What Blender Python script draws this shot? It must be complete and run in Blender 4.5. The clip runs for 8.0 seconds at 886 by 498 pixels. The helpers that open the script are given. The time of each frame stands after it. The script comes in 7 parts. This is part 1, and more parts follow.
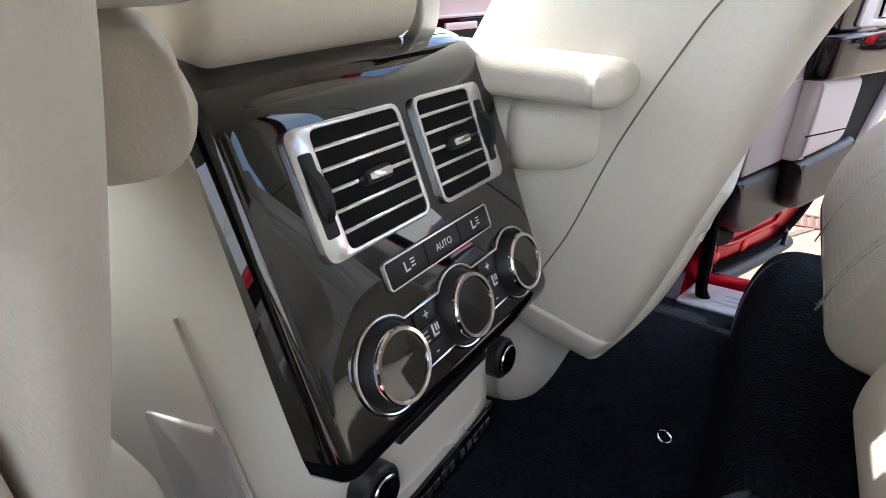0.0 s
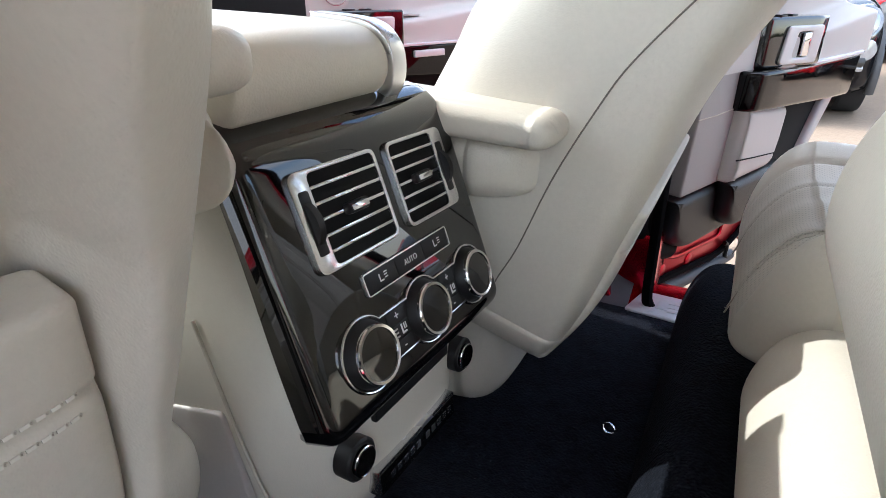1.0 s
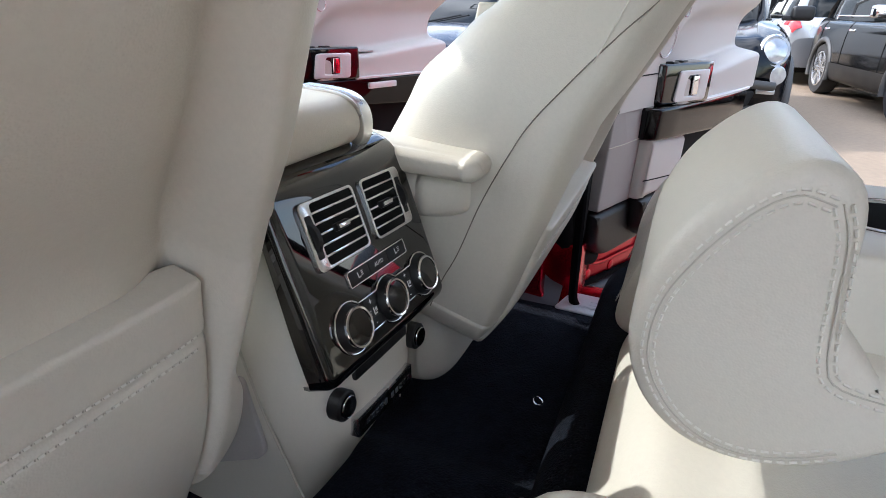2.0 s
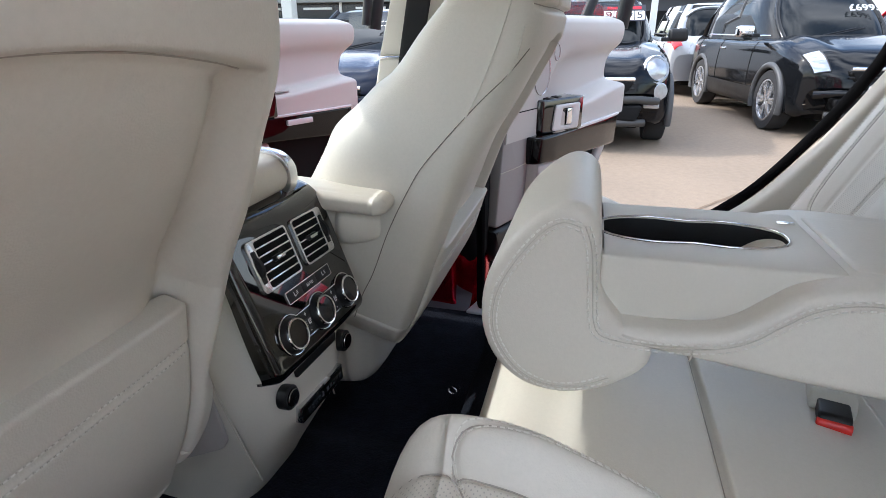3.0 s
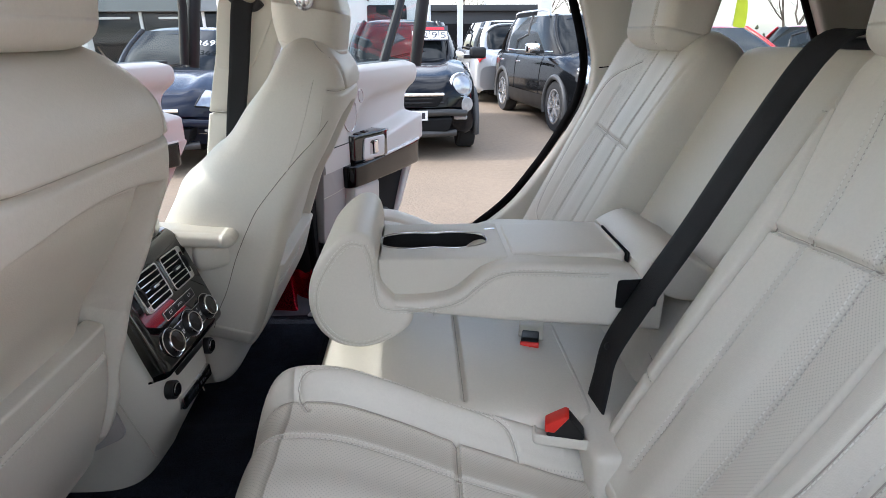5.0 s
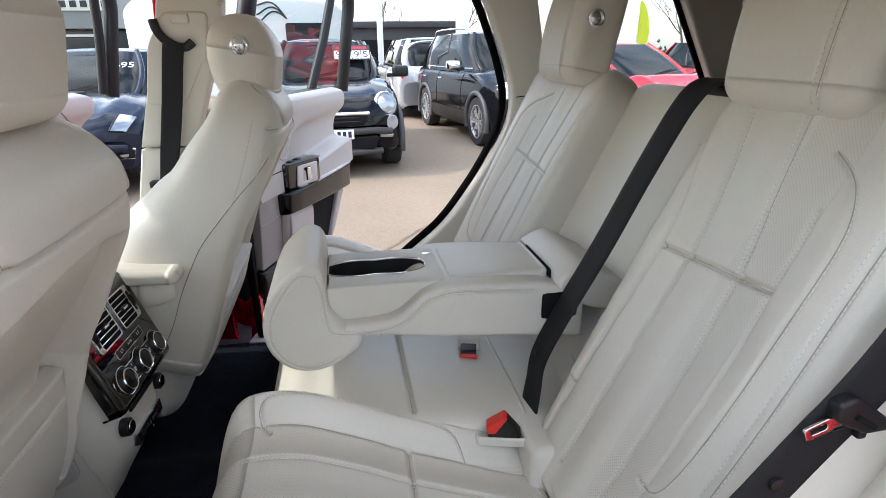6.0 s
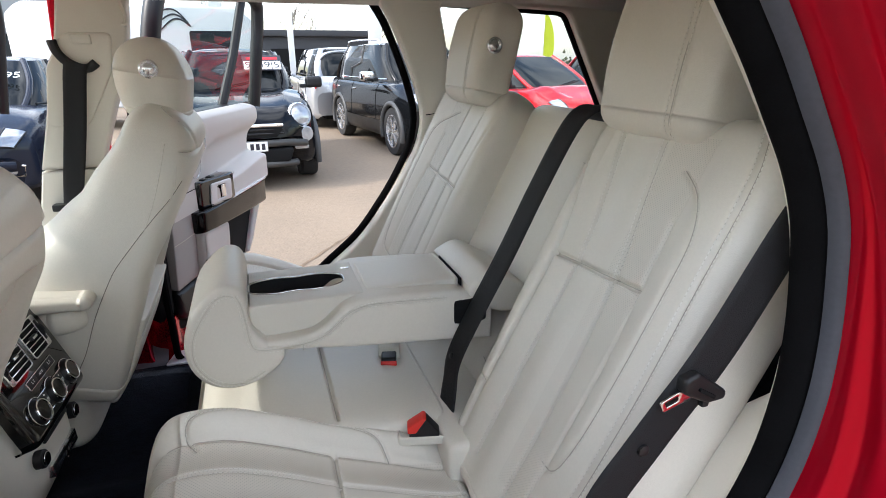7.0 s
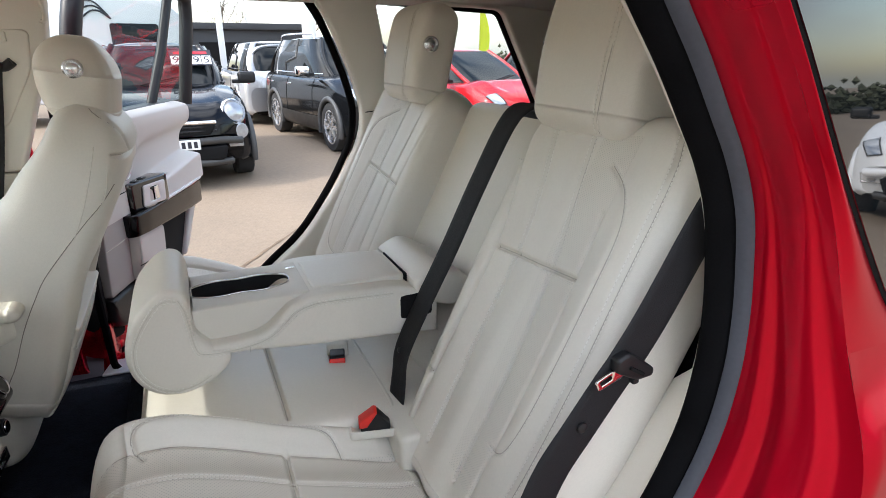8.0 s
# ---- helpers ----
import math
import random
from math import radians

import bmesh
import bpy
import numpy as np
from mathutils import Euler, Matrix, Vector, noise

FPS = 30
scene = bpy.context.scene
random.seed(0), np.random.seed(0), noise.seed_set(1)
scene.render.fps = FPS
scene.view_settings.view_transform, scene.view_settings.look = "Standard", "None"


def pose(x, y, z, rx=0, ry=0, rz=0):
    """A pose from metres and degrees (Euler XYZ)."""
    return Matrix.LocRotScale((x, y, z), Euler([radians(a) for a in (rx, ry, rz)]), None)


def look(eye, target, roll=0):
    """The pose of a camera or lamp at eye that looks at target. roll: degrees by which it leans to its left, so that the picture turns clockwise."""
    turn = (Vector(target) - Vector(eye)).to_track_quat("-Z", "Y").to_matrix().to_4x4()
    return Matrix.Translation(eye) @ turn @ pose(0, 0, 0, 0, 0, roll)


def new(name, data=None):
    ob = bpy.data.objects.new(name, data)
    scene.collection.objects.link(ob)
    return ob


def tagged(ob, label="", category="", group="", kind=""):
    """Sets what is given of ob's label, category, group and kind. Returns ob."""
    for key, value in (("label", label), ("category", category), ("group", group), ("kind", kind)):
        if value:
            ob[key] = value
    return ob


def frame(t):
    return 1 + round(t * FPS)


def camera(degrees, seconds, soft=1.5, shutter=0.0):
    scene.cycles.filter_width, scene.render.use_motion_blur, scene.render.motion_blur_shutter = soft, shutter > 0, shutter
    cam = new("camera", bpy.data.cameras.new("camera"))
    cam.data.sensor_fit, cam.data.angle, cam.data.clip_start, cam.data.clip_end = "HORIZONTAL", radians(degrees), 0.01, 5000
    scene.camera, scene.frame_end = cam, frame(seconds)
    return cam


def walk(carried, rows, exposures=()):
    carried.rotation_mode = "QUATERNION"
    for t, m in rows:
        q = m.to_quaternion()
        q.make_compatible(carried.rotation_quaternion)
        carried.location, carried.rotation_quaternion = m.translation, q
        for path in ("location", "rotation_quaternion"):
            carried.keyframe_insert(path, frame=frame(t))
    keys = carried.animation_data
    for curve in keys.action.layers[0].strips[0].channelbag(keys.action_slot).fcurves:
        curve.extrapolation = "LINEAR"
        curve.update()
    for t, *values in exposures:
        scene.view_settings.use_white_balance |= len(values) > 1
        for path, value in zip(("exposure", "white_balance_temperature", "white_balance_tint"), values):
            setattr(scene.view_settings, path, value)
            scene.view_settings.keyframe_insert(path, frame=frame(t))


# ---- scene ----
cam = camera(76.9, 8.0, soft=0.55)
PATH = [
    (0, (-0.267, 0.548, 1.044), (1.268, 1.477, 0.16), -1.3),
    (0.5, (-0.292, 0.531, 1.063), (1.278, 1.419, 0.2), -0.8),
    (1, (-0.337, 0.501, 1.086), (1.266, 1.351, 0.245), -0.2),
    (1.2, (-0.364, 0.486, 1.094), (1.262, 1.31, 0.272), -0.3),
    (2.3, (-0.554, 0.403, 1.185), (1.169, 1.061, 0.41), 0.7),
    (2.5, (-0.59, 0.391, 1.202), (1.156, 1.006, 0.444), 0.3),
    (3, (-0.665, 0.334, 1.237), (1.134, 0.807, 0.503), -0.3),
    (3.5, (-0.744, 0.273, 1.295), (1.093, 0.584, 0.566), -0.6),
    (4, (-0.822, 0.254, 1.333), (1.032, 0.417, 0.601), -0.5),
    (4.5, (-0.927, 0.23, 1.353), (0.936, 0.27, 0.626), -0.3),
    (5.8, (-1.083, 0.256, 1.436), (0.775, -0.019, 0.749), -0.6),
    (6, (-1.095, 0.261, 1.444), (0.759, -0.065, 0.767), -0.7),
    (6.5, (-1.133, 0.272, 1.472), (0.695, -0.193, 0.808), -0.6),
    (7, (-1.169, 0.264, 1.482), (0.624, -0.335, 0.829), -0.2),
    (7.5, (-1.189, 0.266, 1.492), (0.563, -0.439, 0.833), -0.2),
    (8, (-1.192, 0.275, 1.494), (0.52, -0.51, 0.822), -0.1),
]
EXPOSURES = [(0, 2.25, 6150, 12), (1.2, 1.85, 6150, 12), (2.5, 1.5, 6050, 12), (4.5, 1.35, 6050, 12), (6.5, 1.4, 6200, 11), (8, 1.4, 6300, 11)]
walk(cam, [(t, look(eye, target, roll)) for t, eye, target, roll in PATH], EXPOSURES)

# ---- world and sun ----
SUN_HEADING, SUN_HEIGHT = 87.0, 37.0   # degrees from the car's right-hand side towards its nose; above the horizon
world = bpy.data.worlds.new("sky")
world.use_nodes = True
scene.world = world
wn = world.node_tree.nodes
wl = world.node_tree.links
sky = wn.new("ShaderNodeTexSky")
sky.sky_type = "NISHITA"
sky.sun_disc = False
sky.sun_elevation = radians(SUN_HEIGHT)
sky.sun_rotation = radians(90 - SUN_HEADING)
sky.air_density, sky.dust_density = 1.2, 1.5
cloud_pos = wn.new("ShaderNodeTexCoord")
cloud_map = wn.new("ShaderNodeMapping")
cloud_map.inputs["Scale"].default_value = (1.0, 1.0, 2.6)
wl.new(cloud_pos.outputs["Generated"], cloud_map.inputs["Vector"])
cloud = wn.new("ShaderNodeTexNoise")
cloud.inputs["Scale"].default_value, cloud.inputs["Detail"].default_value = 2.2, 7
wl.new(cloud_map.outputs["Vector"], cloud.inputs["Vector"])
ramp = wn.new("ShaderNodeValToRGB")
ramp.color_ramp.elements[0].position, ramp.color_ramp.elements[1].position = 0.43, 0.66
wl.new(cloud.outputs["Fac"], ramp.inputs["Fac"])
mixsky = wn.new("ShaderNodeMix")
mixsky.data_type = "RGBA"
# clouds are brighter towards the sun
toward = wn.new("ShaderNodeVectorMath")
toward.operation = "DOT_PRODUCT"
toward.inputs[1].default_value = (math.cos(radians(SUN_HEIGHT)) * math.cos(radians(SUN_HEADING)), math.cos(radians(SUN_HEIGHT)) * math.sin(radians(SUN_HEADING)), math.sin(radians(SUN_HEIGHT)))
wl.new(cloud_pos.outputs["Generated"], toward.inputs[0])
glow = wn.new("ShaderNodeMapRange")
glow.interpolation_type = "SMOOTHSTEP"
glow.inputs["From Min"].default_value, glow.inputs["From Max"].default_value = -0.6, 1.0
glow.inputs["To Min"].default_value, glow.inputs["To Max"].default_value = 4.0, 17.0
wl.new(toward.outputs["Value"], glow.inputs["Value"])
tint = wn.new("ShaderNodeMix")
tint.data_type, tint.blend_type = "RGBA", "MULTIPLY"
tint.inputs[0].default_value = 1
tint.inputs[6].default_value = (0.95, 0.985, 1.03, 1)
wl.new(glow.outputs[0], tint.inputs[7])
wl.new(tint.outputs[2], mixsky.inputs[7])
wl.new(ramp.outputs["Color"], mixsky.inputs[0])
wl.new(sky.outputs["Color"], mixsky.inputs[6])
wl.new(mixsky.outputs[2], wn["Background"].inputs["Color"])
wn["Background"].inputs["Strength"].default_value = 0.15

sun = new("sun", bpy.data.lights.new("sun", "SUN"))
sun.data.energy, sun.data.angle, sun.data.color = 1.65, radians(0.6), (1.0, 0.95, 0.87)
h, e = radians(SUN_HEADING), radians(SUN_HEIGHT)
sun.matrix_world = look((0, 0, 30), (-30 * math.cos(e) * math.cos(h), -30 * math.cos(e) * math.sin(h), 30 - 30 * math.sin(e)))

# ---- materials ----
def material(name, base, rough=0.5, metal=0.0, coat=0.0, spec=0.5, vary=0.08, grain=0.0, grain_size=0.002, stain=0.25, sheen=0.0, island=0.0, dots=None):
    """A surface with colour that varies at two scales and a fine relief. grain: depth of the relief in metres, at grain_size; dots: pitch of a perforation."""
    m = bpy.data.materials.new(name)
    m.use_nodes = True
    n, l = m.node_tree.nodes, m.node_tree.links
    b = n["Principled BSDF"]
    b.inputs["Metallic"].default_value = metal
    b.inputs["Coat Weight"].default_value = coat
    b.inputs["Coat Roughness"].default_value = 0.03
    b.inputs["Specular IOR Level"].default_value = spec
    b.inputs["Sheen Weight"].default_value = sheen
    where = n.new("ShaderNodeTexCoord").outputs["Object"]
    big = n.new("ShaderNodeTexNoise")
    big.inputs["Scale"].default_value, big.inputs["Detail"].default_value = 1 / stain, 5
    fine = n.new("ShaderNodeTexNoise")
    fine.inputs["Scale"].default_value, fine.inputs["Detail"].default_value = 1 / max(grain_size * 3, 1e-4), 3
    for tex in (big, fine):
        l.new(where, tex.inputs["Vector"])
    both = n.new("ShaderNodeMath")
    both.operation = "MULTIPLY_ADD"
    both.inputs[1].default_value = 0.6
    l.new(big.outputs["Fac"], both.inputs[0])
    half = n.new("ShaderNodeMath")
    half.operation = "MULTIPLY"
    half.inputs[1].default_value = 0.4
    l.new(fine.outputs["Fac"], half.inputs[0])
    l.new(half.outputs[0], both.inputs[2])
    tone = n.new("ShaderNodeMapRange")
    tone.inputs["From Min"].default_value, tone.inputs["From Max"].default_value = 0.3, 0.7
    tone.inputs["To Min"].default_value, tone.inputs["To Max"].default_value = 1 - vary, 1 + vary
    l.new(both.outputs[0], tone.inputs["Value"])
    colour = n.new("ShaderNodeMix")
    colour.data_type, colour.blend_type = "RGBA", "MULTIPLY"
    colour.inputs[0].default_value = 1
    colour.inputs[6].default_value = (*base, 1)
    l.new(tone.outputs[0], colour.inputs[7])
    out = colour.outputs[2]
    if island:
        geo = n.new("ShaderNodeNewGeometry")
        each = n.new("ShaderNodeMapRange")
        each.inputs["To Min"].default_value, each.inputs["To Max"].default_value = 1 - island, 1 + island
        l.new(geo.outputs["Random Per Island"], each.inputs["Value"])
        more = n.new("ShaderNodeMix")
        more.data_type, more.blend_type = "RGBA", "MULTIPLY"
        more.inputs[0].default_value = 1
        l.new(out, more.inputs[6])
        l.new(each.outputs[0], more.inputs[7])
        out = more.outputs[2]
    shine = n.new("ShaderNodeMapRange")
    shine.inputs["To Min"].default_value, shine.inputs["To Max"].default_value = max(rough - 0.07 * (rough > 0.1), 0), min(rough + 0.1 * (rough > 0.1), 1)
    l.new(big.outputs["Fac"], shine.inputs["Value"])
    l.new(shine.outputs[0], b.inputs["Roughness"])
    height = None
    if grain:
        pores = n.new("ShaderNodeTexVoronoi")
        pores.feature = "SMOOTH_F1"
        pores.inputs["Scale"].default_value = 1 / grain_size
        l.new(where, pores.inputs["Vector"])
        height = pores.outputs["Distance"]
    if dots:
        cell = n.new("ShaderNodeVectorMath")
        cell.operation = "MULTIPLY"
        cell.inputs[1].default_value = (1 / dots, 0, 1 / dots)
        l.new(where, cell.inputs[0])
        turn = n.new("ShaderNodeVectorRotate")
        turn.rotation_type = "Y_AXIS"
        turn.inputs["Angle"].default_value = radians(45)
        l.new(cell.outputs[0], turn.inputs["Vector"])
        frac = n.new("ShaderNodeVectorMath")
        frac.operation = "FRACTION"
        l.new(turn.outputs[0], frac.inputs[0])
        mid = n.new("ShaderNodeVectorMath")
        mid.operation = "DISTANCE"
        mid.inputs[1].default_value = (0.5, 0, 0.5)
        flat = n.new("ShaderNodeVectorMath")
        flat.operation = "MULTIPLY"
        flat.inputs[1].default_value = (1, 0, 1)
        l.new(frac.outputs[0], flat.inputs[0])
        l.new(flat.outputs[0], mid.inputs[0])
        hole = n.new("ShaderNodeMapRange")
        hole.inputs["From Min"].default_value, hole.inputs["From Max"].default_value = 0.14, 0.22
        hole.inputs["To Min"].default_value, hole.inputs["To Max"].default_value = 0.72, 1
        l.new(mid.outputs["Value"], hole.inputs["Value"])
        dark = n.new("ShaderNodeMix")
        dark.data_type, dark.blend_type = "RGBA", "MULTIPLY"
        dark.inputs[0].default_value = 1
        l.new(out, dark.inputs[6])
        l.new(hole.outputs[0], dark.inputs[7])
        out = dark.outputs[2]
    if height is not None:
        bump = n.new("ShaderNodeBump")
        bump.inputs["Strength"].default_value = 1
        bump.inputs["Distance"].default_value = grain
        l.new(height, bump.inputs["Height"])
        l.new(bump.outputs["Normal"], b.inputs["Normal"])
    l.new(out, b.inputs["Base Color"])
    return m


def glass(name, tint=(1, 1, 1), rough=0.0, clear=0.85):
    """Thin glass: partly clear, with a real surface gloss."""
    m = bpy.data.materials.new(name)
    m.use_nodes = True
    n, l = m.node_tree.nodes, m.node_tree.links
    n.remove(n["Principled BSDF"])
    see, gloss, mix, fres = n.new("ShaderNodeBsdfTransparent"), n.new("ShaderNodeBsdfGlossy"), n.new("ShaderNodeMixShader"), n.new("ShaderNodeLayerWeight")
    power, scale = n.new("ShaderNodeMath"), n.new("ShaderNodeMath")
    see.inputs["Color"].default_value = (*[clear * c for c in tint], 1)
    gloss.inputs["Roughness"].default_value = rough
    power.operation, power.inputs[1].default_value = "POWER", 5
    scale.operation, scale.inputs[1].default_value, scale.inputs[2].default_value = "MULTIPLY_ADD", 0.85, 0.05
    l.new(fres.outputs["Facing"], power.inputs[0])
    l.new(power.outputs[0], scale.inputs[0])
    l.new(scale.outputs[0], mix.inputs[0])
    l.new(see.outputs[0], mix.inputs[1])
    l.new(gloss.outputs[0], mix.inputs[2])
    l.new(mix.outputs[0], n["Material Output"].inputs["Surface"])
    return m


CREAM = (0.68, 0.638, 0.56)
LEATHER = material("cream leather", CREAM, 0.38, grain=0.00022, grain_size=0.0016, vary=0.045, stain=0.18, spec=0.42)
LEATHER_DOTS = material("perforated cream leather", (0.67, 0.628, 0.55), 0.46, grain=0.0001, grain_size=0.0016, vary=0.04, stain=0.15, dots=0.0042, spec=0.4)
THREAD = material("cream thread", (0.74, 0.71, 0.64), 0.7, vary=0.1, stain=0.02)
# darker tone that puts the shade of seams and needle holes into colour
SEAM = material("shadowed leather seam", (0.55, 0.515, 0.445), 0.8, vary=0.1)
DARK_SEAM = material("dark seam", (0.2, 0.18, 0.15), 0.8, vary=0.1)
# leather darkened in its colour for the shade deep in a seam
SHADED_GROOVE = material("shaded leather seam groove", (0.43, 0.395, 0.34), 0.8, vary=0.1)
TRIM = material("cream moulded plastic", (0.67, 0.63, 0.55), 0.5, grain=0.00012, grain_size=0.0012, vary=0.03, stain=0.4)
TRIM_LIGHT = material("pale door trim", (0.58, 0.55, 0.515), 0.5, grain=0.00015, grain_size=0.0014, vary=0.03, stain=0.3)
# darker copy of the pale door trim, with shade in its colour
TRIM_SHADED = material("shaded pale door trim", (0.36, 0.335, 0.32), 0.5, grain=0.00015, grain_size=0.0014, vary=0.04, stain=0.3)
TRIM_GREY = material("grey door plastic", (0.48, 0.45, 0.43), 0.5, grain=0.00012, grain_size=0.0012, vary=0.05, stain=0.3)
LINING = material("cream woven roof lining", (0.64, 0.62, 0.56), 0.9, grain=0.0003, grain_size=0.0014, vary=0.04, stain=0.3)
PIANO = material("piano black lacquer", (0.004, 0.004, 0.0043), 0.02, spec=0.6, coat=0.5, vary=0.1)
BLACK = material("black plastic", (0.011, 0.011, 0.012), 0.42, spec=0.35, grain=0.0001, grain_size=0.001, vary=0.15)
MATT_BLACK = material("matt black plastic", (0.006, 0.006, 0.0065), 0.8, spec=0.2, vary=0.2)
RUBBER = material("black rubber seal", (0.004, 0.004, 0.0045), 0.95, spec=0.06, grain=0.0002, grain_size=0.0011, vary=0.35, stain=0.05)
GREY_RUBBER = material("grey rubber flange", (0.05, 0.054, 0.066), 0.5, spec=0.35, vary=0.15, stain=0.1)
CHROME = material("bright chrome", (0.82, 0.82, 0.83), 0.08, metal=1, vary=0.03)
SATIN = material("satin silver", (0.72, 0.72, 0.73), 0.24, metal=1, vary=0.04)
SILVER_PAINT = material("silver painted plastic", (0.70, 0.70, 0.71), 0.35, metal=0.2, vary=0.03)
SILL = material("brushed sill plate", (0.62, 0.64, 0.70), 0.4, metal=0.5, vary=0.06)
DARK_TRIM = material("dark blue grey sill trim", (0.06, 0.065, 0.08), 0.5, grain=0.00012, grain_size=0.0012, vary=0.1)
CARPET = material("navy black carpet", (0.009, 0.011, 0.017), 0.97, spec=0.1, grain=0.003, grain_size=0.0035, vary=0.5, stain=0.05)
RED = material("red car paint", (0.49, 0.002, 0.019), 0.27, metal=0.85, spec=0.3, coat=0.15, vary=0.03, stain=0.6)
VENEER = material("dark gloss veneer", (0.005, 0.004, 0.004), 0.04, spec=0.3, coat=0.0, vary=0.5, stain=0.03)
BELT = material("black belt webbing", (0.010, 0.010, 0.0115), 0.65, spec=0.3, grain=0.0004, grain_size=0.0011, vary=0.2, stain=0.03)
BUCKLE_RED = material("red buckle button", (0.72, 0.03, 0.02), 0.35, vary=0.08)
PRINT = material("white print", (0.75, 0.75, 0.75), 0.6, vary=0.02)
DOOR_GLASS = glass("green tinted door glass", (0.91, 0.98, 0.95), clear=0.74)
GLASS = glass("clear window glass", (0.93, 0.97, 0.95), clear=0.9)
TINTED = glass("tinted window glass", (0.93, 0.98, 0.96), clear=0.86)

# ---- builders ----
def knots(k):
    """A smooth curve through (t, value) pairs, or a constant."""
    if not isinstance(k, (list, tuple)):
        return lambda t: np.full(np.shape(t), float(k))
    x, y = np.array([p[0] for p in k], float), np.array([p[1] for p in k], float)
    slope = np.diff(y) / np.diff(x)
    m = np.r_[slope[0], np.where(slope[:-1] * slope[1:] > 0, (slope[:-1] + slope[1:]) / 2, 0), slope[-1]]

    def at(t):
        t = np.clip(t, x[0], x[-1])
        i = np.clip(np.searchsorted(x, t) - 1, 0, len(x) - 2)
        w = x[i + 1] - x[i]
        u = (t - x[i]) / w
        return (2 * u**3 - 3 * u**2 + 1) * y[i] + (u**3 - 2 * u**2 + u) * w * m[i] + (-2 * u**3 + 3 * u**2) * y[i + 1] + (u**3 - u**2) * w * m[i + 1]
    return at


def spline(points, step=0.005):
    """A smooth line through the points, evenly sampled."""
    p = np.array(points, float)
    if len(p) > 2:
        q = np.vstack([2 * p[0] - p[1], p, 2 * p[-1] - p[-2]])
        fine = []
        for i in range(1, len(q) - 2):
            for u in np.linspace(0, 1, 12, endpoint=False):
                a, b, c, d = q[i - 1 : i + 3]
                fine.append(0.5 * (2 * b + (c - a) * u + (2 * a - 5 * b + 4 * c - d) * u**2 + (3 * b - a - 3 * c + d) * u**3))
        p = np.vstack([fine, q[-2]])
    run = np.r_[0, np.cumsum(np.linalg.norm(np.diff(p, axis=0), axis=1))]
    at = np.linspace(0, run[-1], max(2, int(run[-1] / step) + 1))
    return np.stack([np.interp(at, run, p[:, k]) for k in range(p.shape[1])], 1)


def under(ob, parent, label=""):
    """Hangs ob under its thing; its own pose stays that of the world."""
    if parent is not None:
        ob.parent = parent
        ob.matrix_parent_inverse = parent.matrix_basis.inverted()
    return tagged(ob, label)


def mesh(name, verts, faces, mats, parent=None, label="", smooth=True, sharp=40, index=None):
    me = bpy.data.meshes.new(name)
    me.from_pydata(np.asarray(verts).tolist(), [], faces if isinstance(faces, list) else np.asarray(faces).tolist())
    for m in mats if isinstance(mats, (list, tuple)) else [mats]:
        me.materials.append(m)
    if index is not None:
        me.polygons.foreach_set("material_index", np.asarray(index, np.int32))
    if smooth:
        me.polygons.foreach_set("use_smooth", np.ones(len(me.polygons), bool))
        if sharp:
            me.set_sharp_from_angle(angle=radians(sharp))
    me.validate()
    return under(new(name, me), parent, label)


def part(name, bm, mat, parent=None, label="", smooth=True, sharp=40):
    bmesh.ops.recalc_face_normals(bm, faces=bm.faces)
    me = bpy.data.meshes.new(name)
    bm.to_mesh(me)
    bm.free()
    for m in mat if isinstance(mat, (list, tuple)) else [mat]:
        me.materials.append(m)
    if smooth:
        me.polygons.foreach_set("use_smooth", np.ones(len(me.polygons), bool))
        me.set_sharp_from_angle(angle=radians(sharp))
    return under(new(name, me), parent, label)


def thing(name, m, label, category, group="", kind=""):
    """An empty at the base of a thing, which carries its parts."""
    ob = new(name)
    ob.empty_display_size = 0.05
    ob.matrix_basis = m
    return tagged(ob, label, category, group, kind)


def axes(origin, x, y, z):
    """A pose from an origin and three axes."""
    return Matrix(((x[0], y[0], z[0], origin[0]), (x[1], y[1], z[1], origin[1]), (x[2], y[2], z[2], origin[2]), (0, 0, 0, 1)))


def quads(nu, nv, wrap):
    i, j = np.meshgrid(np.arange(nu if wrap else nu - 1), np.arange(nv - 1), indexing="ij")
    a, b = i * nv + j, ((i + 1) % nu) * nv + j
    return np.stack([a, b, b + 1, a + 1], -1).reshape(-1, 4)


def nearest(s, t, line):
    """The distance of each (s, t) from a line of points."""
    best = np.full(s.shape, 9.0)
    for (x0, y0), (x1, y1) in zip(line[:-1], line[1:]):
        dx, dy = x1 - x0, y1 - y0
        u = np.clip(((s - x0) * dx + (t - y0) * dy) / (dx * dx + dy * dy + 1e-12), 0, 1)
        best = np.minimum(best, np.hypot(s - x0 - u * dx, t - y0 - u * dy))
    return best


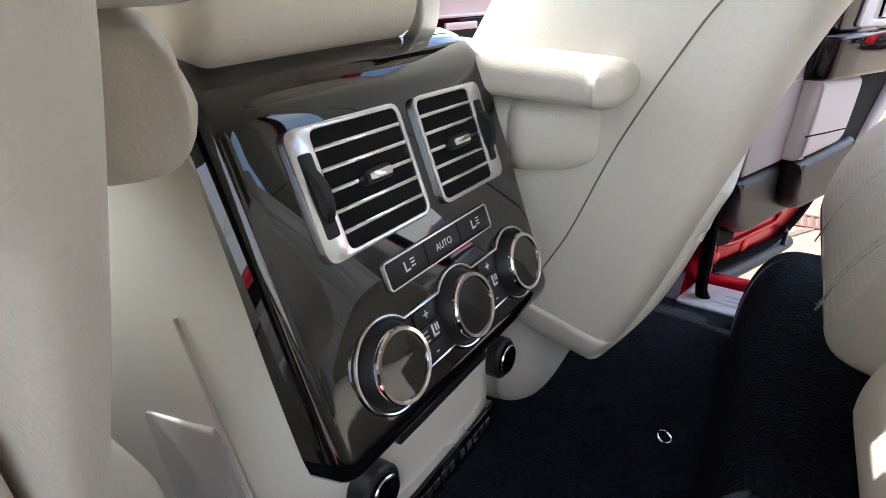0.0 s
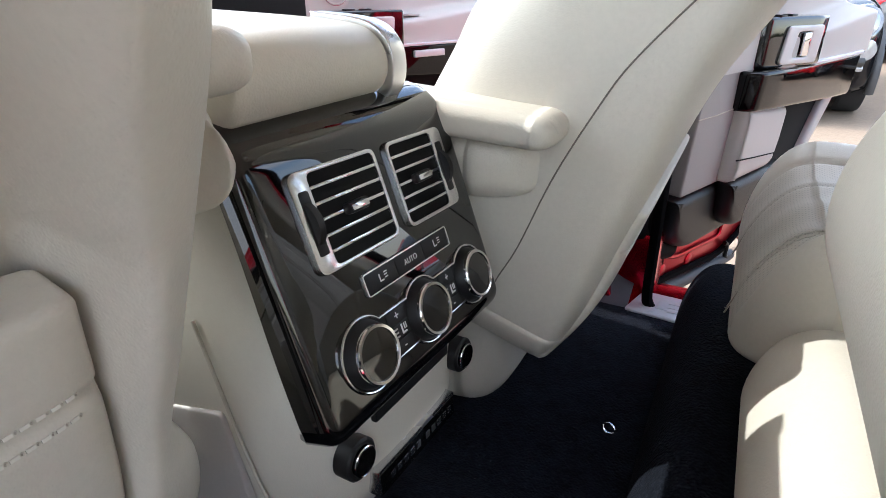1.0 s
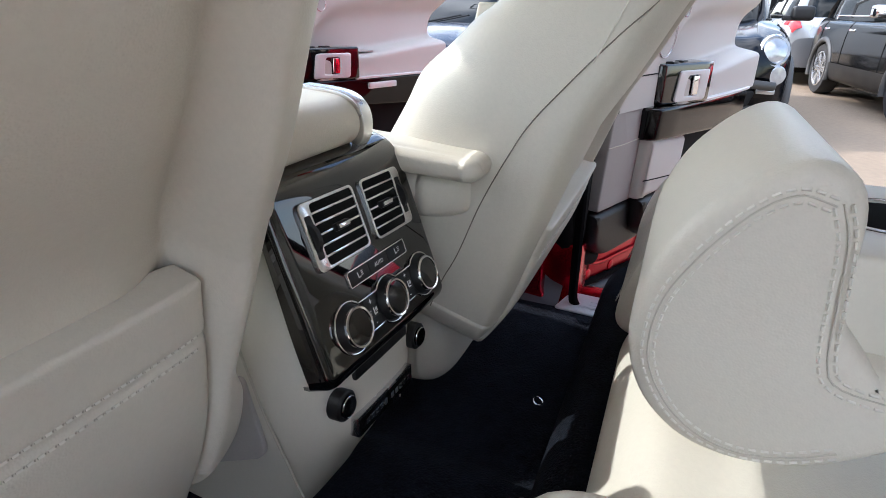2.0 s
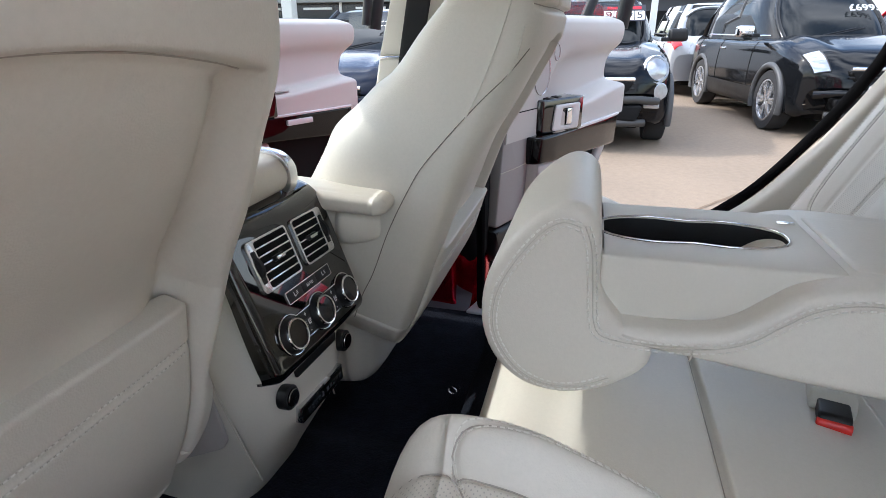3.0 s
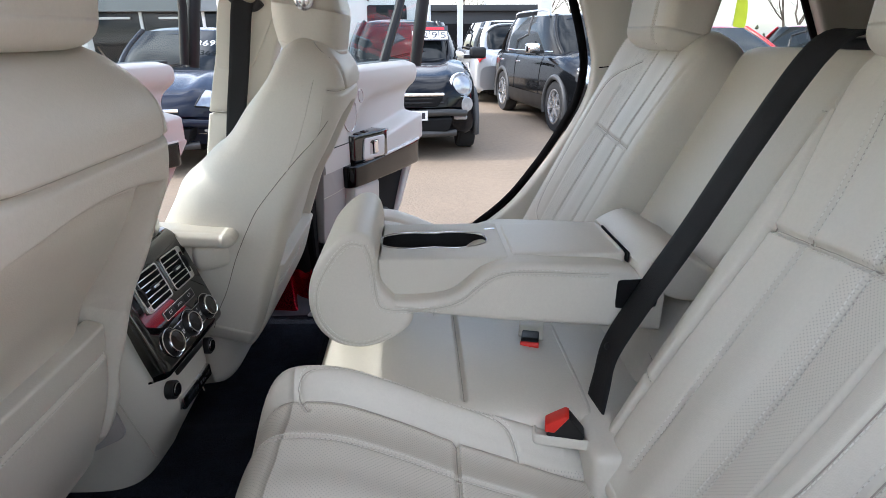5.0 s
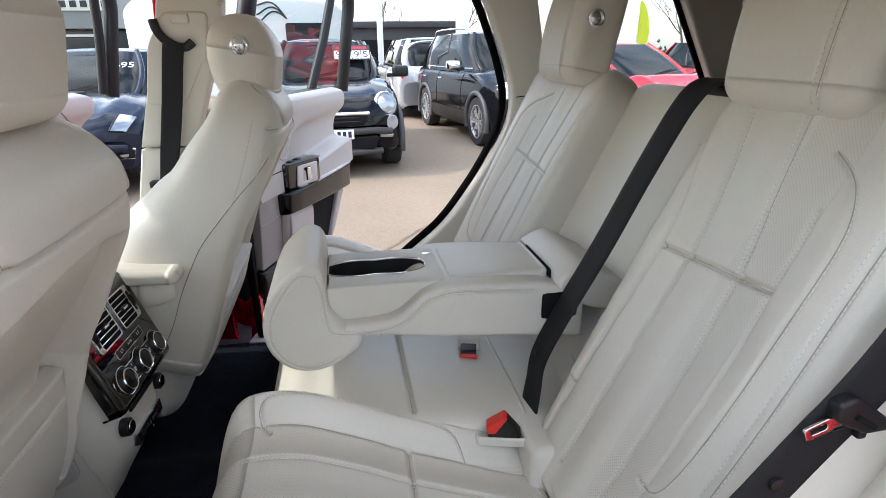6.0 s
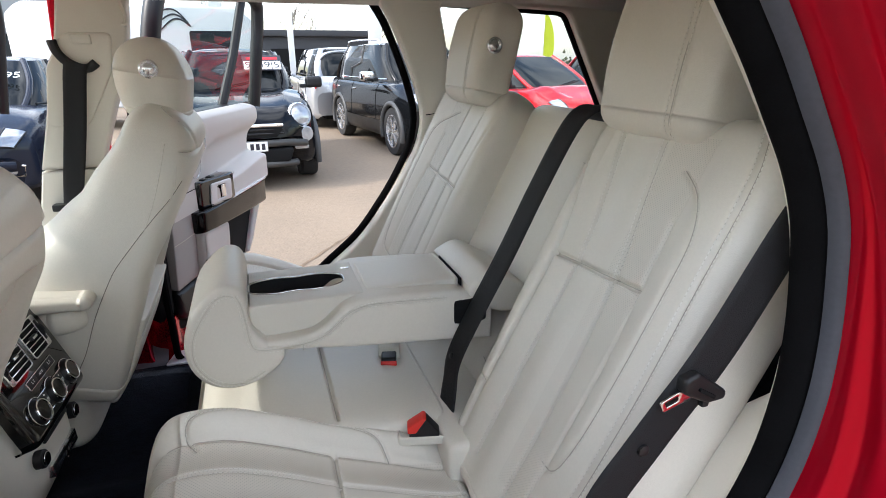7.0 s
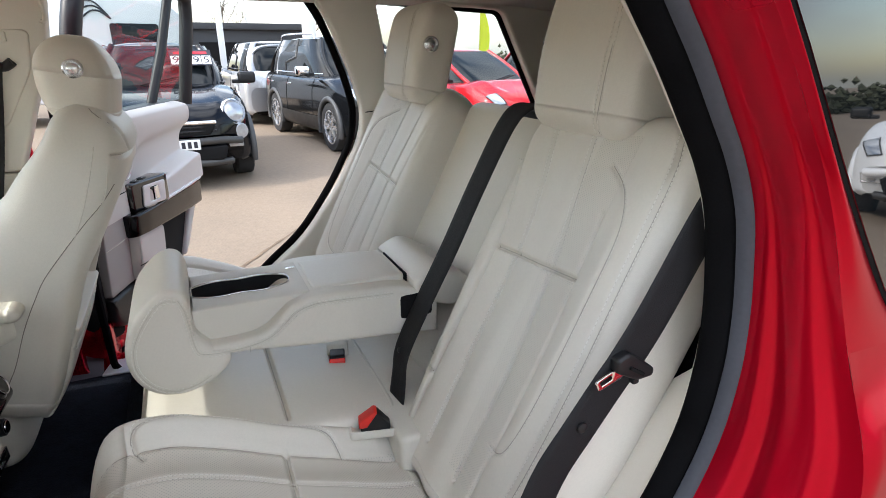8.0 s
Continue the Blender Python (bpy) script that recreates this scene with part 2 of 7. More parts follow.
class Pad:
    """An upholstered block: s across, d outwards at the front, t along it. a: half width, front and back: depths from the spine, spine: its offset in d,
    side: its offset in s, n: squareness, ends: roundings at both ends, seams: (line, width, depth, face), swell: extra depth by (s, t)."""

    def __init__(self, length, a, front, back, spine=0.0, side=0.0, n=4.0, ends=(0.04, 0.04), seams=(), swell=None, back_swell=None, round_p=2.2):
        self.length, self.n, self.ends, self.p = length, n, ends, round_p
        self.a, self.front, self.back, self.spine, self.side = (knots(k) for k in (a, front, back, spine, side))
        self.seams = [(spline(line, 0.012), w, dep, face) for line, w, dep, face in seams]
        self.swell, self.back_swell = swell, back_swell

    def shape(self, t):
        k = np.ones(np.shape(t))
        lost = np.zeros(np.shape(t))
        for far, r in ((t, self.ends[0]), (self.length - t, self.ends[1])):
            u = np.clip((r - far) / max(r, 1e-6), 0, 1)
            k1 = (1 - u**self.p) ** (1 / self.p)
            lost = np.maximum(lost, r * (1 - k1))
            k = np.minimum(k, k1)
        a, f, b = self.a(t), self.front(t), self.back(t)
        return np.maximum(a - lost, 0.002), np.maximum(f - np.minimum(lost, f * (1 - k)), 0.001), np.maximum(b - np.minimum(lost, b * (1 - k)), 0.001)

    def relief(self, s, t, face):
        out = np.zeros(np.shape(s))
        fn = self.swell if face > 0 else self.back_swell
        if fn is not None:
            out = out + fn(s, t)
        for line, w, dep, f in self.seams:
            if f == face:
                lo, hi = line.min(0) - 3 * w, line.max(0) + 3 * w
                near = (s > lo[0]) & (s < hi[0]) & (t > lo[1]) & (t < hi[1])
                if near.any():
                    d = nearest(s[near], t[near], line)
                    out[near] -= dep * np.exp(-((d / w) ** 2))
        return out

    def surface(self, s, t, face=1):
        """The depth d of the surface at (s, t)."""
        s, t = np.atleast_1d(np.asarray(s, float)), np.atleast_1d(np.asarray(t, float))
        a, f, b = self.shape(t)
        u = np.clip(np.abs(s - self.side(t)) / a, 0, 0.995)
        dep = (1 - u**self.n) ** (1 / self.n)
        return self.spine(t) + face * ((f if face > 0 else b) * dep + self.relief(s, t, face) * np.clip(dep * 1.6 - 0.3, 0, 1))

    def build(self, name, mats, m, parent=None, label="", nu=160, nv=120, region=None):
        q = np.linspace(0, 1, 1500, endpoint=False)
        q = q**3 / (q**3 + (1 - q) ** 3)
        ang = np.r_[np.concatenate([(k + q) * np.pi / 2 for k in range(4)]), 2 * np.pi]
        a0, f0 = float(self.a(np.array(self.length / 2))), float(self.front(np.array(self.length / 2)))
        cx, cy = np.sign(np.cos(ang)) * np.abs(np.cos(ang)) ** (2 / self.n), np.sign(np.sin(ang)) * np.abs(np.sin(ang)) ** (2 / self.n)
        run = np.r_[0, np.cumsum(np.hypot(np.diff(cx * a0), np.diff(cy * max(f0, 0.05))))]
        ang = np.interp(np.linspace(0, run[-1], nu, endpoint=False), run, ang)
        cx, cy = np.sign(np.cos(ang)) * np.abs(np.cos(ang)) ** (2 / self.n), np.sign(np.sin(ang)) * np.abs(np.sin(ang)) ** (2 / self.n)
        r0, r1 = self.ends
        half = lambda r: r * (1 - np.cos(np.linspace(0, np.pi / 2, 12)))  # noqa: E731
        t = np.unique(np.r_[half(r0), np.linspace(r0, self.length - r1, nv), self.length - half(r1)])
        a, f, b = self.shape(t)
        s = self.side(t)[None] + cx[:, None] * a[None]
        tt = np.repeat(t[None], nu, 0)
        fr = cy[:, None] > 0
        d = cy[:, None] * np.where(fr, f[None], b[None])
        weight = np.clip(np.abs(cy[:, None]) * 1.6 - 0.3, 0, 1)
        d = d + np.where(fr, self.relief(s, tt, 1), -self.relief(s, tt, -1)) * weight + self.spine(t)[None]
        verts = np.stack([s, d, tt], -1).reshape(-1, 3)
        faces = quads(nu, len(t), True).tolist()
        n0, nt = len(verts), len(t)
        # both ends are closed by two inner rings and a middle point
        extra = []
        for col, flip in ((0, False), (nt - 1, True)):
            ring = np.arange(nu) * nt + col
            mid = verts[ring].mean(0)
            last = ring
            for kk in (0.6, 0.25):
                start = n0 + len(extra)
                extra.extend(mid + (verts[ring] - mid) * kk)
                now = np.arange(start, start + nu)
                q = np.stack([last, now, np.roll(now, -1), np.roll(last, -1)], 1)
                faces += (q[:, ::-1] if flip else q).tolist()
                last = now
            extra.append(mid)
            tri = np.stack([last, np.full(nu, n0 + len(extra) - 1), np.roll(last, -1)], 1)
            faces += (tri[:, ::-1] if flip else tri).tolist()
        verts = np.vstack([verts, extra])
        index = np.zeros(len(faces), int)
        if region is not None:
            nq = nu * (nt - 1)
            q = np.array(faces[:nq])
            c = verts[q].mean(1)
            isf = np.repeat(np.mean([cy, np.roll(cy, -1)], 0) > 0.35, nt - 1)
            index[:nq] = np.where(isf, region(c[:, 0], c[:, 2]), 0)
        ob = mesh(name, verts, faces, mats, parent, label, sharp=0, index=index)
        ob.matrix_basis = m
        self.pose = m
        return ob

    def seam_lines(self, lines, parent, face=1, radius=0.0011):
        """A darker line along the bottom of each seam, coloured for the groove's shade."""
        for line in lines:
            p = spline(line, 0.008)
            d = self.surface(p[:, 0], p[:, 1], face)
            ob = tube("seam", [(a, c + face * 0.0002, b) for (a, b), c in zip(p, d)], radius, SHADED_GROOVE, parent, sides=5)
            ob.matrix_basis = self.pose

    def stitching(self, lines, parent, mat=None, gap=0.0075, size=0.0048, thick=0.0011, face=1, lift=0.0004, name="stitching"):
        """Rows of single stitches along lines of (s, t), with a needle hole between each two."""
        verts, faces, pin, pinf = [], [], [], []
        for line in lines:
            p = spline(line, gap)
            for q, r in zip(p[:-1], p[1:]):
                way = (r - q) / (np.linalg.norm(r - q) + 1e-9)
                mid = (q + r) / 2
                ends = [mid - way * size / 2, mid + way * size / 2]
                dd = self.surface([e[0] for e in ends], [e[1] for e in ends], face)
                add_stitch(verts, faces, [np.array((e[0], x + face * lift, e[1])) for e, x in zip(ends, dd)], np.array((0, face, 0.0)), thick)
            for q in p:
                dd = float(self.surface([q[0]], [q[1]], face)[0])
                add_stitch(pin, pinf, [np.array((q[0], dd, q[1] - 0.0008)), np.array((q[0], dd, q[1] + 0.0008))], np.array((0, face, 0.0)), 0.0006)
        # needle holes: tiny bars whose darker colour paints the shade inside
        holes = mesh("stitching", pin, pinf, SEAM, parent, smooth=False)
        holes.matrix_basis = self.pose
        tagged(holes, kind="stuff")
        ob = mesh(name, verts, faces, mat or THREAD, parent, smooth=False)
        ob.matrix_basis = self.pose
        return tagged(ob, kind="stuff")


def add_stitch(verts, faces, ends, normal, thick):
    a, b = ends
    way = (b - a) / (np.linalg.norm(b - a) + 1e-9)
    across = np.cross(way, normal)
    k = len(verts)
    for p in (a, b):
        verts += [p - across * thick, p + normal * thick * 0.9, p + across * thick, p - normal * thick]
    faces += [[k, k + 1, k + 5, k + 4], [k + 1, k + 2, k + 6, k + 5], [k + 2, k + 3, k + 7, k + 6], [k + 3, k, k + 4, k + 7], [k, k + 3, k + 2, k + 1], [k + 4, k + 5, k + 6, k + 7]]


def stitch_row(lines, normal, parent, gap=0.0075, size=0.0048, thick=0.0011, mat=None, name="stitching"):
    """Stitches along lines in space, on a face that looks along normal."""
    verts, faces = [], []
    for line in lines:
        p = spline(line, gap)
        for q, r in zip(p[:-1], p[1:]):
            way = (r - q) / (np.linalg.norm(r - q) + 1e-9)
            mid = (q + r) / 2
            add_stitch(verts, faces, [mid - way * size / 2, mid + way * size / 2], np.array(normal, float), thick)
    return tagged(mesh(name, verts, faces, mat or THREAD, parent, smooth=False), kind="stuff")


def tube(name, points, radius, mat, parent=None, label="", sides=10, closed=False, flat=1.0, step=None):
    """A round bar along a line. flat: how thick it is across its second axis."""
    p = spline(points, step) if step else np.array(points, float)
    n = len(p)
    way = np.roll(p, -1, 0) - np.roll(p, 1, 0) if closed else np.gradient(p, axis=0)
    way /= np.linalg.norm(way, axis=1)[:, None] + 1e-12
    up = np.array((0, 0, 1.0)) if abs(way[:, 2]).max() < 0.95 else np.array((0.3, 1.0, 0.1))
    x = np.cross(way, up)
    x /= np.linalg.norm(x, axis=1)[:, None] + 1e-12
    y = np.cross(x, way)
    r = np.broadcast_to(np.asarray(radius, float), (n,))
    ang = np.linspace(0, 2 * np.pi, sides, endpoint=False)
    verts = p[None] + (np.cos(ang)[:, None, None] * x[None] + flat * np.sin(ang)[:, None, None] * y[None]) * r[None, :, None]
    faces = quads(sides, n, True).tolist()
    if closed:
        a = np.arange(sides) * n + n - 1
        b = np.roll(np.arange(sides), -1) * n
        faces += [[int(a[k]), int(b[k] + n - 1), int(b[k]), int(k * n)] for k in range(sides)]
    else:
        faces += [[k * n for k in range(sides)][::-1], [k * n + n - 1 for k in range(sides)]]
    return mesh(name, verts.reshape(-1, 3), faces, mat, parent, label)


def box(name, lo, hi, mat, parent=None, label="", r=0.004, seg=2, turn=None, sharp=40):
    bm = bmesh.new()
    bmesh.ops.create_cube(bm, size=1)
    lo, hi = Vector(lo), Vector(hi)
    for v in bm.verts:
        v.co = Vector([lo[k] + (v.co[k] + 0.5) * (hi[k] - lo[k]) for k in range(3)])
    if r:
        bmesh.ops.bevel(bm, geom=bm.edges[:], offset=min(r, 0.49 * min(hi - lo)), segments=seg, affect="EDGES", profile=0.6)
    if turn is not None:
        bm.transform(turn)
    return part(name, bm, mat, parent, label, sharp=sharp)


def slab(name, outline, lo, hi, mat, parent=None, label="", axis="x", r=0.006, seg=3, move=None, holes=(), sharp=35):
    """A plate: an outline of (u, v) raised from lo to hi along an axis (x: u, v = y, z; y: x, z; z: x, y), with rounded rims and holes through it."""
    bm = bmesh.new()

    def at(u, v, w):
        return {"x": (w, u, v), "y": (u, w, v), "z": (u, v, w)}[axis]
    loops = []
    for ring in (outline, *holes):
        vs = [bm.verts.new(at(u, v, lo)) for u, v in ring]
        loops.append([bm.edges.new((vs[k], vs[(k + 1) % len(vs)])) for k in range(len(vs))])
    made = bmesh.ops.triangle_fill(bm, use_beauty=True, use_dissolve=False, edges=[e for loop in loops for e in loop])
    flat = [g for g in made["geom"] if isinstance(g, bmesh.types.BMFace)]
    shift = Vector(at(0, 0, hi - lo))
    out = bmesh.ops.extrude_face_region(bm, geom=flat, use_keep_orig=True)
    bmesh.ops.translate(bm, verts=[g for g in out["geom"] if isinstance(g, bmesh.types.BMVert)], vec=shift)
    bmesh.ops.recalc_face_normals(bm, faces=bm.faces)
    if r:
        rim = [e for e in bm.edges if len(e.link_faces) == 2 and e.calc_face_angle(0) > radians(60) and abs((e.verts[0].co - e.verts[1].co).dot(Vector(at(0, 0, 1)))) < 1e-6]
        bmesh.ops.bevel(bm, geom=rim, offset=r, segments=seg, affect="EDGES", profile=0.5)
    if move is not None:
        for v in bm.verts:
            v.co = move(v.co)
    return part(name, bm, mat, parent, label, sharp=sharp)


def rounded(points, radius, seg=5):
    """A polygon with its corners rounded; radius may be one for each corner."""
    out, n = [], len(points)
    for k in range(n):
        p, a, b = (Vector(points[(k + i) % n]).to_2d() for i in (0, -1, 1))
        r = radius[k] if isinstance(radius, (list, tuple)) else radius
        r = min(r, 0.48 * (a - p).length, 0.48 * (b - p).length)
        p0, p1 = p + (a - p).normalized() * r, p + (b - p).normalized() * r
        for u in np.linspace(0, 1, seg + 1):
            out.append(tuple((1 - u) ** 2 * p0 + 2 * u * (1 - u) * p + u**2 * p1))
    return out


def lathe(name, profile, mat, parent=None, label="", m=None, n=40, sharp=30):
    """A turned body: profile of (radius, height) round z."""
    pr = np.array(profile, float)
    ang = np.linspace(0, 2 * np.pi, n, endpoint=False)
    verts = np.stack([np.cos(ang)[:, None] * pr[None, :, 0], np.sin(ang)[:, None] * pr[None, :, 0], np.repeat(pr[None, :, 1], n, 0)], -1).reshape(-1, 3)
    faces = quads(n, len(pr), True).tolist()
    k = len(pr)
    if pr[0, 0] > 1e-5:
        faces.append([i * k for i in range(n)][::-1])
    if pr[-1, 0] > 1e-5:
        faces.append([i * k + k - 1 for i in range(n)])
    if m is not None:
        verts = verts @ np.array(m.to_3x3()).T + np.array(m.translation)
    return mesh(name, verts, faces, mat, parent, label, sharp=sharp)


def ribbon(name, points, across, width, thick, mat, parent=None, label="", step=0.01):
    """A strap along a line, with its width along the direction across (one, or one for each point)."""
    p = spline(points, step)
    ac = np.array(across, float)
    if ac.ndim == 2:
        ac = np.stack([np.interp(np.linspace(0, 1, len(p)), np.linspace(0, 1, len(ac)), ac[:, k]) for k in range(3)], 1)
    else:
        ac = np.repeat(ac[None], len(p), 0)
    way = np.gradient(p, axis=0)
    way /= np.linalg.norm(way, axis=1)[:, None]
    ac = ac - way * (ac * way).sum(1)[:, None]
    ac /= np.linalg.norm(ac, axis=1)[:, None]
    nor = np.cross(ac, way)
    rows = []
    for u, v in ((-0.5, -0.3), (-0.46, 0.5), (-0.3, 0.62), (0, 0.55), (0.3, 0.62), (0.46, 0.5), (0.5, -0.3), (0.46, -0.5), (-0.46, -0.5)):
        rows.append(p + ac * width * u + nor * thick * v)
    verts = np.stack(rows).reshape(-1, 3)
    n, s = len(p), len(rows)
    faces = quads(s, n, True).tolist() + [[k * n for k in range(s)][::-1], [k * n + n - 1 for k in range(s)]]
    return mesh(name, verts, faces, mat, parent, label, sharp=60)


def sheet(name, fn, nu, nv, mat, parent=None, label="", thick=0.0, sharp=0):
    """A curved surface fn(u, v) over the unit square; thick: its depth along minus its normal."""
    u, v = np.meshgrid(np.linspace(0, 1, nu), np.linspace(0, 1, nv), indexing="ij")
    p = np.stack(fn(u, v), -1)
    faces = quads(nu, nv, False)
    verts = p.reshape(-1, 3)
    if thick:
        du, dv = np.gradient(p, axis=0), np.gradient(p, axis=1)
        nor = np.cross(du, dv)
        nor /= np.linalg.norm(nor, axis=-1, keepdims=True) + 1e-12
        low = (p - nor * thick).reshape(-1, 3)
        k = len(verts)
        rim = np.r_[np.arange(nu) * nv, (nu - 1) * nv + np.arange(1, nv), (np.arange(nu - 2, -1, -1)) * nv + nv - 1, np.arange(nv - 2, 0, -1)]
        side = np.stack([rim, rim + k, np.roll(rim, -1) + k, np.roll(rim, -1)], 1)
        faces = np.vstack([faces, faces[:, ::-1] + k, side[:, ::-1]])
        verts = np.vstack([verts, low])
    ob = mesh(name, verts, faces, mat, parent, label, sharp=sharp or 50)
    return ob

# ---- the car's shell ----
def lean(z):
    """How far the body side leans in at a height."""
    return 0.12 * max(0.0, z - 1.12) ** 1.2


def inwards(side):
    def move(co):
        return Vector((side * (abs(co.x) - lean(co.z)), co.y, co.z))
    return move


YARD = material("tan concrete yard", (0.225, 0.17, 0.12), 0.85, grain=0.003, grain_size=0.02, vary=0.16, stain=1.3)
ground = tagged(box("ground", (-150, -150, -0.4), (200, 150, 0.0), YARD, r=0), "worn tan concrete of a car sales yard", "ground", kind="structure")

REAR_EDGE = [(-0.13, 1.665), (-0.18, 1.59), (-0.225, 1.49), (-0.262, 1.39), (-0.285, 1.29), (-0.272, 1.19), (-0.225, 1.09), (-0.155, 0.98), (-0.06, 0.86), (0.07, 0.75), (0.2, 0.62), (0.28, 0.55)]
rear_curve = [tuple(p) for p in spline(REAR_EDGE, 0.03)]
sill_rear = rounded([(0.38, 0.44), (0.69, 0.44), (0.70, 1.1), (0.69, 1.68)], [0.03, 0.05, 0.01, 0.03])
front_open = rounded([(0.90, 0.44), (1.72, 0.44), (1.78, 1.0), (1.62, 1.25), (1.25, 1.68), (0.76, 1.68), (0.80, 1.3)], [0.05, 0.08, 0.1, 0.1, 0.08, 0.05, 0.02])
quarter_open = rounded([(-0.335, 1.665), (-0.415, 1.275), (-1.09, 1.225), (-0.84, 1.645)], 0.035)
side_outline = rounded([(2.6, 0.42), (2.7, 1.05), (1.75, 1.12), (1.2, 1.75), (0.0, 1.79), (-1.1, 1.72), (-1.4, 1.1), (-1.4, 0.6), (-0.9, 0.45), (-0.5, 0.95), (-0.1, 0.62), (0.2, 0.42)], [0.1, 0.2, 0.05, 0.2, 0.2, 0.2, 0.1, 0.1, 0.05, 0.2, 0.1, 0.05])

car = thing("car_body", pose(0, 0, 0), "glossy red estate car body with its doors open", "car body", kind="structure")
slab("side_panel", side_outline, 0.81, 0.88, RED, car, "red painted side of the car", holes=(front_open, [(y - 0.08, z) for y, z in rear_curve] + sill_rear, rounded([(-0.34, 1.69), (-0.415, 1.25), (-1.17, 1.20), (-0.89, 1.675)], 0.035)), move=inwards(1), r=0.008)

# cream trim inside the right-hand side, with the quarter window cut through it
trim_edge = [(y - 0.008 - 0.006 * max(0, 1 - abs(z - 1.25) / 0.3), z) for y, z in rear_curve[:-6]]
trim_out = trim_edge + [(0.1, 0.62), (-1.3, 0.62), (-1.3, 1.70), (-0.13, 1.70)]
quarter_in = rounded([(-0.348, 1.65), (-0.425, 1.295), (-1.06, 1.25), (-0.83, 1.629)], 0.03)
slab("pillar_trim", trim_out, 0.745, 0.80, TRIM, car, "cream rear pillar trim", holes=(quarter_in,), move=inwards(1), r=0.012)
tube("pillar_trim_joint", [inwards(1)(Vector((0.7435, y, z))) for y, z in ((-0.31, 1.29), (-0.36, 1.295), (-0.43, 1.30))], 0.0018, MATT_BLACK, car, sides=6)
tube("door_seal", [inwards(1)(Vector((0.805, y + 0.004, z))) for y, z in rear_curve], 0.013, RUBBER, car, "black rubber door seal", sides=10)
tube("door_seal", [inwards(1)(Vector((0.805, y, z))) for y, z in [(y - 0.085, z) for y, z in sill_rear[6:]]], 0.012, RUBBER, car, sides=8)
tube("window_seal", [inwards(1)(Vector((0.792, y, z))) for y, z in quarter_in], 0.013, RUBBER, car, "black window seal", sides=8, closed=True)
pane = bmesh.new()
pane.faces.new([pane.verts.new(inwards(1)(Vector((0.83, y, z)))) for y, z in quarter_open])
quarter_glass = part("quarter_window", pane, GLASS, car, "clear rear quarter window", smooth=False)
quarter_glass.visible_shadow = False

# middle pillar trim with the front belt's guide
def pillar_in(co):
    return Vector((co.x - 0.11 * min(1, max(0, (co.z - 1.05) / 0.45)), co.y, co.z))


upper = rounded([(0.70, 1.175), (0.855, 1.175), (0.735, 1.52), (0.70, 1.69), (0.54, 1.69), (0.565, 1.5)], [0.004, 0.004, 0.05, 0.01, 0.01, 0.05])
lower = rounded([(0.70, 1.17), (0.856, 1.17), (0.915, 0.95), (0.95, 0.72), (0.68, 0.72), (0.665, 0.95)], [0.004, 0.004, 0.05, 0.03, 0.03, 0.05])
slab("pillar_cover", upper, 0.735, 0.80, TRIM, car, "cream middle pillar cover", move=pillar_in, r=0.008)
slab("pillar_cover", lower, 0.735, 0.80, TRIM, car, move=pillar_in, r=0.008)
guide = rounded([(0.70, 1.30), (0.805, 1.30), (0.765, 1.46), (0.71, 1.545), (0.595, 1.545), (0.61, 1.45)], 0.02)
slab("belt_guide_cover", guide, 0.728, 0.75, TRIM, car, "cream belt height adjuster cover", move=pillar_in, r=0.006)
slab("adjuster_button", rounded([(0.645, 1.515), (0.69, 1.515), (0.695, 1.54), (0.645, 1.54)], 0.004), 0.722, 0.74, TRIM, car, move=pillar_in, r=0.003)
tube("belt_guide", [pillar_in(Vector((0.722, y, z))) for y, z in ((0.735, 1.525), (0.73, 1.50), (0.715, 1.475), (0.69, 1.458), (0.665, 1.455), (0.645, 1.468))], 0.012, BLACK, car, "black belt guide loop", step=0.01)
tube("coat_hook", [pillar_in(Vector((0.72, y, z))) for y, z in ((0.56, 1.62), (0.552, 1.585), (0.555, 1.565), (0.565, 1.565))], 0.005, TRIM, car, step=0.006)

# sill plate and lower pillar trim
slab("sill_plate", rounded([(0.770, 0.645), (0.868, 0.62), (0.85, 0.10), (0.735, 0.10)], 0.012), 0.42, 0.462, SILL, car, "pale brushed sill tread plate", axis="z", r=0.006)
slab("tread_panel", rounded([(0.795, 0.585), (0.842, 0.575), (0.826, 0.14), (0.775, 0.14)], 0.006), 0.455, 0.4635, SILL, car, "raised tread panel", axis="z", r=0.001)
for k in range(3):
    box("tread_rib", (0.786 + 0.018 * k, 0.16, 0.463), (0.790 + 0.018 * k, 0.56, 0.4648), SILL, car, r=0.0005)
box("rocker", (0.86, -0.15, 0.34), (1.01, 1.80, 0.425), RED, car, "red painted rocker panel", r=0.02)
for y in (0.60, 1.72):
    box("hinge_post", (0.86, y - 0.0, 0.43), (0.99, y + 0.10, 0.60), RED, car, "red painted foot of the hinge post", r=0.012)
    # black for the gasket and also for the red body in shadow around it
    box("shaded_post_gasket", (0.86, y + 0.005, 0.60), (0.985, y + 0.10, 1.15), MATT_BLACK, car, "black gasket and shaded red body of the upper hinge post", r=0.02)
slab("outer_sill", rounded([(0.87, 0.8), (0.935, 0.8), (0.935, 0.0), (0.855, 0.0)], 0.01), 0.40, 0.452, RED, car, "red painted door sill", axis="z", r=0.006)


def kick(u, v):
    y = 0.642 + 0.30 * u
    rise = knots([(0, 0.0), (0.12, 0.02), (0.35, 0.10), (0.6, 0.17), (1, 0.2)])
    ang = v * np.pi / 2
    return 0.768 + 0.095 * np.sin(ang) ** 0.8 + 0.01 * u, y + 0 * v, 0.452 + (0.03 + rise(u)) * (1 - np.cos(ang) ** 1.4)


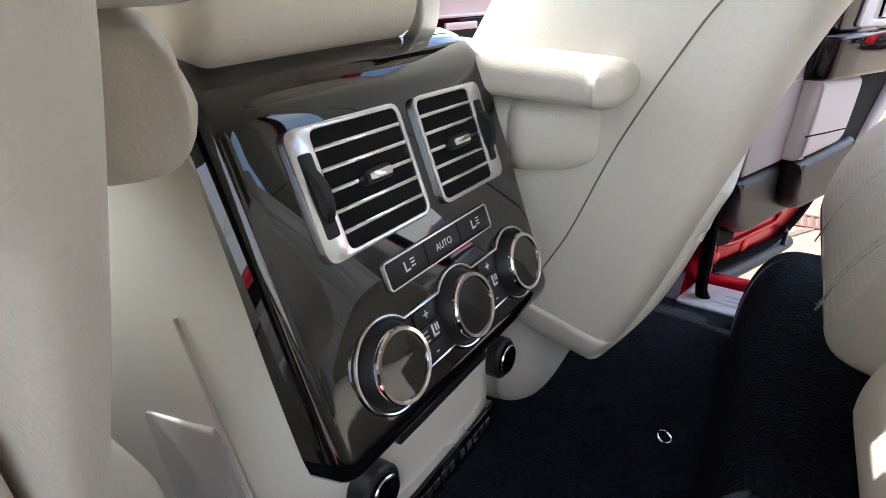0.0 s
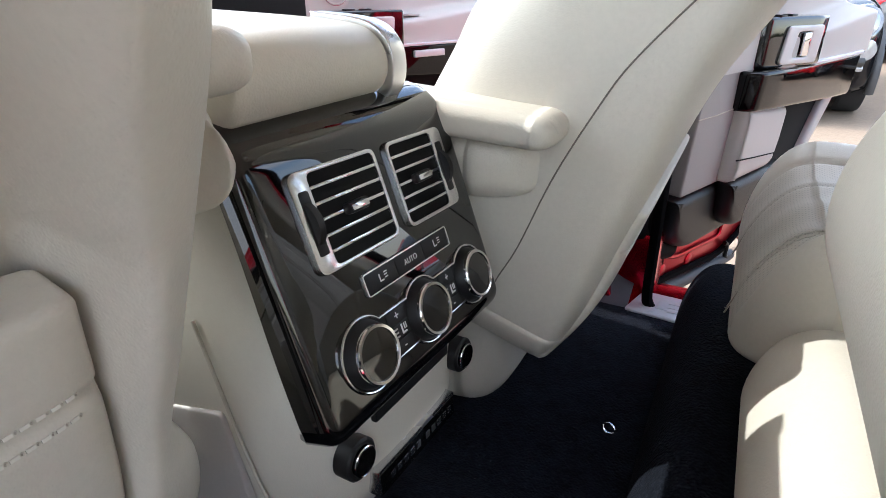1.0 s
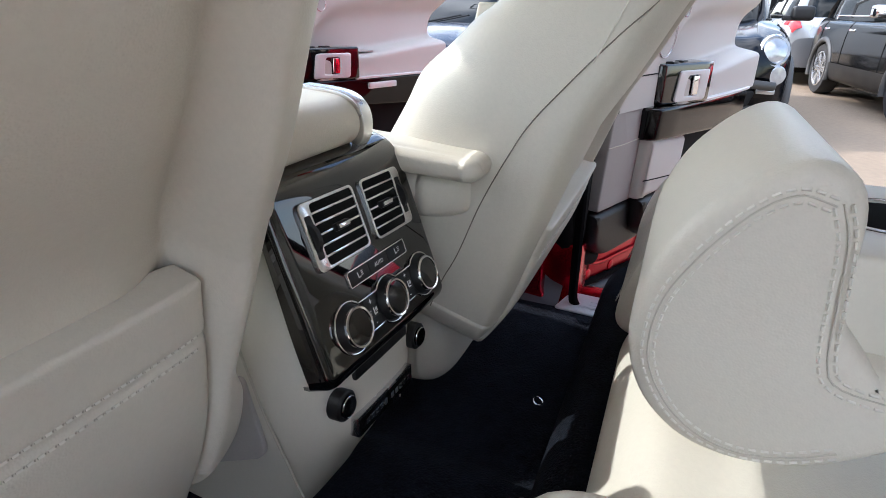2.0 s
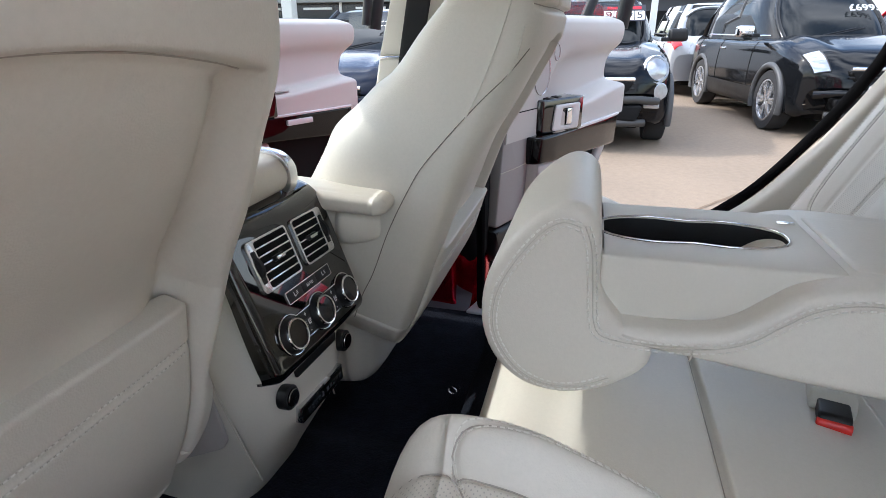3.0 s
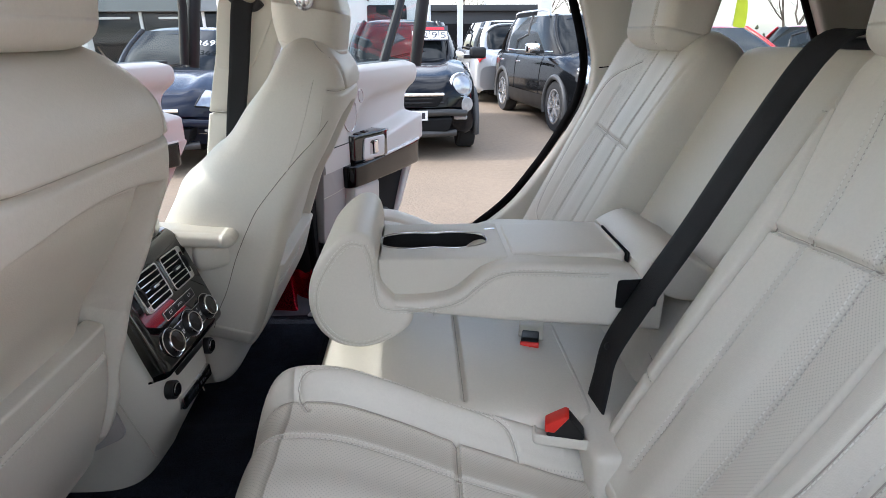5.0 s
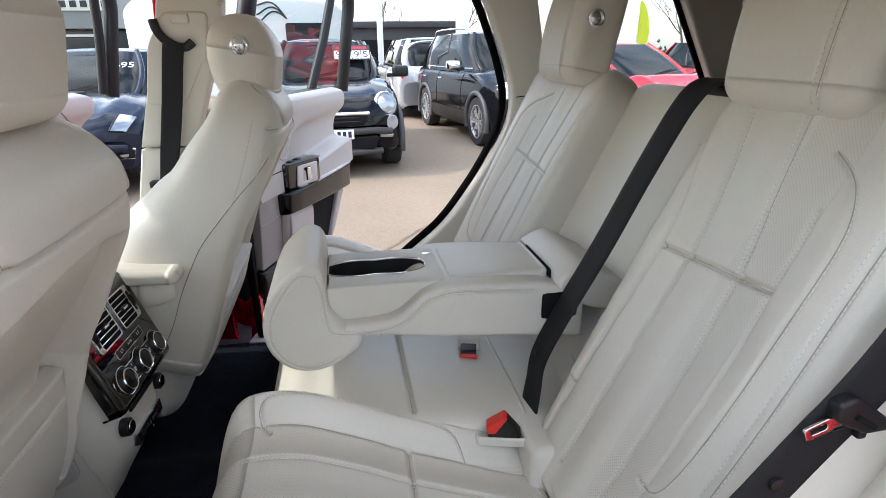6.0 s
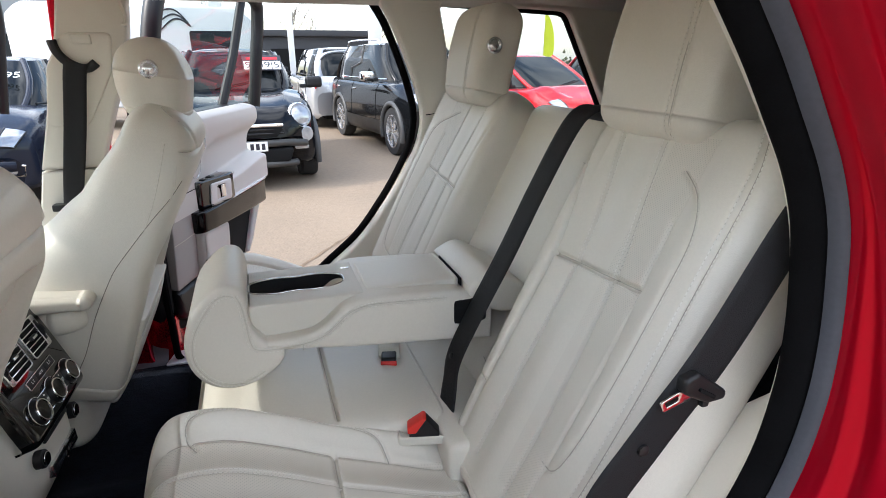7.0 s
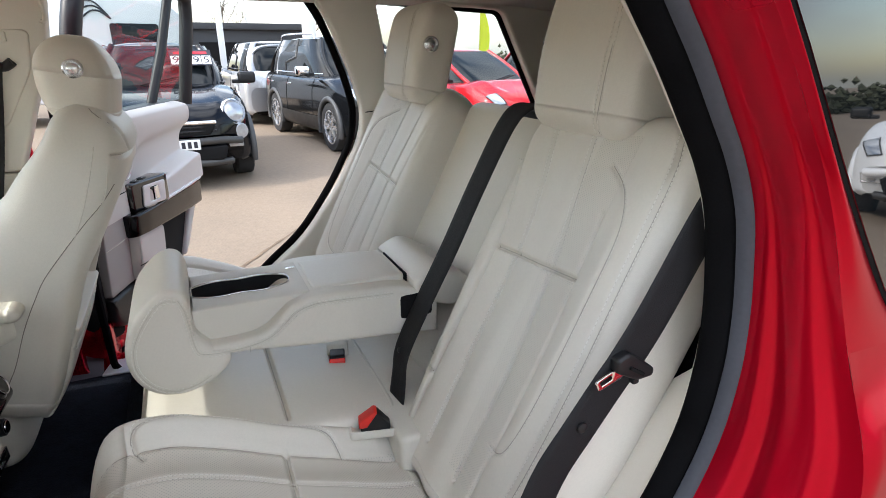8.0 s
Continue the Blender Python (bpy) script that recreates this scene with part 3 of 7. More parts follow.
sheet("pillar_foot_trim", kick, 24, 16, DARK_TRIM, car, "dark blue grey trim at the pillar's foot", thick=-0.01)


# roof lining, tail and nose
def roof(u, v):
    x, y = -0.72 + 1.44 * u, -1.3 + 2.76 * v
    return x, y, 1.735 - 0.10 * np.abs(2 * u - 1) ** 3.5 - 0.06 * np.clip((v - 0.7) / 0.3, 0, 1) ** 2 - 0.05 * np.clip((0.25 - v) / 0.25, 0, 1) ** 2


tagged(sheet("ceiling", roof, 40, 40, LINING, thick=-0.05), "cream woven roof lining", "ceiling", kind="structure")
box("tailgate_trim", (-0.75, -1.36, 0.55), (0.75, -1.31, 1.72), TRIM, car, r=0.01)
box("load_floor", (-0.75, -1.32, 0.62), (0.75, -0.25, 0.66), CARPET, car, r=0.01)
box("bulkhead", (-0.78, 1.85, 0.42), (0.78, 1.92, 1.05), MATT_BLACK, car, r=0.01)
box("dashboard", (-0.76, 1.42, 0.75), (0.76, 1.86, 1.15), MATT_BLACK, car, r=0.05)
box("belly", (-0.8, -1.35, 0.36), (0.8, 1.9, 0.42), MATT_BLACK, car, r=0.01)

# ---- the left-hand side, round the open rear door ----
LEFT_EDGE = [(-0.055, 1.66), (-0.10, 1.595), (-0.147, 1.53), (-0.185, 1.48), (-0.222, 1.425), (-0.257, 1.37), (-0.282, 1.312), (-0.294, 1.25), (-0.302, 1.18), (-0.302, 1.10), (-0.29, 1.02), (-0.262, 0.945), (-0.22, 0.87), (-0.15, 0.78), (-0.05, 0.68), (0.06, 0.60), (0.16, 0.54)]
left_curve = spline(LEFT_EDGE, 0.012)
lway = np.gradient(left_curve, axis=0)
lway /= np.linalg.norm(lway, axis=1)[:, None]
lnor = np.stack([lway[:, 1], -lway[:, 0]], 1)   # away from the opening


def sweep(name, section, mat, label=""):
    """Sweeps (x, offset) points round the opening's rear edge."""
    sec = np.array(section)
    p = left_curve[:, None] + lnor[:, None] * sec[None, :, 1:2]
    x = -sec[None, :, 0] + np.zeros((len(left_curve), 1)) + np.array([lean(z) for z in left_curve[:, 1]])[:, None] * 0.4
    verts = np.concatenate([x[..., None], p], -1).reshape(-1, 3)
    return mesh(name, verts, quads(len(left_curve), len(sec), False)[:, ::-1], mat, car, label, sharp=60)


seal = [(0.741, 0.02), (0.741, 0.005), (0.7415, -0.002), (0.743, -0.0045), (0.748, -0.0055), (0.756, -0.004), (0.765, 0.0), (0.772, 0.005), (0.775, 0.010), (0.776, 0.02)]
sweep("door_seal", seal, RUBBER, "fuzzy black door seal")
flange = [(0.774, 0.018), (0.7745, 0.011), (0.777, 0.0075), (0.781, 0.008), (0.787, 0.010), (0.792, 0.014), (0.794, 0.02), (0.795, 0.03)]
sweep("rubber_flange", flange, GREY_RUBBER, "grey rubber door flange")
# jamb: (how far out, how far from the opening) in parts of its whole depth, which grows below the waist
FLARE = knots([(0.5, 0.105), (0.9, 0.105), (1.03, 0.098), (1.16, 0.056), (1.26, 0.042), (1.45, 0.036), (1.75, 0.036)])
REACH = knots([(0.5, 0.085), (0.9, 0.08), (1.05, 0.062), (1.2, 0.036), (1.35, 0.014), (1.75, 0.012)])
step_u = np.linspace(0, 1, 46)
jamb = np.stack([step_u + 0.045 * np.sin(4 * np.pi * step_u) - 0.03 * (1 - step_u), step_u - 0.05 * np.sin(4 * np.pi * step_u) * (1 - 0.3 * step_u)], 1)
flare, reach = FLARE(left_curve[:, 1])[:, None], REACH(left_curve[:, 1])[:, None]
off = 0.018 + reach * jamb[None, :, 1]
jp = left_curve[:, None] + lnor[:, None] * off[..., None]
jx = -(0.792 + (flare + 0.040) * jamb[None, :, 0]) + np.array([lean(z) for z in left_curve[:, 1]])[:, None] * 0.4
mesh("door_jamb", np.concatenate([jx[..., None], jp], -1).reshape(-1, 3), quads(len(left_curve), len(jamb), False)[:, ::-1], RED, car, "glossy red door jamb", sharp=0)

GLASS_EDGE = knots([(1.0, -0.62), (1.14, -0.51), (1.2, -0.447), (1.35, -0.325), (1.53, -0.19), (1.66, -0.085), (1.75, -0.01)])
last = jp[:, -1]
picks = sorted([(float(last[k, 1]), float(last[k, 0]), -float(jx[k, -1])) for k in range(0, len(last), 5)])
outer_y, outer_x = knots([(z, y) for z, y, x in picks]), knots([(z, x) for z, y, x in picks])
LEAN_OUT = knots([(0.5, 0.937), (0.95, 0.937), (1.03, 0.932), (1.08, 0.918), (1.14, 0.893), (1.2, 0.879), (1.3, 0.871), (1.5, 0.862), (1.75, 0.85)])


def skin(z, y):
    """The left-hand body skin: how far out it is; below the waist it swells over the wheel."""
    away = np.clip((-0.33 - y) / 0.3, 0, 1)
    shoulder = 0.02 * np.exp(-(((z - 1.07) / 0.04) ** 2)) * away
    arch = 0.03 * np.exp(-(((np.hypot(y + 0.72, z - 0.38) - 0.52) / 0.05) ** 2)) * (z < 1.0)
    return LEAN_OUT(z) + shoulder + arch * np.clip((-0.25 - y) / 0.15, 0, 1)


def low_skin(u, v):
    z = 0.52 + 0.67 * v
    y0 = outer_y(z)
    y = y0 + (-1.5 - y0) * u ** 1.4
    edge = outer_x(z)
    k = np.clip(u / 0.06, 0, 1)
    return -(edge + (skin(z, y) - edge) * k * k * (3 - 2 * k)), y, z


def pillar_skin(u, v):
    z = 1.175 + 0.575 * v
    y0 = outer_y(z)
    y = y0 + (GLASS_EDGE(z) + 0.003 - y0) * u
    edge = outer_x(z)
    k = np.clip(u / 0.4, 0, 1)
    return -(edge + (skin(z, y) - edge) * k * k * (3 - 2 * k) + 0.003 * np.sin(np.pi * u)), y, z


sheet("quarter_panel", low_skin, 110, 90, RED, car, "glossy red rear quarter panel")
sheet("pillar_skin", pillar_skin, 16, 60, RED, car)
zz = np.linspace(1.19, 1.75, 30)
tube("glass_frame", [(-float(skin(z, -0.3)) + 0.004, float(GLASS_EDGE(z)) - 0.004, z) for z in zz], 0.008, MATT_BLACK, car, "black window surround", sides=10)
tube("glass_frame", [(-float(skin(1.185, -0.6)) + 0.004, y, 1.185 - 0.02 * (y + 0.46)) for y in np.linspace(-0.455, -1.4, 20)], 0.009, MATT_BLACK, car, sides=10)


def pane(u, v):
    z = 1.18 + 0.57 * v
    y0 = GLASS_EDGE(z)
    y = y0 + (-1.4 - y0) * u
    return -skin(z, -0.3) - 0.001 + 0 * y, y, z


DARK_GLASS = material("dark privacy glass", (0.004, 0.005, 0.006), 0.012, spec=0.9, coat=0.6, vary=0.1)
sheet("quarter_glass", pane, 10, 10, DARK_GLASS, car, "dark privacy glass", thick=-0.004)
# cream trim beside the left seat
left_y = knots(sorted([(float(z), float(y)) for y, z in left_curve[::6]]))


def side_trim(u, v):
    z = 0.56 + 1.09 * v
    y0 = left_y(z) - 0.004
    y = y0 + (-0.95 - y0) * u ** 1.6
    return -0.744 + 0.022 * np.clip((y0 - y) / 0.02, 0, 1) ** 0.5 + 0.09 * np.clip(z - 1.15, 0, 1) ** 1.2, y, z


sheet("side_trim", side_trim, 60, 60, TRIM, car, "pale cream trim beside the seat")


def seat_side(u, v):
    z = 0.60 + 0.50 * v
    return -0.743 + 0.13 * u * np.clip((1.11 - z) / 0.16, 0, 1) + 0.07 * np.clip(z - 1.15, 0, 1) ** 1.2, left_y(z) - 0.006 - 0.05 * u - 0.02 * np.clip((z - 1.2) / 0.2, 0, 1) * u, z


sheet("seat_side_trim", seat_side, 12, 50, TRIM, car, "pale cream panel between the seat and the door seal")
slab("left_pillar", rounded([(0.64, 0.5), (0.86, 0.5), (0.80, 1.2), (0.72, 1.7), (0.56, 1.7), (0.6, 1.2)], 0.02), -0.74, -0.86, TRIM, car, "middle pillar", move=inwards(-1), r=0.01)
slab("front_door_shell", rounded([(0.80, 0.5), (1.75, 0.5), (1.8, 1.0), (1.7, 1.14), (0.78, 1.16)], 0.03), -0.78, -0.9, RED, car, "closed front door", r=0.01)
slab("front_door_trim", rounded([(0.86, 0.55), (1.7, 0.55), (1.7, 1.12), (0.84, 1.14)], 0.03), -0.72, -0.778, TRIM_LIGHT, car, r=0.01)
for name, rim in (("front_window", [(-0.84, 0.80, 1.15), (-0.84, 1.72, 1.12), (-0.73, 1.36, 1.66), (-0.73, 0.74, 1.66)]), ("windscreen", [(-0.78, 1.84, 1.12), (0.78, 1.84, 1.12), (0.70, 1.40, 1.68), (-0.70, 1.40, 1.68)])):
    bm = bmesh.new()
    bm.faces.new([bm.verts.new(p) for p in rim])
    part(name, bm, TINTED, car, "tinted glass", smooth=False)
slab("left_sill", rounded([(-0.1, 0.42), (1.9, 0.42), (1.9, 0.52), (-0.1, 0.52)], 0.01), -0.62, -0.9, RED, car, r=0.008)

# ---- the seats ----
def rear_seat(side):
    """An outer rear seat: o counts outwards from its middle."""
    seat = thing("rear_seat", pose(side * 0.47, 0.15, 0.5), "cream leather outer rear car seat with perforated fluted inserts", "car seat", "rear seats")
    side_nu = 420 if side < 0 else 260
    # backrest
    up, out = (0, -0.45, 0.893), (0, 0.893, 0.45)
    base = Vector((side * 0.475, -0.035, 0.70)) - Vector(out) * 0.07
    o = lambda line: [(side * -s, t + 0.078) for s, t in line]  # noqa: E731  (s counts towards the middle of the car)
    insert_in = o([(0.245, 0.66), (0.225, 0.58), (0.19, 0.42), (0.195, 0.25), (0.2, 0.1), (0.2, 0.0)])
    cross = o([(0.19, 0.405), (0.1, 0.412), (0.01, 0.418), (-0.06, 0.424)])
    flute1 = o([(0.165, 0.66), (0.14, 0.55), (0.12, 0.42), (0.122, 0.2), (0.126, 0.0)])
    flute2 = o([(0.055, 0.665), (0.037, 0.55), (0.014, 0.42), (0.0, 0.2), (0.006, 0.0)])
    wing = o([(-0.015, 0.615), (-0.05, 0.597), (-0.085, 0.572), (-0.108, 0.54), (-0.118, 0.5), (-0.12, 0.42), (-0.12, 0.3), (-0.115, 0.2), (-0.1, 0.135), (-0.07, 0.11), (-0.045, 0.108)])
    insert_out = o([(-0.05, 0.535), (-0.055, 0.5), (-0.06, 0.424), (-0.072, 0.3), (-0.068, 0.15), (-0.055, 0.0)])
    rim = o([(-0.08, 0.71), (-0.125, 0.695), (-0.15, 0.66), (-0.16, 0.6), (-0.162, 0.45), (-0.164, 0.3), (-0.16, 0.15), (-0.15, 0.02)])
    small = o([(0.23, 0.586), (0.285, 0.585)])
    small2 = o([(0.2, 0.11), (0.29, 0.125)])
    smalls = [small, small2] if side < 0 else []
    firm = 1.0 if side < 0 else 0.45

    def swell(s, t):
        x = -side * s
        wings = 0.03 / (1 + np.exp((x + 0.085) / 0.018)) * np.clip(t / 0.15, 0, 1)
        roll = 0.012 / (1 + np.exp(-(x - 0.205) / 0.012))
        flutes = (0.0035 if side < 0 else 0.002) * (np.cos((x - 0.065) / 0.112 * 2 * np.pi) - 1) * ((x > -0.06) & (x < 0.19))
        return wings + roll + flutes - 0.055 * np.clip((-x - 0.16) / 0.09, 0, 1.2) ** 2
    pad = Pad(0.80, [(0, 0.21), (0.25, 0.225), (0.5, 0.228), (0.68, 0.228), (0.8, 0.2)], 0.07, 0.09, side=-side * 0.022, n=5.0, ends=(0.03, 0.075), swell=swell,
              seams=[(insert_in, 0.0048, 0.010 * firm, 1), (cross, 0.0042, 0.012 * firm, 1), (flute1, 0.0042, 0.0065 * firm, 1), (flute2, 0.0042, 0.0065 * firm, 1), (wing, 0.0042, 0.0045 * firm, 1), (rim, 0.0042, 0.008 * firm, 1), (insert_out, 0.004, 0.007 * firm, 1)] + [(line, 0.004, 0.007, 1) for line in smalls])

    def perforated(s, t):
        x = -side * s
        return ((x < 0.034) & (x > -0.062) & (t > 0.09) & (t < 0.75)).astype(int)
    frame_m = axes(base, (1, 0, 0), out, up)
    back = pad.build("backrest", [LEATHER, LEATHER_DOTS], frame_m, seat, "reclined cream leather backrest", nu=side_nu, nv=300 if side < 0 else 200, region=perforated)
    shift = lambda line, k: [(s + side * -k, t) for s, t in line]  # noqa: E731
    pad.stitching([shift(flute1, 0.005), shift(flute1, -0.005), shift(flute2, 0.005), shift(flute2, -0.005), shift(rim, 0.006), shift(rim, -0.006), shift(wing, -0.006), [(s, t - 0.006) for s, t in cross], *smalls], back)
    pad.seam_lines([insert_in, cross, wing, rim, *smalls, flute1, flute2] if side < 0 else [cross, wing], back)
    # cushion: t runs forward, s outwards on the left
    q = lambda line: [(side * -(abs(x) - 0.465), y + 0.06) for x, y in line]  # noqa: E731
    long1 = q([(0.27, 0.50), (0.272, 0.42), (0.275, 0.3), (0.277, 0.18), (0.28, 0.08), (0.29, -0.05)])
    long2 = q([(0.345, 0.52), (0.35, 0.4), (0.352, 0.3), (0.355, 0.18), (0.36, 0.08), (0.37, -0.05)])
    long3 = q([(0.53, 0.52), (0.53, 0.4), (0.53, 0.18), (0.53, -0.05)])
    long4 = q([(0.63, 0.50), (0.63, 0.4), (0.63, 0.18), (0.62, -0.05)])
    wide = q([(0.277, 0.185), (0.4, 0.187), (0.5, 0.187), (0.63, 0.187)])
    bolster = q([(0.288, 0.415), (0.262, 0.432), (0.243, 0.42), (0.235, 0.38), (0.232, 0.29), (0.232, 0.19), (0.236, 0.13), (0.25, 0.095), (0.279, 0.08)])
    top = knots([(0, 0.69), (0.06, 0.70), (0.14, 0.728), (0.245, 0.768), (0.36, 0.822), (0.46, 0.85), (0.53, 0.838), (0.60, 0.77)])

    def rolls(s, t):
        x = 0.465 - s * side
        ridge = 0.05 * np.exp(-(((x - 0.236) / 0.03) ** 2)) + 0.03 * np.exp(-(((x - 0.68) / 0.045) ** 2))
        ridge = ridge * np.clip((t - 0.0) / 0.06, 0, 1)
        flutes = 0.004 * (np.cos((x - 0.355) / 0.0875 * 2 * np.pi) - 1) * 0.5 * ((x > 0.275) & (x < 0.63))
        return ridge + flutes
    t = np.linspace(0, 0.58, 12)
    pad2 = Pad(0.575, [(0, 0.262), (0.4, 0.268), (0.5, 0.262), (0.58, 0.24)], 0.06, [(0, 0.1), (0.42, 0.115), (0.5, 0.095), (0.58, 0.06)] if side < 0 else [(0, 0.1), (0.42, 0.11), (0.5, 0.075), (0.58, 0.04)], spine=[(float(a), float(top(a)) - 0.06) for a in t], n=5.0, ends=(0.02, 0.075), swell=rolls,
               seams=[(long1, 0.0045, 0.009, 1), (long2, 0.0042, 0.006, 1), (long3, 0.0042, 0.006, 1), (long4, 0.0045, 0.009, 1), (wide, 0.0045, 0.011, 1), (bolster, 0.0042, 0.007, 1)])

    def perf2(s, t):
        x = 0.465 - s * side
        return ((x > 0.278) & (x < 0.63)).astype(int)
    cush = pad2.build("cushion", [LEATHER, LEATHER_DOTS], axes((side * 0.465, -0.06 if side < 0 else -0.108, 0), (-1, 0, 0), (0, 0, 1), (0, 1, 0)), seat, "cream leather cushion with perforated centre", nu=side_nu, nv=260 if side < 0 else 180, region=perf2)
    pad2.stitching([[(s + side * 0.005, t) for s, t in bolster], [(s - side * 0.005, t) for s, t in bolster], [(s + 0.005, t) for s, t in long2], [(s - 0.005, t) for s, t in long2], [(s, t - 0.006) for s, t in wide]], cush)
    pad2.seam_lines([long1, long2, long3, long4, wide, bolster], cush)
    # head restraint
    hr_up, hr_out = Vector((0, -0.2, 0.98)), Vector((0, 0.98, 0.2))
    hb = Vector((-0.37, -0.405, 1.343)) if side < 0 else Vector((0.41, -0.36, 1.347))
    narrow = 1.0 if side < 0 else 0.92
    hseam = [(-0.068, 0.0), (-0.072, 0.1), (-0.07, 0.18), (-0.062, 0.25)]
    head = Pad(0.3 if side < 0 else 0.275, [(0, 0.136 * narrow), (0.1, 0.144 * narrow), (0.2, 0.148 * narrow), (0.3, 0.14 * narrow)], [(0, 0.062), (0.12, 0.072), (0.3, 0.056)], 0.055, n=5.5, ends=(0.04, 0.055), seams=[(hseam, 0.004, 0.004, 1)])
    hob = head.build("head_restraint", LEATHER, axes(hb, (1, 0, 0), hr_out, hr_up), seat, "cream leather head restraint", nu=120, nv=60)
    head.stitching([[(s + 0.006, t) for s, t in hseam], [(s - 0.006, t) for s, t in hseam]], hob)
    head.seam_lines([hseam], hob)
    bm_ = axes(hb + hr_up * 0.165 + Vector((-side * 0.148 * narrow, 0.03, 0)), (0, 0, 1), (0, side, 0), (-side, 0, 0))
    lathe("release_button", [(0.021, -0.01), (0.021, 0.004), (0.017, 0.006), (0.0145, 0.002), (0.012, 0.004), (0.006, 0.006), (0, 0.0065)], SATIN, hob, "round satin chrome release button", bm_)
    for dx in (-0.05, 0.05):
        tube("post", [hb + Vector((dx, -0.035, -0.09)), hb + Vector((dx, -0.035, 0.02))], 0.007, CHROME, hob)
    return seat


rear_seat(-1)
rear_seat(1)


def front_seat(side, forward, raised, arm_end, arm_tilt, middle, hinge_at, hinge_depth, arm_depth, pocket_from, pocket_sunk, chin, low, waist, depth, reach_low, pocket_half):
    """A front seat, seen from behind."""
    cx = side * middle
    seat = thing("front_seat", pose(cx, 0.95 + forward, 0.5), "cream leather front car seat with a map pocket on its back", "car seat", "front seats")
    foot = Vector((cx, 0.705 + forward, 0.60))
    up, out = Vector((0, -0.286, 0.958)), Vector((0, 0.958, 0.286))
    whole = axes(foot, (1, 0, 0), out, up)
    m = axes(foot + up * low, (1, 0, 0), out, up)

    def down(line, k):
        """Counts a line's heights from the lower end of the backrest."""
        return [(p[0] - low, p[1]) if k == 0 else (p[0], p[1] - low) for p in line]
    roll = down([(-0.2, 0.722), (-0.1, 0.725), (0.1, 0.725), (0.2, 0.722)], 1)
    upright = down([(0.14, 0.727), (0.152, 0.74), (0.157, 0.77), (0.157, 0.81)], 1)

    lip = down([(s, 0.683 - 0.8 * s * s) for s in (-0.158, -0.12, -0.06, 0.0, 0.06, 0.12, 0.158)], 1)

    def inner(t):
        return 0.16 + (reach_low - 0.16) * np.clip((0.66 - t) / 0.24, 0, 1)
    edge_line = down([(float(inner(t)), t) for t in (0.655, 0.61, 0.56, 0.5, 0.45)], 1)
    edges = [edge_line, [(-s, t) for s, t in edge_line]]

    def hollow(s, t):
        t = t + low
        fall = np.clip((0.655 - t) / 0.27, 0, 1)
        sunk = max(pocket_sunk, 0.0) * fall * fall * (3 - 2 * fall)
        reach = inner(t)
        edge = 1 / (1 + np.exp((np.abs(s) - reach) / 0.0025))
        trough = np.clip((np.abs(s) - reach + 0.065) / 0.06, 0, 1) ** 2
        span = 1 / (1 + np.exp(-(t - pocket_from) / 0.008)) / (1 + np.exp((t - 0.681 + 0.8 * np.minimum(s * s, 0.026)) / 0.0025))
        overhang = 0.005 / (1 + np.exp(-(t - 0.726) / 0.0025))
        return -(0.02 + 0.02 * trough + sunk) * edge * span + overhang
    pad = Pad(0.815 - low, down([*waist, (0.45, 0.266), (0.6, 0.241), (0.72, 0.212), (0.815, 0.16)], 0), down([(0, 0.26), (0.2, 0.27), (0.39, 0.229), (0.435, 0.218), (0.484, 0.185), (0.526, 0.16), (0.554, 0.138), (0.63, 0.107), (0.706, 0.074), (0.76, 0.062), (0.815, 0.05)], 0),
              down([*depth, (0.45, 0.062), (0.52, 0.08), (0.6, 0.097), (0.67, 0.11), (0.76, 0.094), (0.815, 0.06)], 0), n=4.6, ends=(chin, 0.06), back_swell=hollow, seams=[(roll, 0.0045, 0.010, -1), (lip, 0.004, 0.012, -1), (upright, 0.004, 0.007, -1), ([(-s, t) for s, t in upright], 0.004, 0.007, -1)] + [(line, 0.006, 0.007, -1) for line in edges])
    back = pad.build("backrest", LEATHER, m, seat, "cream leather backrest with a recessed rear shell", nu=320, nv=320)
    pad.seam_lines([roll, lip, upright, [(-s, t) for s, t in upright]], back, -1)
    seam_d = knots([(0, 0.08), (0.165, 0.063), (0.214, 0.053), (0.316, 0.043), (0.398, 0.028), (0.431, 0.02), (0.493, -0.006), (0.571, -0.043), (0.613, -0.066), (0.68, -0.092)])
    # seam round the rear shell
    for s in (-1, 1):
        line = []
        for t in np.linspace(0.06 + low, 0.66, 50):
            a = float(pad.shape(np.array([t - low]))[0][0])
            d = float(seam_d(t))
            f, b = (float(k[0]) for k in pad.shape(np.array([t - low]))[1:])
            w = (1 - min(abs(d) / (f if d > 0 else b), 0.97) ** 4.6) ** (1 / 4.6)
            line.append(whole @ Vector((s * (a * w + 0.0004), d, t)))
        tube("shell_seam", line, 0.0009, DARK_SEAM, back, "dark seam round the rear shell", sides=5)
        for marks in (((0.735, -0.035), (0.66, -0.037), (0.59, -0.034), (0.53, -0.026)), ((0.69, -0.068), (0.63, -0.071), (0.585, -0.055))):
            trace = []
            for t, d in spline(marks, 0.008):
                a, f, b = (float(q[0]) for q in pad.shape(np.array([t - low])))
                w = (1 - min(abs(d) / b, 0.97) ** 4.6) ** (1 / 4.6)
                trace.append(whole @ Vector((s * (a * w + 0.0004), d, t)))
            tube("side_seam", trace, 0.0014, LEATHER, back, "piped seam on the shoulder", sides=5)
    # map pocket
    tall = (0.40 if side < 0 else 0.295) - pocket_from
    follow = [(float(k), -float(pad.back(np.array(k + pocket_from - low))) + 0.02 + pocket_sunk * k / tall) for k in np.linspace(0, tall, 8)]
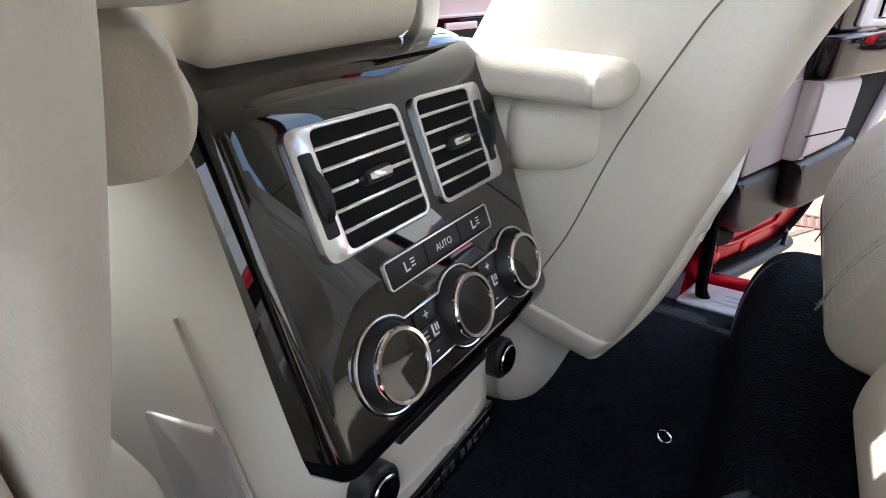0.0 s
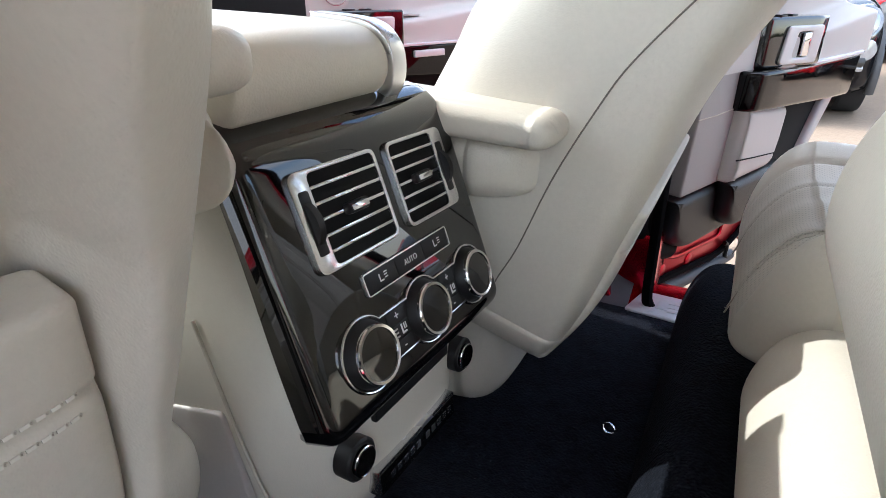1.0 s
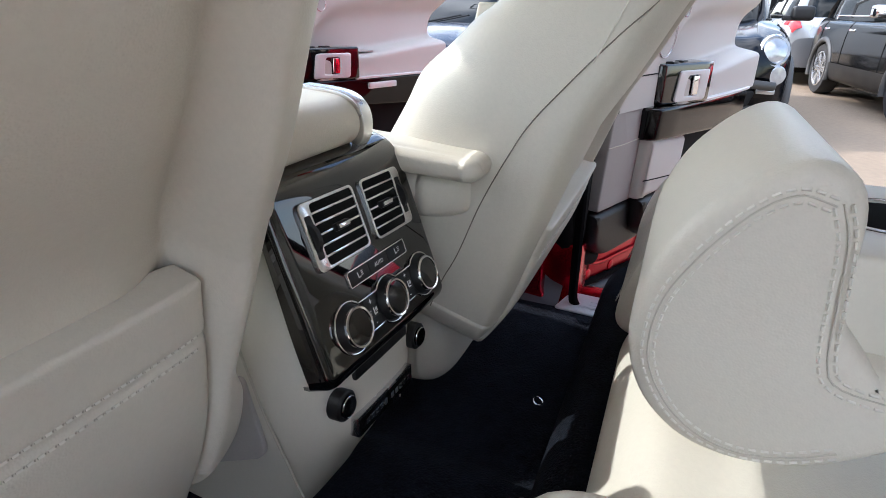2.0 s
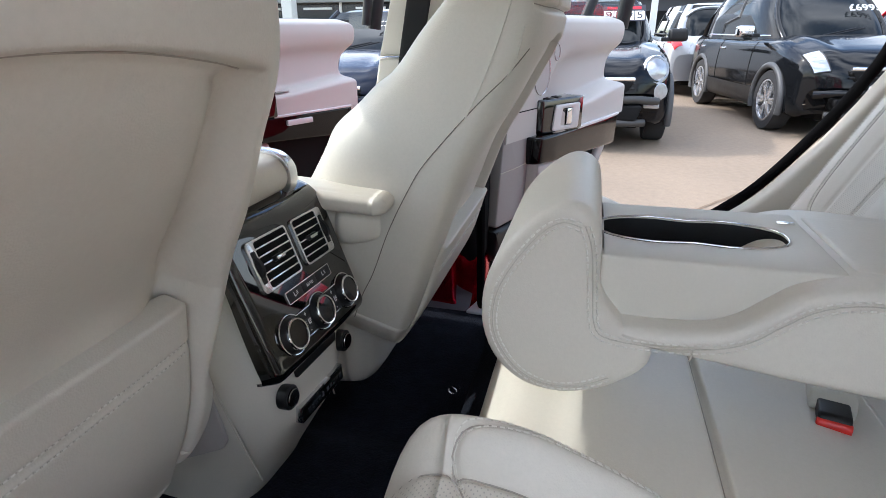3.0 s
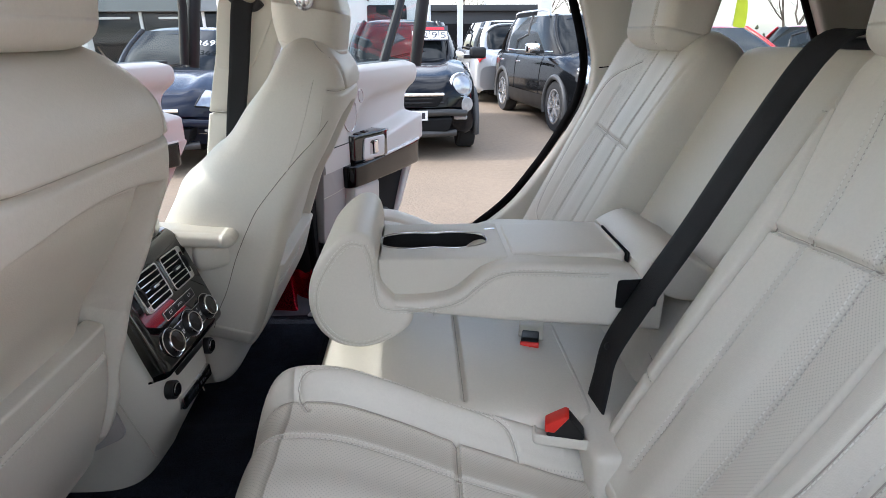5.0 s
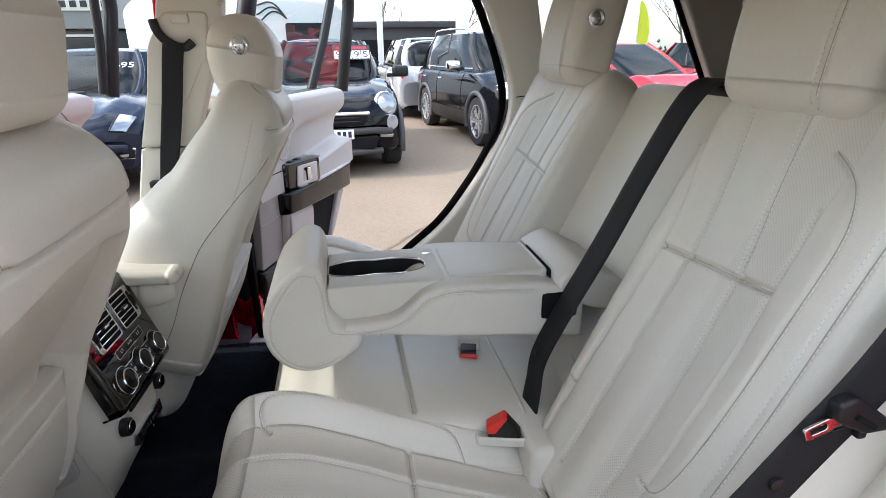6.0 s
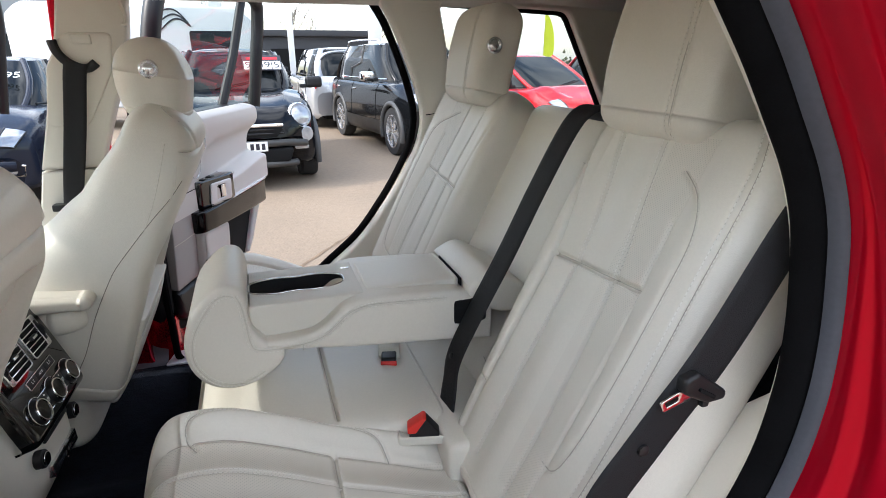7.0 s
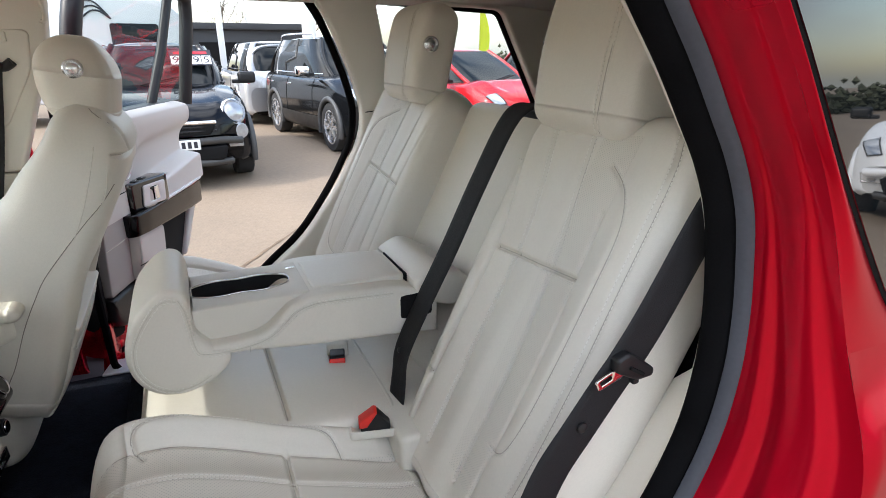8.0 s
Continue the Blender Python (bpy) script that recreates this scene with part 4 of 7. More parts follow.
    pocket = Pad(tall, [(0, pocket_half), (0.5 * tall, pocket_half + 0.004), (tall, pocket_half - 0.002)], 0.014, [(0, 0.014), (0.6 * tall, 0.024), (0.92 * tall, 0.021)], spine=follow, n=11, ends=(0.02, 0.005), seams=[([(-pocket_half, tall - 0.05), (pocket_half, tall - 0.05)], 0.004, 0.004, -1)])
    pob = pocket.build("map_pocket", LEATHER, axes(foot + up * pocket_from, (1, 0, 0), out, up), seat, "stitched cream leather map pocket", nu=120, nv=60)
    pocket.stitching([[(0.012 - pocket_half, t), (pocket_half - 0.012, t)] for t in (tall - 0.044, tall - 0.056)], pob, face=-1, gap=0.006, size=0.0036)
    # seat base
    base = Pad(0.55, [(0, 0.2), (0.3, 0.25), (0.55, 0.25)], 0.16, 0.16, n=5, ends=(0.05, 0.06))
    base.build("cushion", LEATHER, axes((cx, 0.74 + forward, 0.66), (-1, 0, 0), (0, 0, 1), (0, 1, 0)), seat, nu=90, nv=40)
    # head restraint
    hu, ho = Vector((0, -0.16, 0.987)), Vector((0, 0.987, 0.16))
    hb = Vector((cx, 0.5 + forward, 1.33 + raised))
    side_seam = [(s * 0.1, t) for t in (0.01, 0.1, 0.19) for s in (1,)]
    head = Pad(0.2, [(0, 0.125), (0.1, 0.13), (0.2, 0.11)], [(0, 0.05), (0.08, 0.082), (0.2, 0.09)], [(0, 0.085), (0.1, 0.085), (0.2, 0.06)], n=3.4, ends=(0.035, 0.085), seams=[(side_seam, 0.004, 0.003, -1), ([(-s, t) for s, t in side_seam], 0.004, 0.003, -1)])
    hob = head.build("head_restraint", LEATHER, axes(hb, (1, 0, 0), ho, hu), seat, "cream leather head restraint", nu=100, nv=50)
    bm_ = axes(hb + hu * 0.128 + Vector((-side * 0.128, 0.0, 0)), (0, 0, 1), (0, side, 0), (-side, 0, 0))
    lathe("release_button", [(0.021, -0.012), (0.021, 0.004), (0.017, 0.006), (0.0145, 0.002), (0.012, 0.004), (0.006, 0.006), (0, 0.0065)], SATIN, hob, "round satin chrome release button", bm_)
    # folding armrest on the inner side
    tilt = radians(arm_tilt)
    slim = 0.8 if side < 0 else 1.0
    ay, az = Vector((0, -math.sin(tilt), math.cos(tilt))), Vector((0, math.cos(tilt), math.sin(tilt)))
    arm = Pad(0.34, [(0, 0.043 * slim), (0.34, 0.05 * slim)], [(0, arm_depth[0]), (0.34, arm_depth[0] + 0.004)], arm_depth[1], n=3.4, ends=(0.022, 0.03), seams=[([(0.024, 0.0), (0.024, 0.34)], 0.003, 0.003, 1)])
    arm.build("armrest", LEATHER, axes(arm_end, (-1, 0, 0), ay, az), seat, "padded folding armrest", nu=70, nv=40)
    hinge = Pad(0.2, [(0, 0.03), (0.1, 0.042), (0.2, 0.036)], *hinge_depth, n=2.6, ends=(0.085, 0.06))
    hinge.build("armrest_hinge_cover", LEATHER, axes(hinge_at, (-1, 0, 0), (0, 0, 1), (0, 1, 0)), seat, nu=60, nv=40)
    return seat


front_seat(1, 0.0, 0.0, (0.185, 0.645, 0.966), 3.0, 0.462, (0.2, 0.655, 0.925), (0.03, 0.042), (0.016, 0.019), 0.05, -0.006, 0.07,
           0.045, [(0.045, 0.235), (0.2, 0.262)], [(0.045, 0.026), (0.09, 0.036), (0.15, 0.045), (0.27, 0.049), (0.35, 0.054)], 0.19, 0.213)
front_seat(-1, 0.15, 0.05, (-0.140, 0.728, 1.052), 5.0, 0.45, (-0.136, 0.733, 1.003), (0.036, 0.040), (0.018, 0.018), 0.115, 0.034, 0.045,
           0.13, [(0.13, 0.25), (0.2, 0.281), (0.25, 0.274), (0.3, 0.255), (0.36, 0.26)], [(0.13, 0.03), (0.18, 0.042), (0.25, 0.052), (0.35, 0.058)], 0.222, 0.218)

# ---- the centre of the back seat ----
def centre_seat():
    seat = thing("bench_seat", pose(0, 0.15, 0.5), "cream leather middle rear seat with a raised cushion", "car seat", "rear seats")
    top = knots([(0, 0.775), (0.2, 0.795), (0.35, 0.81), (0.45, 0.81), (0.53, 0.765)])
    t = np.linspace(0, 0.515, 10)
    wide = [(-0.2, 0.225), (0.2, 0.225)]
    pad = Pad(0.508, 0.235, 0.05, [(0, 0.14), (0.33, 0.12), (0.42, 0.05), (0.508, 0.015)], spine=[(float(a), float(top(a)) - 0.05) for a in t], n=6, ends=(0.01, 0.06), seams=[(wide, 0.004, 0.014, 1)])
    pad_ob = pad.build("cushion", LEATHER, axes((0, -0.06, 0), (-1, 0, 0), (0, 0, 1), (0, 1, 0)), seat, nu=220, nv=200)
    pad.seam_lines([wide], pad_ob)
    box("filler", (-0.33, -0.36, 0.58), (0.3, -0.03, 0.768), LEATHER, seat, "cream leather between the seats", r=0.02, seg=4)
    up, out = Vector((0, -0.45, 0.893)), Vector((0, 0.893, 0.45))
    base = Vector((0, -0.13, 0.72)) - out * 0.06
    seams = [([(-0.13, 0.0), (-0.13, 0.72)], 0.004, 0.004, 1)]
    back = Pad(0.735, 0.245, 0.05, 0.05, n=7, ends=(0.02, 0.04), seams=seams)
    back.build("backrest", LEATHER, axes(base, (1, 0, 0), out, up), seat, nu=120, nv=90)
    return seat


def centre_armrest():
    arm = thing("folding_armrest", pose(0, 0.1, 0.95), "cream leather centre armrest folded down, with twin cup holders", "armrest")
    body = [(-0.2, 0.875), (-0.09, 0.888), (0.1, 0.906), (0.215, 0.921), (0.29, 0.93), (0.30, 0.95), (0.25, 0.949), (0.2, 0.953), (0.172, 0.965), (0.148, 0.985), (0.125, 1.003), (0.09, 1.014), (0.05, 1.016), (-0.02, 1.012), (-0.09, 1.008), (-0.13, 1.0), (-0.2, 0.97)]
    body_sm = [tuple(p) for p in spline([*body[:6]], 0.02)] + [tuple(p) for p in spline(body[5:], 0.008)][1:]
    slab("base", body_sm, -0.132, 0.132, LEATHER, arm, "cream leather armrest base", r=0.014, seg=5)
    head = spline([(0.285, 0.95), (0.309, 0.985), (0.313, 1.045), (0.322, 1.07), (0.341, 1.08), (0.362, 1.075), (0.388, 1.055), (0.413, 1.024), (0.43, 0.98), (0.432, 0.935), (0.418, 0.895), (0.39, 0.868), (0.355, 0.858), (0.32, 0.862), (0.285, 0.878), (0.255, 0.905), (0.255, 0.932), (0.285, 0.95)], 0.008)[:-1]
    slab("head", [tuple(p) for p in head], -0.134, 0.134, LEATHER, arm, "thick rounded stitched front roll", r=0.014, seg=5)
    cup = []
    for ang in np.linspace(0, 2 * np.pi, 72, endpoint=False):
        c, s = math.cos(ang), math.sin(ang)
        y = 0.103 * np.sign(c) * abs(c) ** 0.8
        x = 0.047 * np.sign(s) * abs(s) ** 0.75 * (1 - 0.16 * math.exp(-((y / 0.028) ** 2)))
        cup.append((x, 0.212 + y))
    slab("cup_holder_panel", rounded([(-0.098, 0.312), (0.098, 0.312), (0.098, 0.079), (-0.098, 0.079)], 0.006), 0.94, 1.016, TRIM, arm, "cream plastic panel round the cup holders", axis="z", holes=(cup[::-1],), r=0.004)
    ring = [Vector((x * 1.02, y, 1.0165)) for x, y in cup]
    tube("cup_holder_rim", ring, 0.0011, SATIN, arm, "satin silver rim", closed=True, sides=8)
    well = bmesh.new()
    loops = []
    for k, z in ((1.0, 1.014), (0.97, 0.99), (0.93, 0.95), (0.9, 0.945)):
        loops.append([well.verts.new((x * k, 0.212 + (y - 0.212) * k, z)) for x, y in cup])
    for a, b in zip(loops[:-1], loops[1:]):
        for i in range(len(a)):
            well.faces.new((a[i], a[(i + 1) % len(a)], b[(i + 1) % len(a)], b[i]))
    well.faces.new(loops[-1])
    part("cup_well", well, BLACK, arm, "black plastic twin cup well")
    lid = Pad(0.206, 0.0885, 0.0115, 0.03, n=9, ends=(0.006, 0.006))
    lid.build("lid", LEATHER, axes((0, -0.133, 1.0075), (-1, 0, 0), (0, 0, 1), (0, 1, 0)), arm, "padded storage lid", nu=90, nv=30)
    # matt black strip painting the thin shadow in front of the lid
    box("lid_gap_shade", (-0.089, 0.0752, 1.0), (0.089, 0.0768, 1.0155), MATT_BLACK, arm, "dark strip for the shade in the gap before the lid", r=0.0005)
    box("lid_slot", (-0.096, -0.1375, 1.0), (0.06, -0.1345, 1.019), MATT_BLACK, arm, "dark slot behind the lid", r=0.0005)
    box("lid_button", (0.052, 0.086, 1.014), (0.0575, 0.107, 1.019), CHROME, arm, "small chrome lid release", r=0.002)
    x = -0.1345
    def offset(line, k):
        p = spline(line, 0.006)
        way = np.gradient(p, axis=0)
        way /= np.linalg.norm(way, axis=1)[:, None]
        return [(x, a - k * w[1], b + k * w[0]) for (a, b), w in zip(p, way)]
    top_line = [(-0.09, 0.994), (0.05, 1.002), (0.09, 1.0), (0.118, 0.99), (0.142, 0.971), (0.166, 0.951), (0.198, 0.939), (0.25, 0.934), (0.30, 0.938), (0.313, 0.955), (0.318, 1.0), (0.322, 1.035), (0.33, 1.058)]
    stitch_row([offset(top_line, 0.004), offset(top_line, -0.005)], (-1, 0, 0), arm)
    # the shade in the seam, drawn as a thin darker tube
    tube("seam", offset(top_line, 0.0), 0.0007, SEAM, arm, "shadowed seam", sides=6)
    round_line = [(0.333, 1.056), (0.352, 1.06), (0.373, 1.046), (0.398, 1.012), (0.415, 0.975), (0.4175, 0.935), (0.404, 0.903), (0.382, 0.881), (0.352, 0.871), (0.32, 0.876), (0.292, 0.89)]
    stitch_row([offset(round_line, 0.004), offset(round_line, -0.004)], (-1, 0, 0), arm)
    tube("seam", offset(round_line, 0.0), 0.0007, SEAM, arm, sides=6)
    tube("seam", [(x + 0.002, 0.214, 0.934), (x + 0.002, 0.216, 0.922)], 0.001, SEAM, arm, sides=6)
    # the cover that links the armrest to the backrest
    cover = spline([(-0.139, 1.0), (-0.142, 1.013), (-0.155, 1.021), (-0.18, 1.033), (-0.2, 1.036), (-0.222, 1.028), (-0.262, 1.004), (-0.30, 0.982), (-0.30, 0.94), (-0.22, 0.94), (-0.15, 0.975)], 0.012)
    slab("hinge_cover", [tuple(p) for p in cover], -0.136, 0.128, LEATHER, arm, "cream leather flap behind the lid", r=0.012, seg=4)
    box("hinge_block", (-0.1365, -0.185, 0.925), (-0.1, -0.105, 0.985), MATT_BLACK, arm, "black hinge plastic", r=0.012)
    return arm


centre_seat()
centre_armrest()

# ---- the rear of the centre console ----
PN, PU = Vector((0, -0.934, 0.357)), Vector((0, 0.357, 0.934))
P0 = Vector((0.023, 0.7175, 0.848))
PM = axes(P0, (1, 0, 0), PU, PN)


def on_panel(bm_ob):
    bm_ob.matrix_basis = PM
    return bm_ob


def console():
    con = thing("centre_console", pose(0, 0.9, 0.5), "gloss black rear console panel on a cream plastic housing", "car console")
    half = knots([(0.45, 0.108), (0.55, 0.112), (0.65, 0.121), (0.74, 0.127), (0.85, 0.127), (1.0, 0.12)])
    rear = knots([(0.45, 0.845), (0.53, 0.805), (0.60, 0.764), (0.65, 0.735), (0.68, 0.7225), (0.71, 0.7205), (0.76, 0.722), (0.82, 0.742), (0.95, 0.795), (1.0, 0.81)])

    def housing(u, v):
        z = 0.45 + 0.53 * v
        ang = (u - 0.5) * np.pi
        s = np.sign(np.sin(ang)) * np.abs(np.sin(ang)) ** 0.5
        c = np.abs(np.cos(ang)) ** 0.5
        return 0.02 + s * half(z), 1.3 - (1.3 - rear(z)) * c ** 0.3, z
    sheet("housing", housing, 90, 70, TRIM, con, "cream plastic console housing", thick=0.008)
    for k in (-1, 1):
        tube("housing_seam", [(0.02 + k * (float(half(z)) - 0.0004), 0.845 - 0.32 * (0.86 - z), z) for z in np.linspace(0.85, 0.60, 14)], 0.0016, SEAM, con, sides=6)
    # gloss black panel: a flat face that rolls over at its top, with flanks behind rounded rims
    roll_t = knots([(0, -0.062), (0.03, -0.060), (0.06, -0.054), (0.10, -0.044), (0.62, 0.135), (0.70, 0.151), (0.77, 0.165), (0.84, 0.176), (0.90, 0.184), (0.95, 0.189), (1, 0.192)])
    roll_d = knots([(0, -0.024), (0.03, -0.009), (0.06, -0.0025), (0.10, 0.0), (0.62, 0.0), (0.70, -0.003), (0.77, -0.010), (0.84, -0.021), (0.90, -0.035), (0.95, -0.051), (1, -0.072)])
    deep = knots([(-0.062, 0.034), (0.0, 0.031), (0.10, 0.022), (0.15, 0.02), (0.2, 0.03)])
    inset = knots([(-0.062, 0.014), (-0.0605, 0.008), (-0.056, 0.0035), (-0.048, 0.0008), (-0.04, 0.0), (0.13, 0.0), (0.2, 0.004)])
    rim = [(0.0, -1.0, 0), (0.0, -0.6, 0), (0.0, -0.25, 0)] + [(0.011 * (1 - math.cos(q)), 0.0, 0.011 * (math.sin(q) - 1)) for q in np.linspace(0.05, math.pi / 2, 9)]

    def face(u, v):
        t, lift = roll_t(v), roll_d(v)
        left, right = -0.136 + inset(t), 0.129 - inset(t)
        n = len(rim)
        row = np.round(u[:, 0] * (u.shape[0] - 1)).astype(int)
        s, d = np.zeros_like(u), np.zeros_like(u)
        for i in range(u.shape[0]):
            k = row[i]
            if k < n:
                s[i], d[i] = left[i] + rim[k][0], rim[k][1] * deep(t[i]) + rim[k][2]
            elif k >= u.shape[0] - n:
                j = u.shape[0] - 1 - k
                s[i], d[i] = right[i] - rim[j][0], rim[j][1] * deep(t[i]) + rim[j][2]
            else:
                w = (k - n + 1) / (u.shape[0] - 2 * n + 1)
                s[i], d[i] = left[i] + 0.011 + (right[i] - left[i] - 0.022) * w, 0.0
        w = np.stack([s, t, d + lift + 0.004], -1)
        q = w @ np.array(PM.to_3x3()).T + np.array(P0)
        return q[..., 0], q[..., 1], q[..., 2]
    sheet("panel", face, 70, 110, PIANO, con, "piano black panel", thick=0.004)
    D = 0.004
    for sx, x0, x1 in ((-1, -0.0985, -0.002), (1, 0.0125, 0.0985)):
        vent = part_ring("air_vent", rounded([(x0, 0.1305), (x1, 0.1305), (x1, 0.0555), (x0, 0.0555)], 0.009), inner_of(x0, x1, sx), D - 0.002, D + 0.004, SATIN, con)
        ia, ib = (x0 + 0.018, x1 - 0.004) if sx < 0 else (x0 + 0.004, x1 - 0.018)
        on_panel(box("vent_cavity", (ia - 0.002, 0.057, -0.045), (ib + 0.002, 0.129, D + 0.0009), MATT_BLACK, vent, "black vent cavity", r=0.003))
        for k in range(5):
            t = 0.0695 + k * 0.0118
            on_panel(box("slat", (ia, t - 0.0014, D + 0.0006), (ib, t + 0.0014, D + 0.0036), CHROME, vent, r=0.0012))
        mid = (ia + ib) / 2
        on_panel(box("slat_tab", (mid - 0.011, 0.0885, D), (mid + 0.013, 0.0975, D + 0.008), BLACK, vent, "black slider with a chrome lip", r=0.0025))
        on_panel(box("slat_tab_lip", (mid - 0.009, 0.0905, D + 0.0065), (mid + 0.011, 0.0955, D + 0.0092), CHROME, vent, r=0.0012))
        wx = x0 + 0.0095 if sx < 0 else x1 - 0.0095
        on_panel(box("wheel_slot", (wx - 0.0055, 0.069, D), (wx + 0.0055, 0.117, D + 0.0046), BLACK, vent, r=0.003))
        wheel = lathe("thumb_wheel", [(0.018, -0.0035), (0.0205, -0.003), (0.0205, 0.003), (0.018, 0.0035), (0, 0.0035)], BLACK, vent, "ribbed black thumb wheel", PM @ axes((wx, 0.093, D - 0.009), (0, 1, 0), (0, 0, 1), (1, 0, 0)))
    # buttons
    strip = part_ring("button_strip", rounded([(-0.061, 0.0425), (0.062, 0.0425), (0.062, 0.0235), (-0.061, 0.0235)], 0.003), rounded([(-0.0597, 0.0412), (0.0607, 0.0412), (0.0607, 0.0248), (-0.0597, 0.0248)], 0.002), D - 0.002, D + 0.0022, SATIN, con)
    for k in range(3):
        a = -0.0594 + k * 0.0401
        on_panel(box("button", (a, 0.0251, D - 0.002), (a + 0.0393, 0.0409, D + 0.0016), BLACK, strip, r=0.0008))
    for a in (-0.0395, 0.0410):
        for dx, dy, w, g in ((-0.0035, 0.0, 0.0012, 0.0065), (-0.0035, 0.0, 0.005, 0.0012), (0.003, 0.0012, 0.004, 0.0009), (0.003, 0.0034, 0.004, 0.0009), (0.003, 0.0056, 0.004, 0.0009)):
            on_panel(box("button_mark", (a + dx, 0.0298 + dy, D + 0.0014), (a + dx + w, 0.0298 + dy + g, D + 0.0019), PRINT, strip, r=0))
    text("AUTO", 0.0068, (0.0005, 0.0305), D + 0.0019, strip)
    # dials
    DT, GAP, R = -0.0135, 0.0796, 0.0285
    turn = math.asin(0.0192 / R)

    def arc(x, a0, a1, n):
        return [(x + R * math.cos(a), DT + R * math.sin(a)) for a in np.linspace(a0, a1, n)]
    edge = arc(-GAP, turn, 2 * math.pi - turn, 44) + arc(0, math.pi + turn, 2 * math.pi - turn, 18) + arc(GAP, turn - math.pi, math.pi - turn, 44) + arc(0, turn, math.pi - turn, 18)
    cluster = on_panel(tube("dial_trim", [(a, b, D + 0.001) for a, b in edge], 0.0013, SATIN, con, "satin silver outline round the dials", closed=True, sides=8))
    on_panel(slab("dial_plate", [(a * 0.995, DT + (b - DT) * 0.97) for a, b in edge], D - 0.003, D + 0.0008, BLACK, cluster, "black dial plate", axis="z", r=0))
    for k in (-1, 0, 1):
        c = PM @ Matrix.Translation((k * GAP, DT, D - 0.001))
        dial = lathe("dial", [(0.0268, 0), (0.0262, 0.002), (0.0238, 0.0085), (0.0226, 0.0105)], BLACK, cluster, "black rotary dial", c, n=64)
        lathe("dial_rim", [(0.0228, 0.0095), (0.0229, 0.0125), (0.0222, 0.0138), (0.0200, 0.0135), (0.0196, 0.0115)], CHROME, dial, "polished chrome ring", c, n=64)
        lathe("dial_face", [(0.0202, 0.0105), (0.0202, 0.0122), (0.0, 0.0125)], PIANO, dial, "dark display face", c, n=48)
    for k in (-GAP / 2, GAP / 2):
        for b0, b1 in ((0.0065, 0.0178), (-0.0058, 0.0058), (-0.0178, -0.0065)):
            on_panel(box("button", (k - 0.0115, DT + b0, D), (k + 0.0115, DT + b1, D + 0.0022), BLACK, cluster, r=0.0007))
        text("+", 0.011, (k, DT + 0.0092), D + 0.0025, cluster)
        text("-", 0.011, (k, DT - 0.0155), D + 0.0025, cluster)
        for j in range(3):
            on_panel(box("level_mark", (k - 0.0085, DT - 0.0042 + 0.0032 * j, D + 0.0021), (k - 0.0035, DT - 0.003 + 0.0032 * j, D + 0.0026), TRIM_GREY, cluster, r=0))
        for dx, dy, w, g in ((0.001, -0.004, 0.0016, 0.0085), (0.001, -0.004, 0.006, 0.0016), (0.0045, -0.001, 0.0012, 0.005), (0.0068, -0.001, 0.0012, 0.005)):
            on_panel(box("heat_mark", (k + dx, DT + dy, D + 0.0021), (k + dx + w, DT + dy + g, D + 0.0026), PRINT, cluster, r=0))
    # below the panel
    n2, u2 = Vector((0, -0.995, 0.06)).normalized(), Vector((0, 0.06, 0.995)).normalized()
    low = axes((0.02, 0.7195, 0.742), (1, 0, 0), u2, n2)
    slot = box("card_slot", (-0.06, 0.012, -0.012), (0.06, 0.027, 0.002), BLACK, con, "black slot under the panel", r=0.002)
    slot.matrix_basis = low
    plate = box("badge_plate", (-0.066, -0.065, -0.012), (0.066, -0.037, 0.003), SATIN, con, "small badge plate in a satin frame", r=0.002)
    plate.matrix_basis = low
    inner = box("badge_face", (-0.0635, -0.0635, 0.0015), (0.0635, -0.0405, 0.0038), PIANO, plate, "dark badge face", r=0.001)
    inner.matrix_basis = low
    for k in range(10):
        a = -0.05 + k * 0.0105 + (0.006 if k > 4 else 0)
        bar = box("badge_mark", (a, -0.0555, 0.0036), (a + 0.0065, -0.0485, 0.0043), SATIN, plate, r=0)
        bar.matrix_basis = low
    for k in (-1, 1):
        sm = low @ Matrix.Translation((k * 0.086, -0.004, -0.004))
        sock = lathe("power_socket", [(0.0185, -0.006), (0.0185, 0.008), (0.0165, 0.01), (0.0135, 0.01), (0.013, 0.006), (0, 0.006)], BLACK, con, "black round power socket", sm)
        lathe("socket_cap", [(0.0128, 0.005), (0.0128, 0.012), (0.0115, 0.0135), (0, 0.0138)], PIANO, sock, "glossy socket cap", sm)
        tube("socket_ring", [sm @ Vector((0.0125 * math.cos(a), 0.0125 * math.sin(a), 0.0125)) for a in np.linspace(0, 2 * np.pi, 28, endpoint=False)], 0.0009, CHROME, sock, closed=True, sides=6)
    # the flap's grey holds the shadow on this flank of the housing
    slab("side_flap", rounded([(0.826, 0.767), (0.805, 0.668), (0.815, 0.654), (0.90, 0.612), (0.92, 0.74)], 0.008), -0.109, -0.101, TRIM_GREY, con, "flap on the side of the housing, greyed for shade", r=0.002)
    turned = Matrix.Translation(P0) @ pose(0, 0, 0, 0, 1.2, -2.7) @ Matrix.Translation(-P0)
    con.matrix_basis = turned @ con.matrix_basis
    return con


def part_ring(name, outer, inner, lo, hi, mat, parent):
    return on_panel(slab(name, outer, lo, hi, mat, parent, axis="z", holes=(inner,), r=0.0012, seg=2))


def inner_of(x0, x1, sx):
    a, b = (x0 + 0.018, x1 - 0.004) if sx < 0 else (x0 + 0.004, x1 - 0.018)
    return rounded([(a, 0.1268), (b, 0.1268), (b, 0.0592), (a, 0.0592)], 0.005)


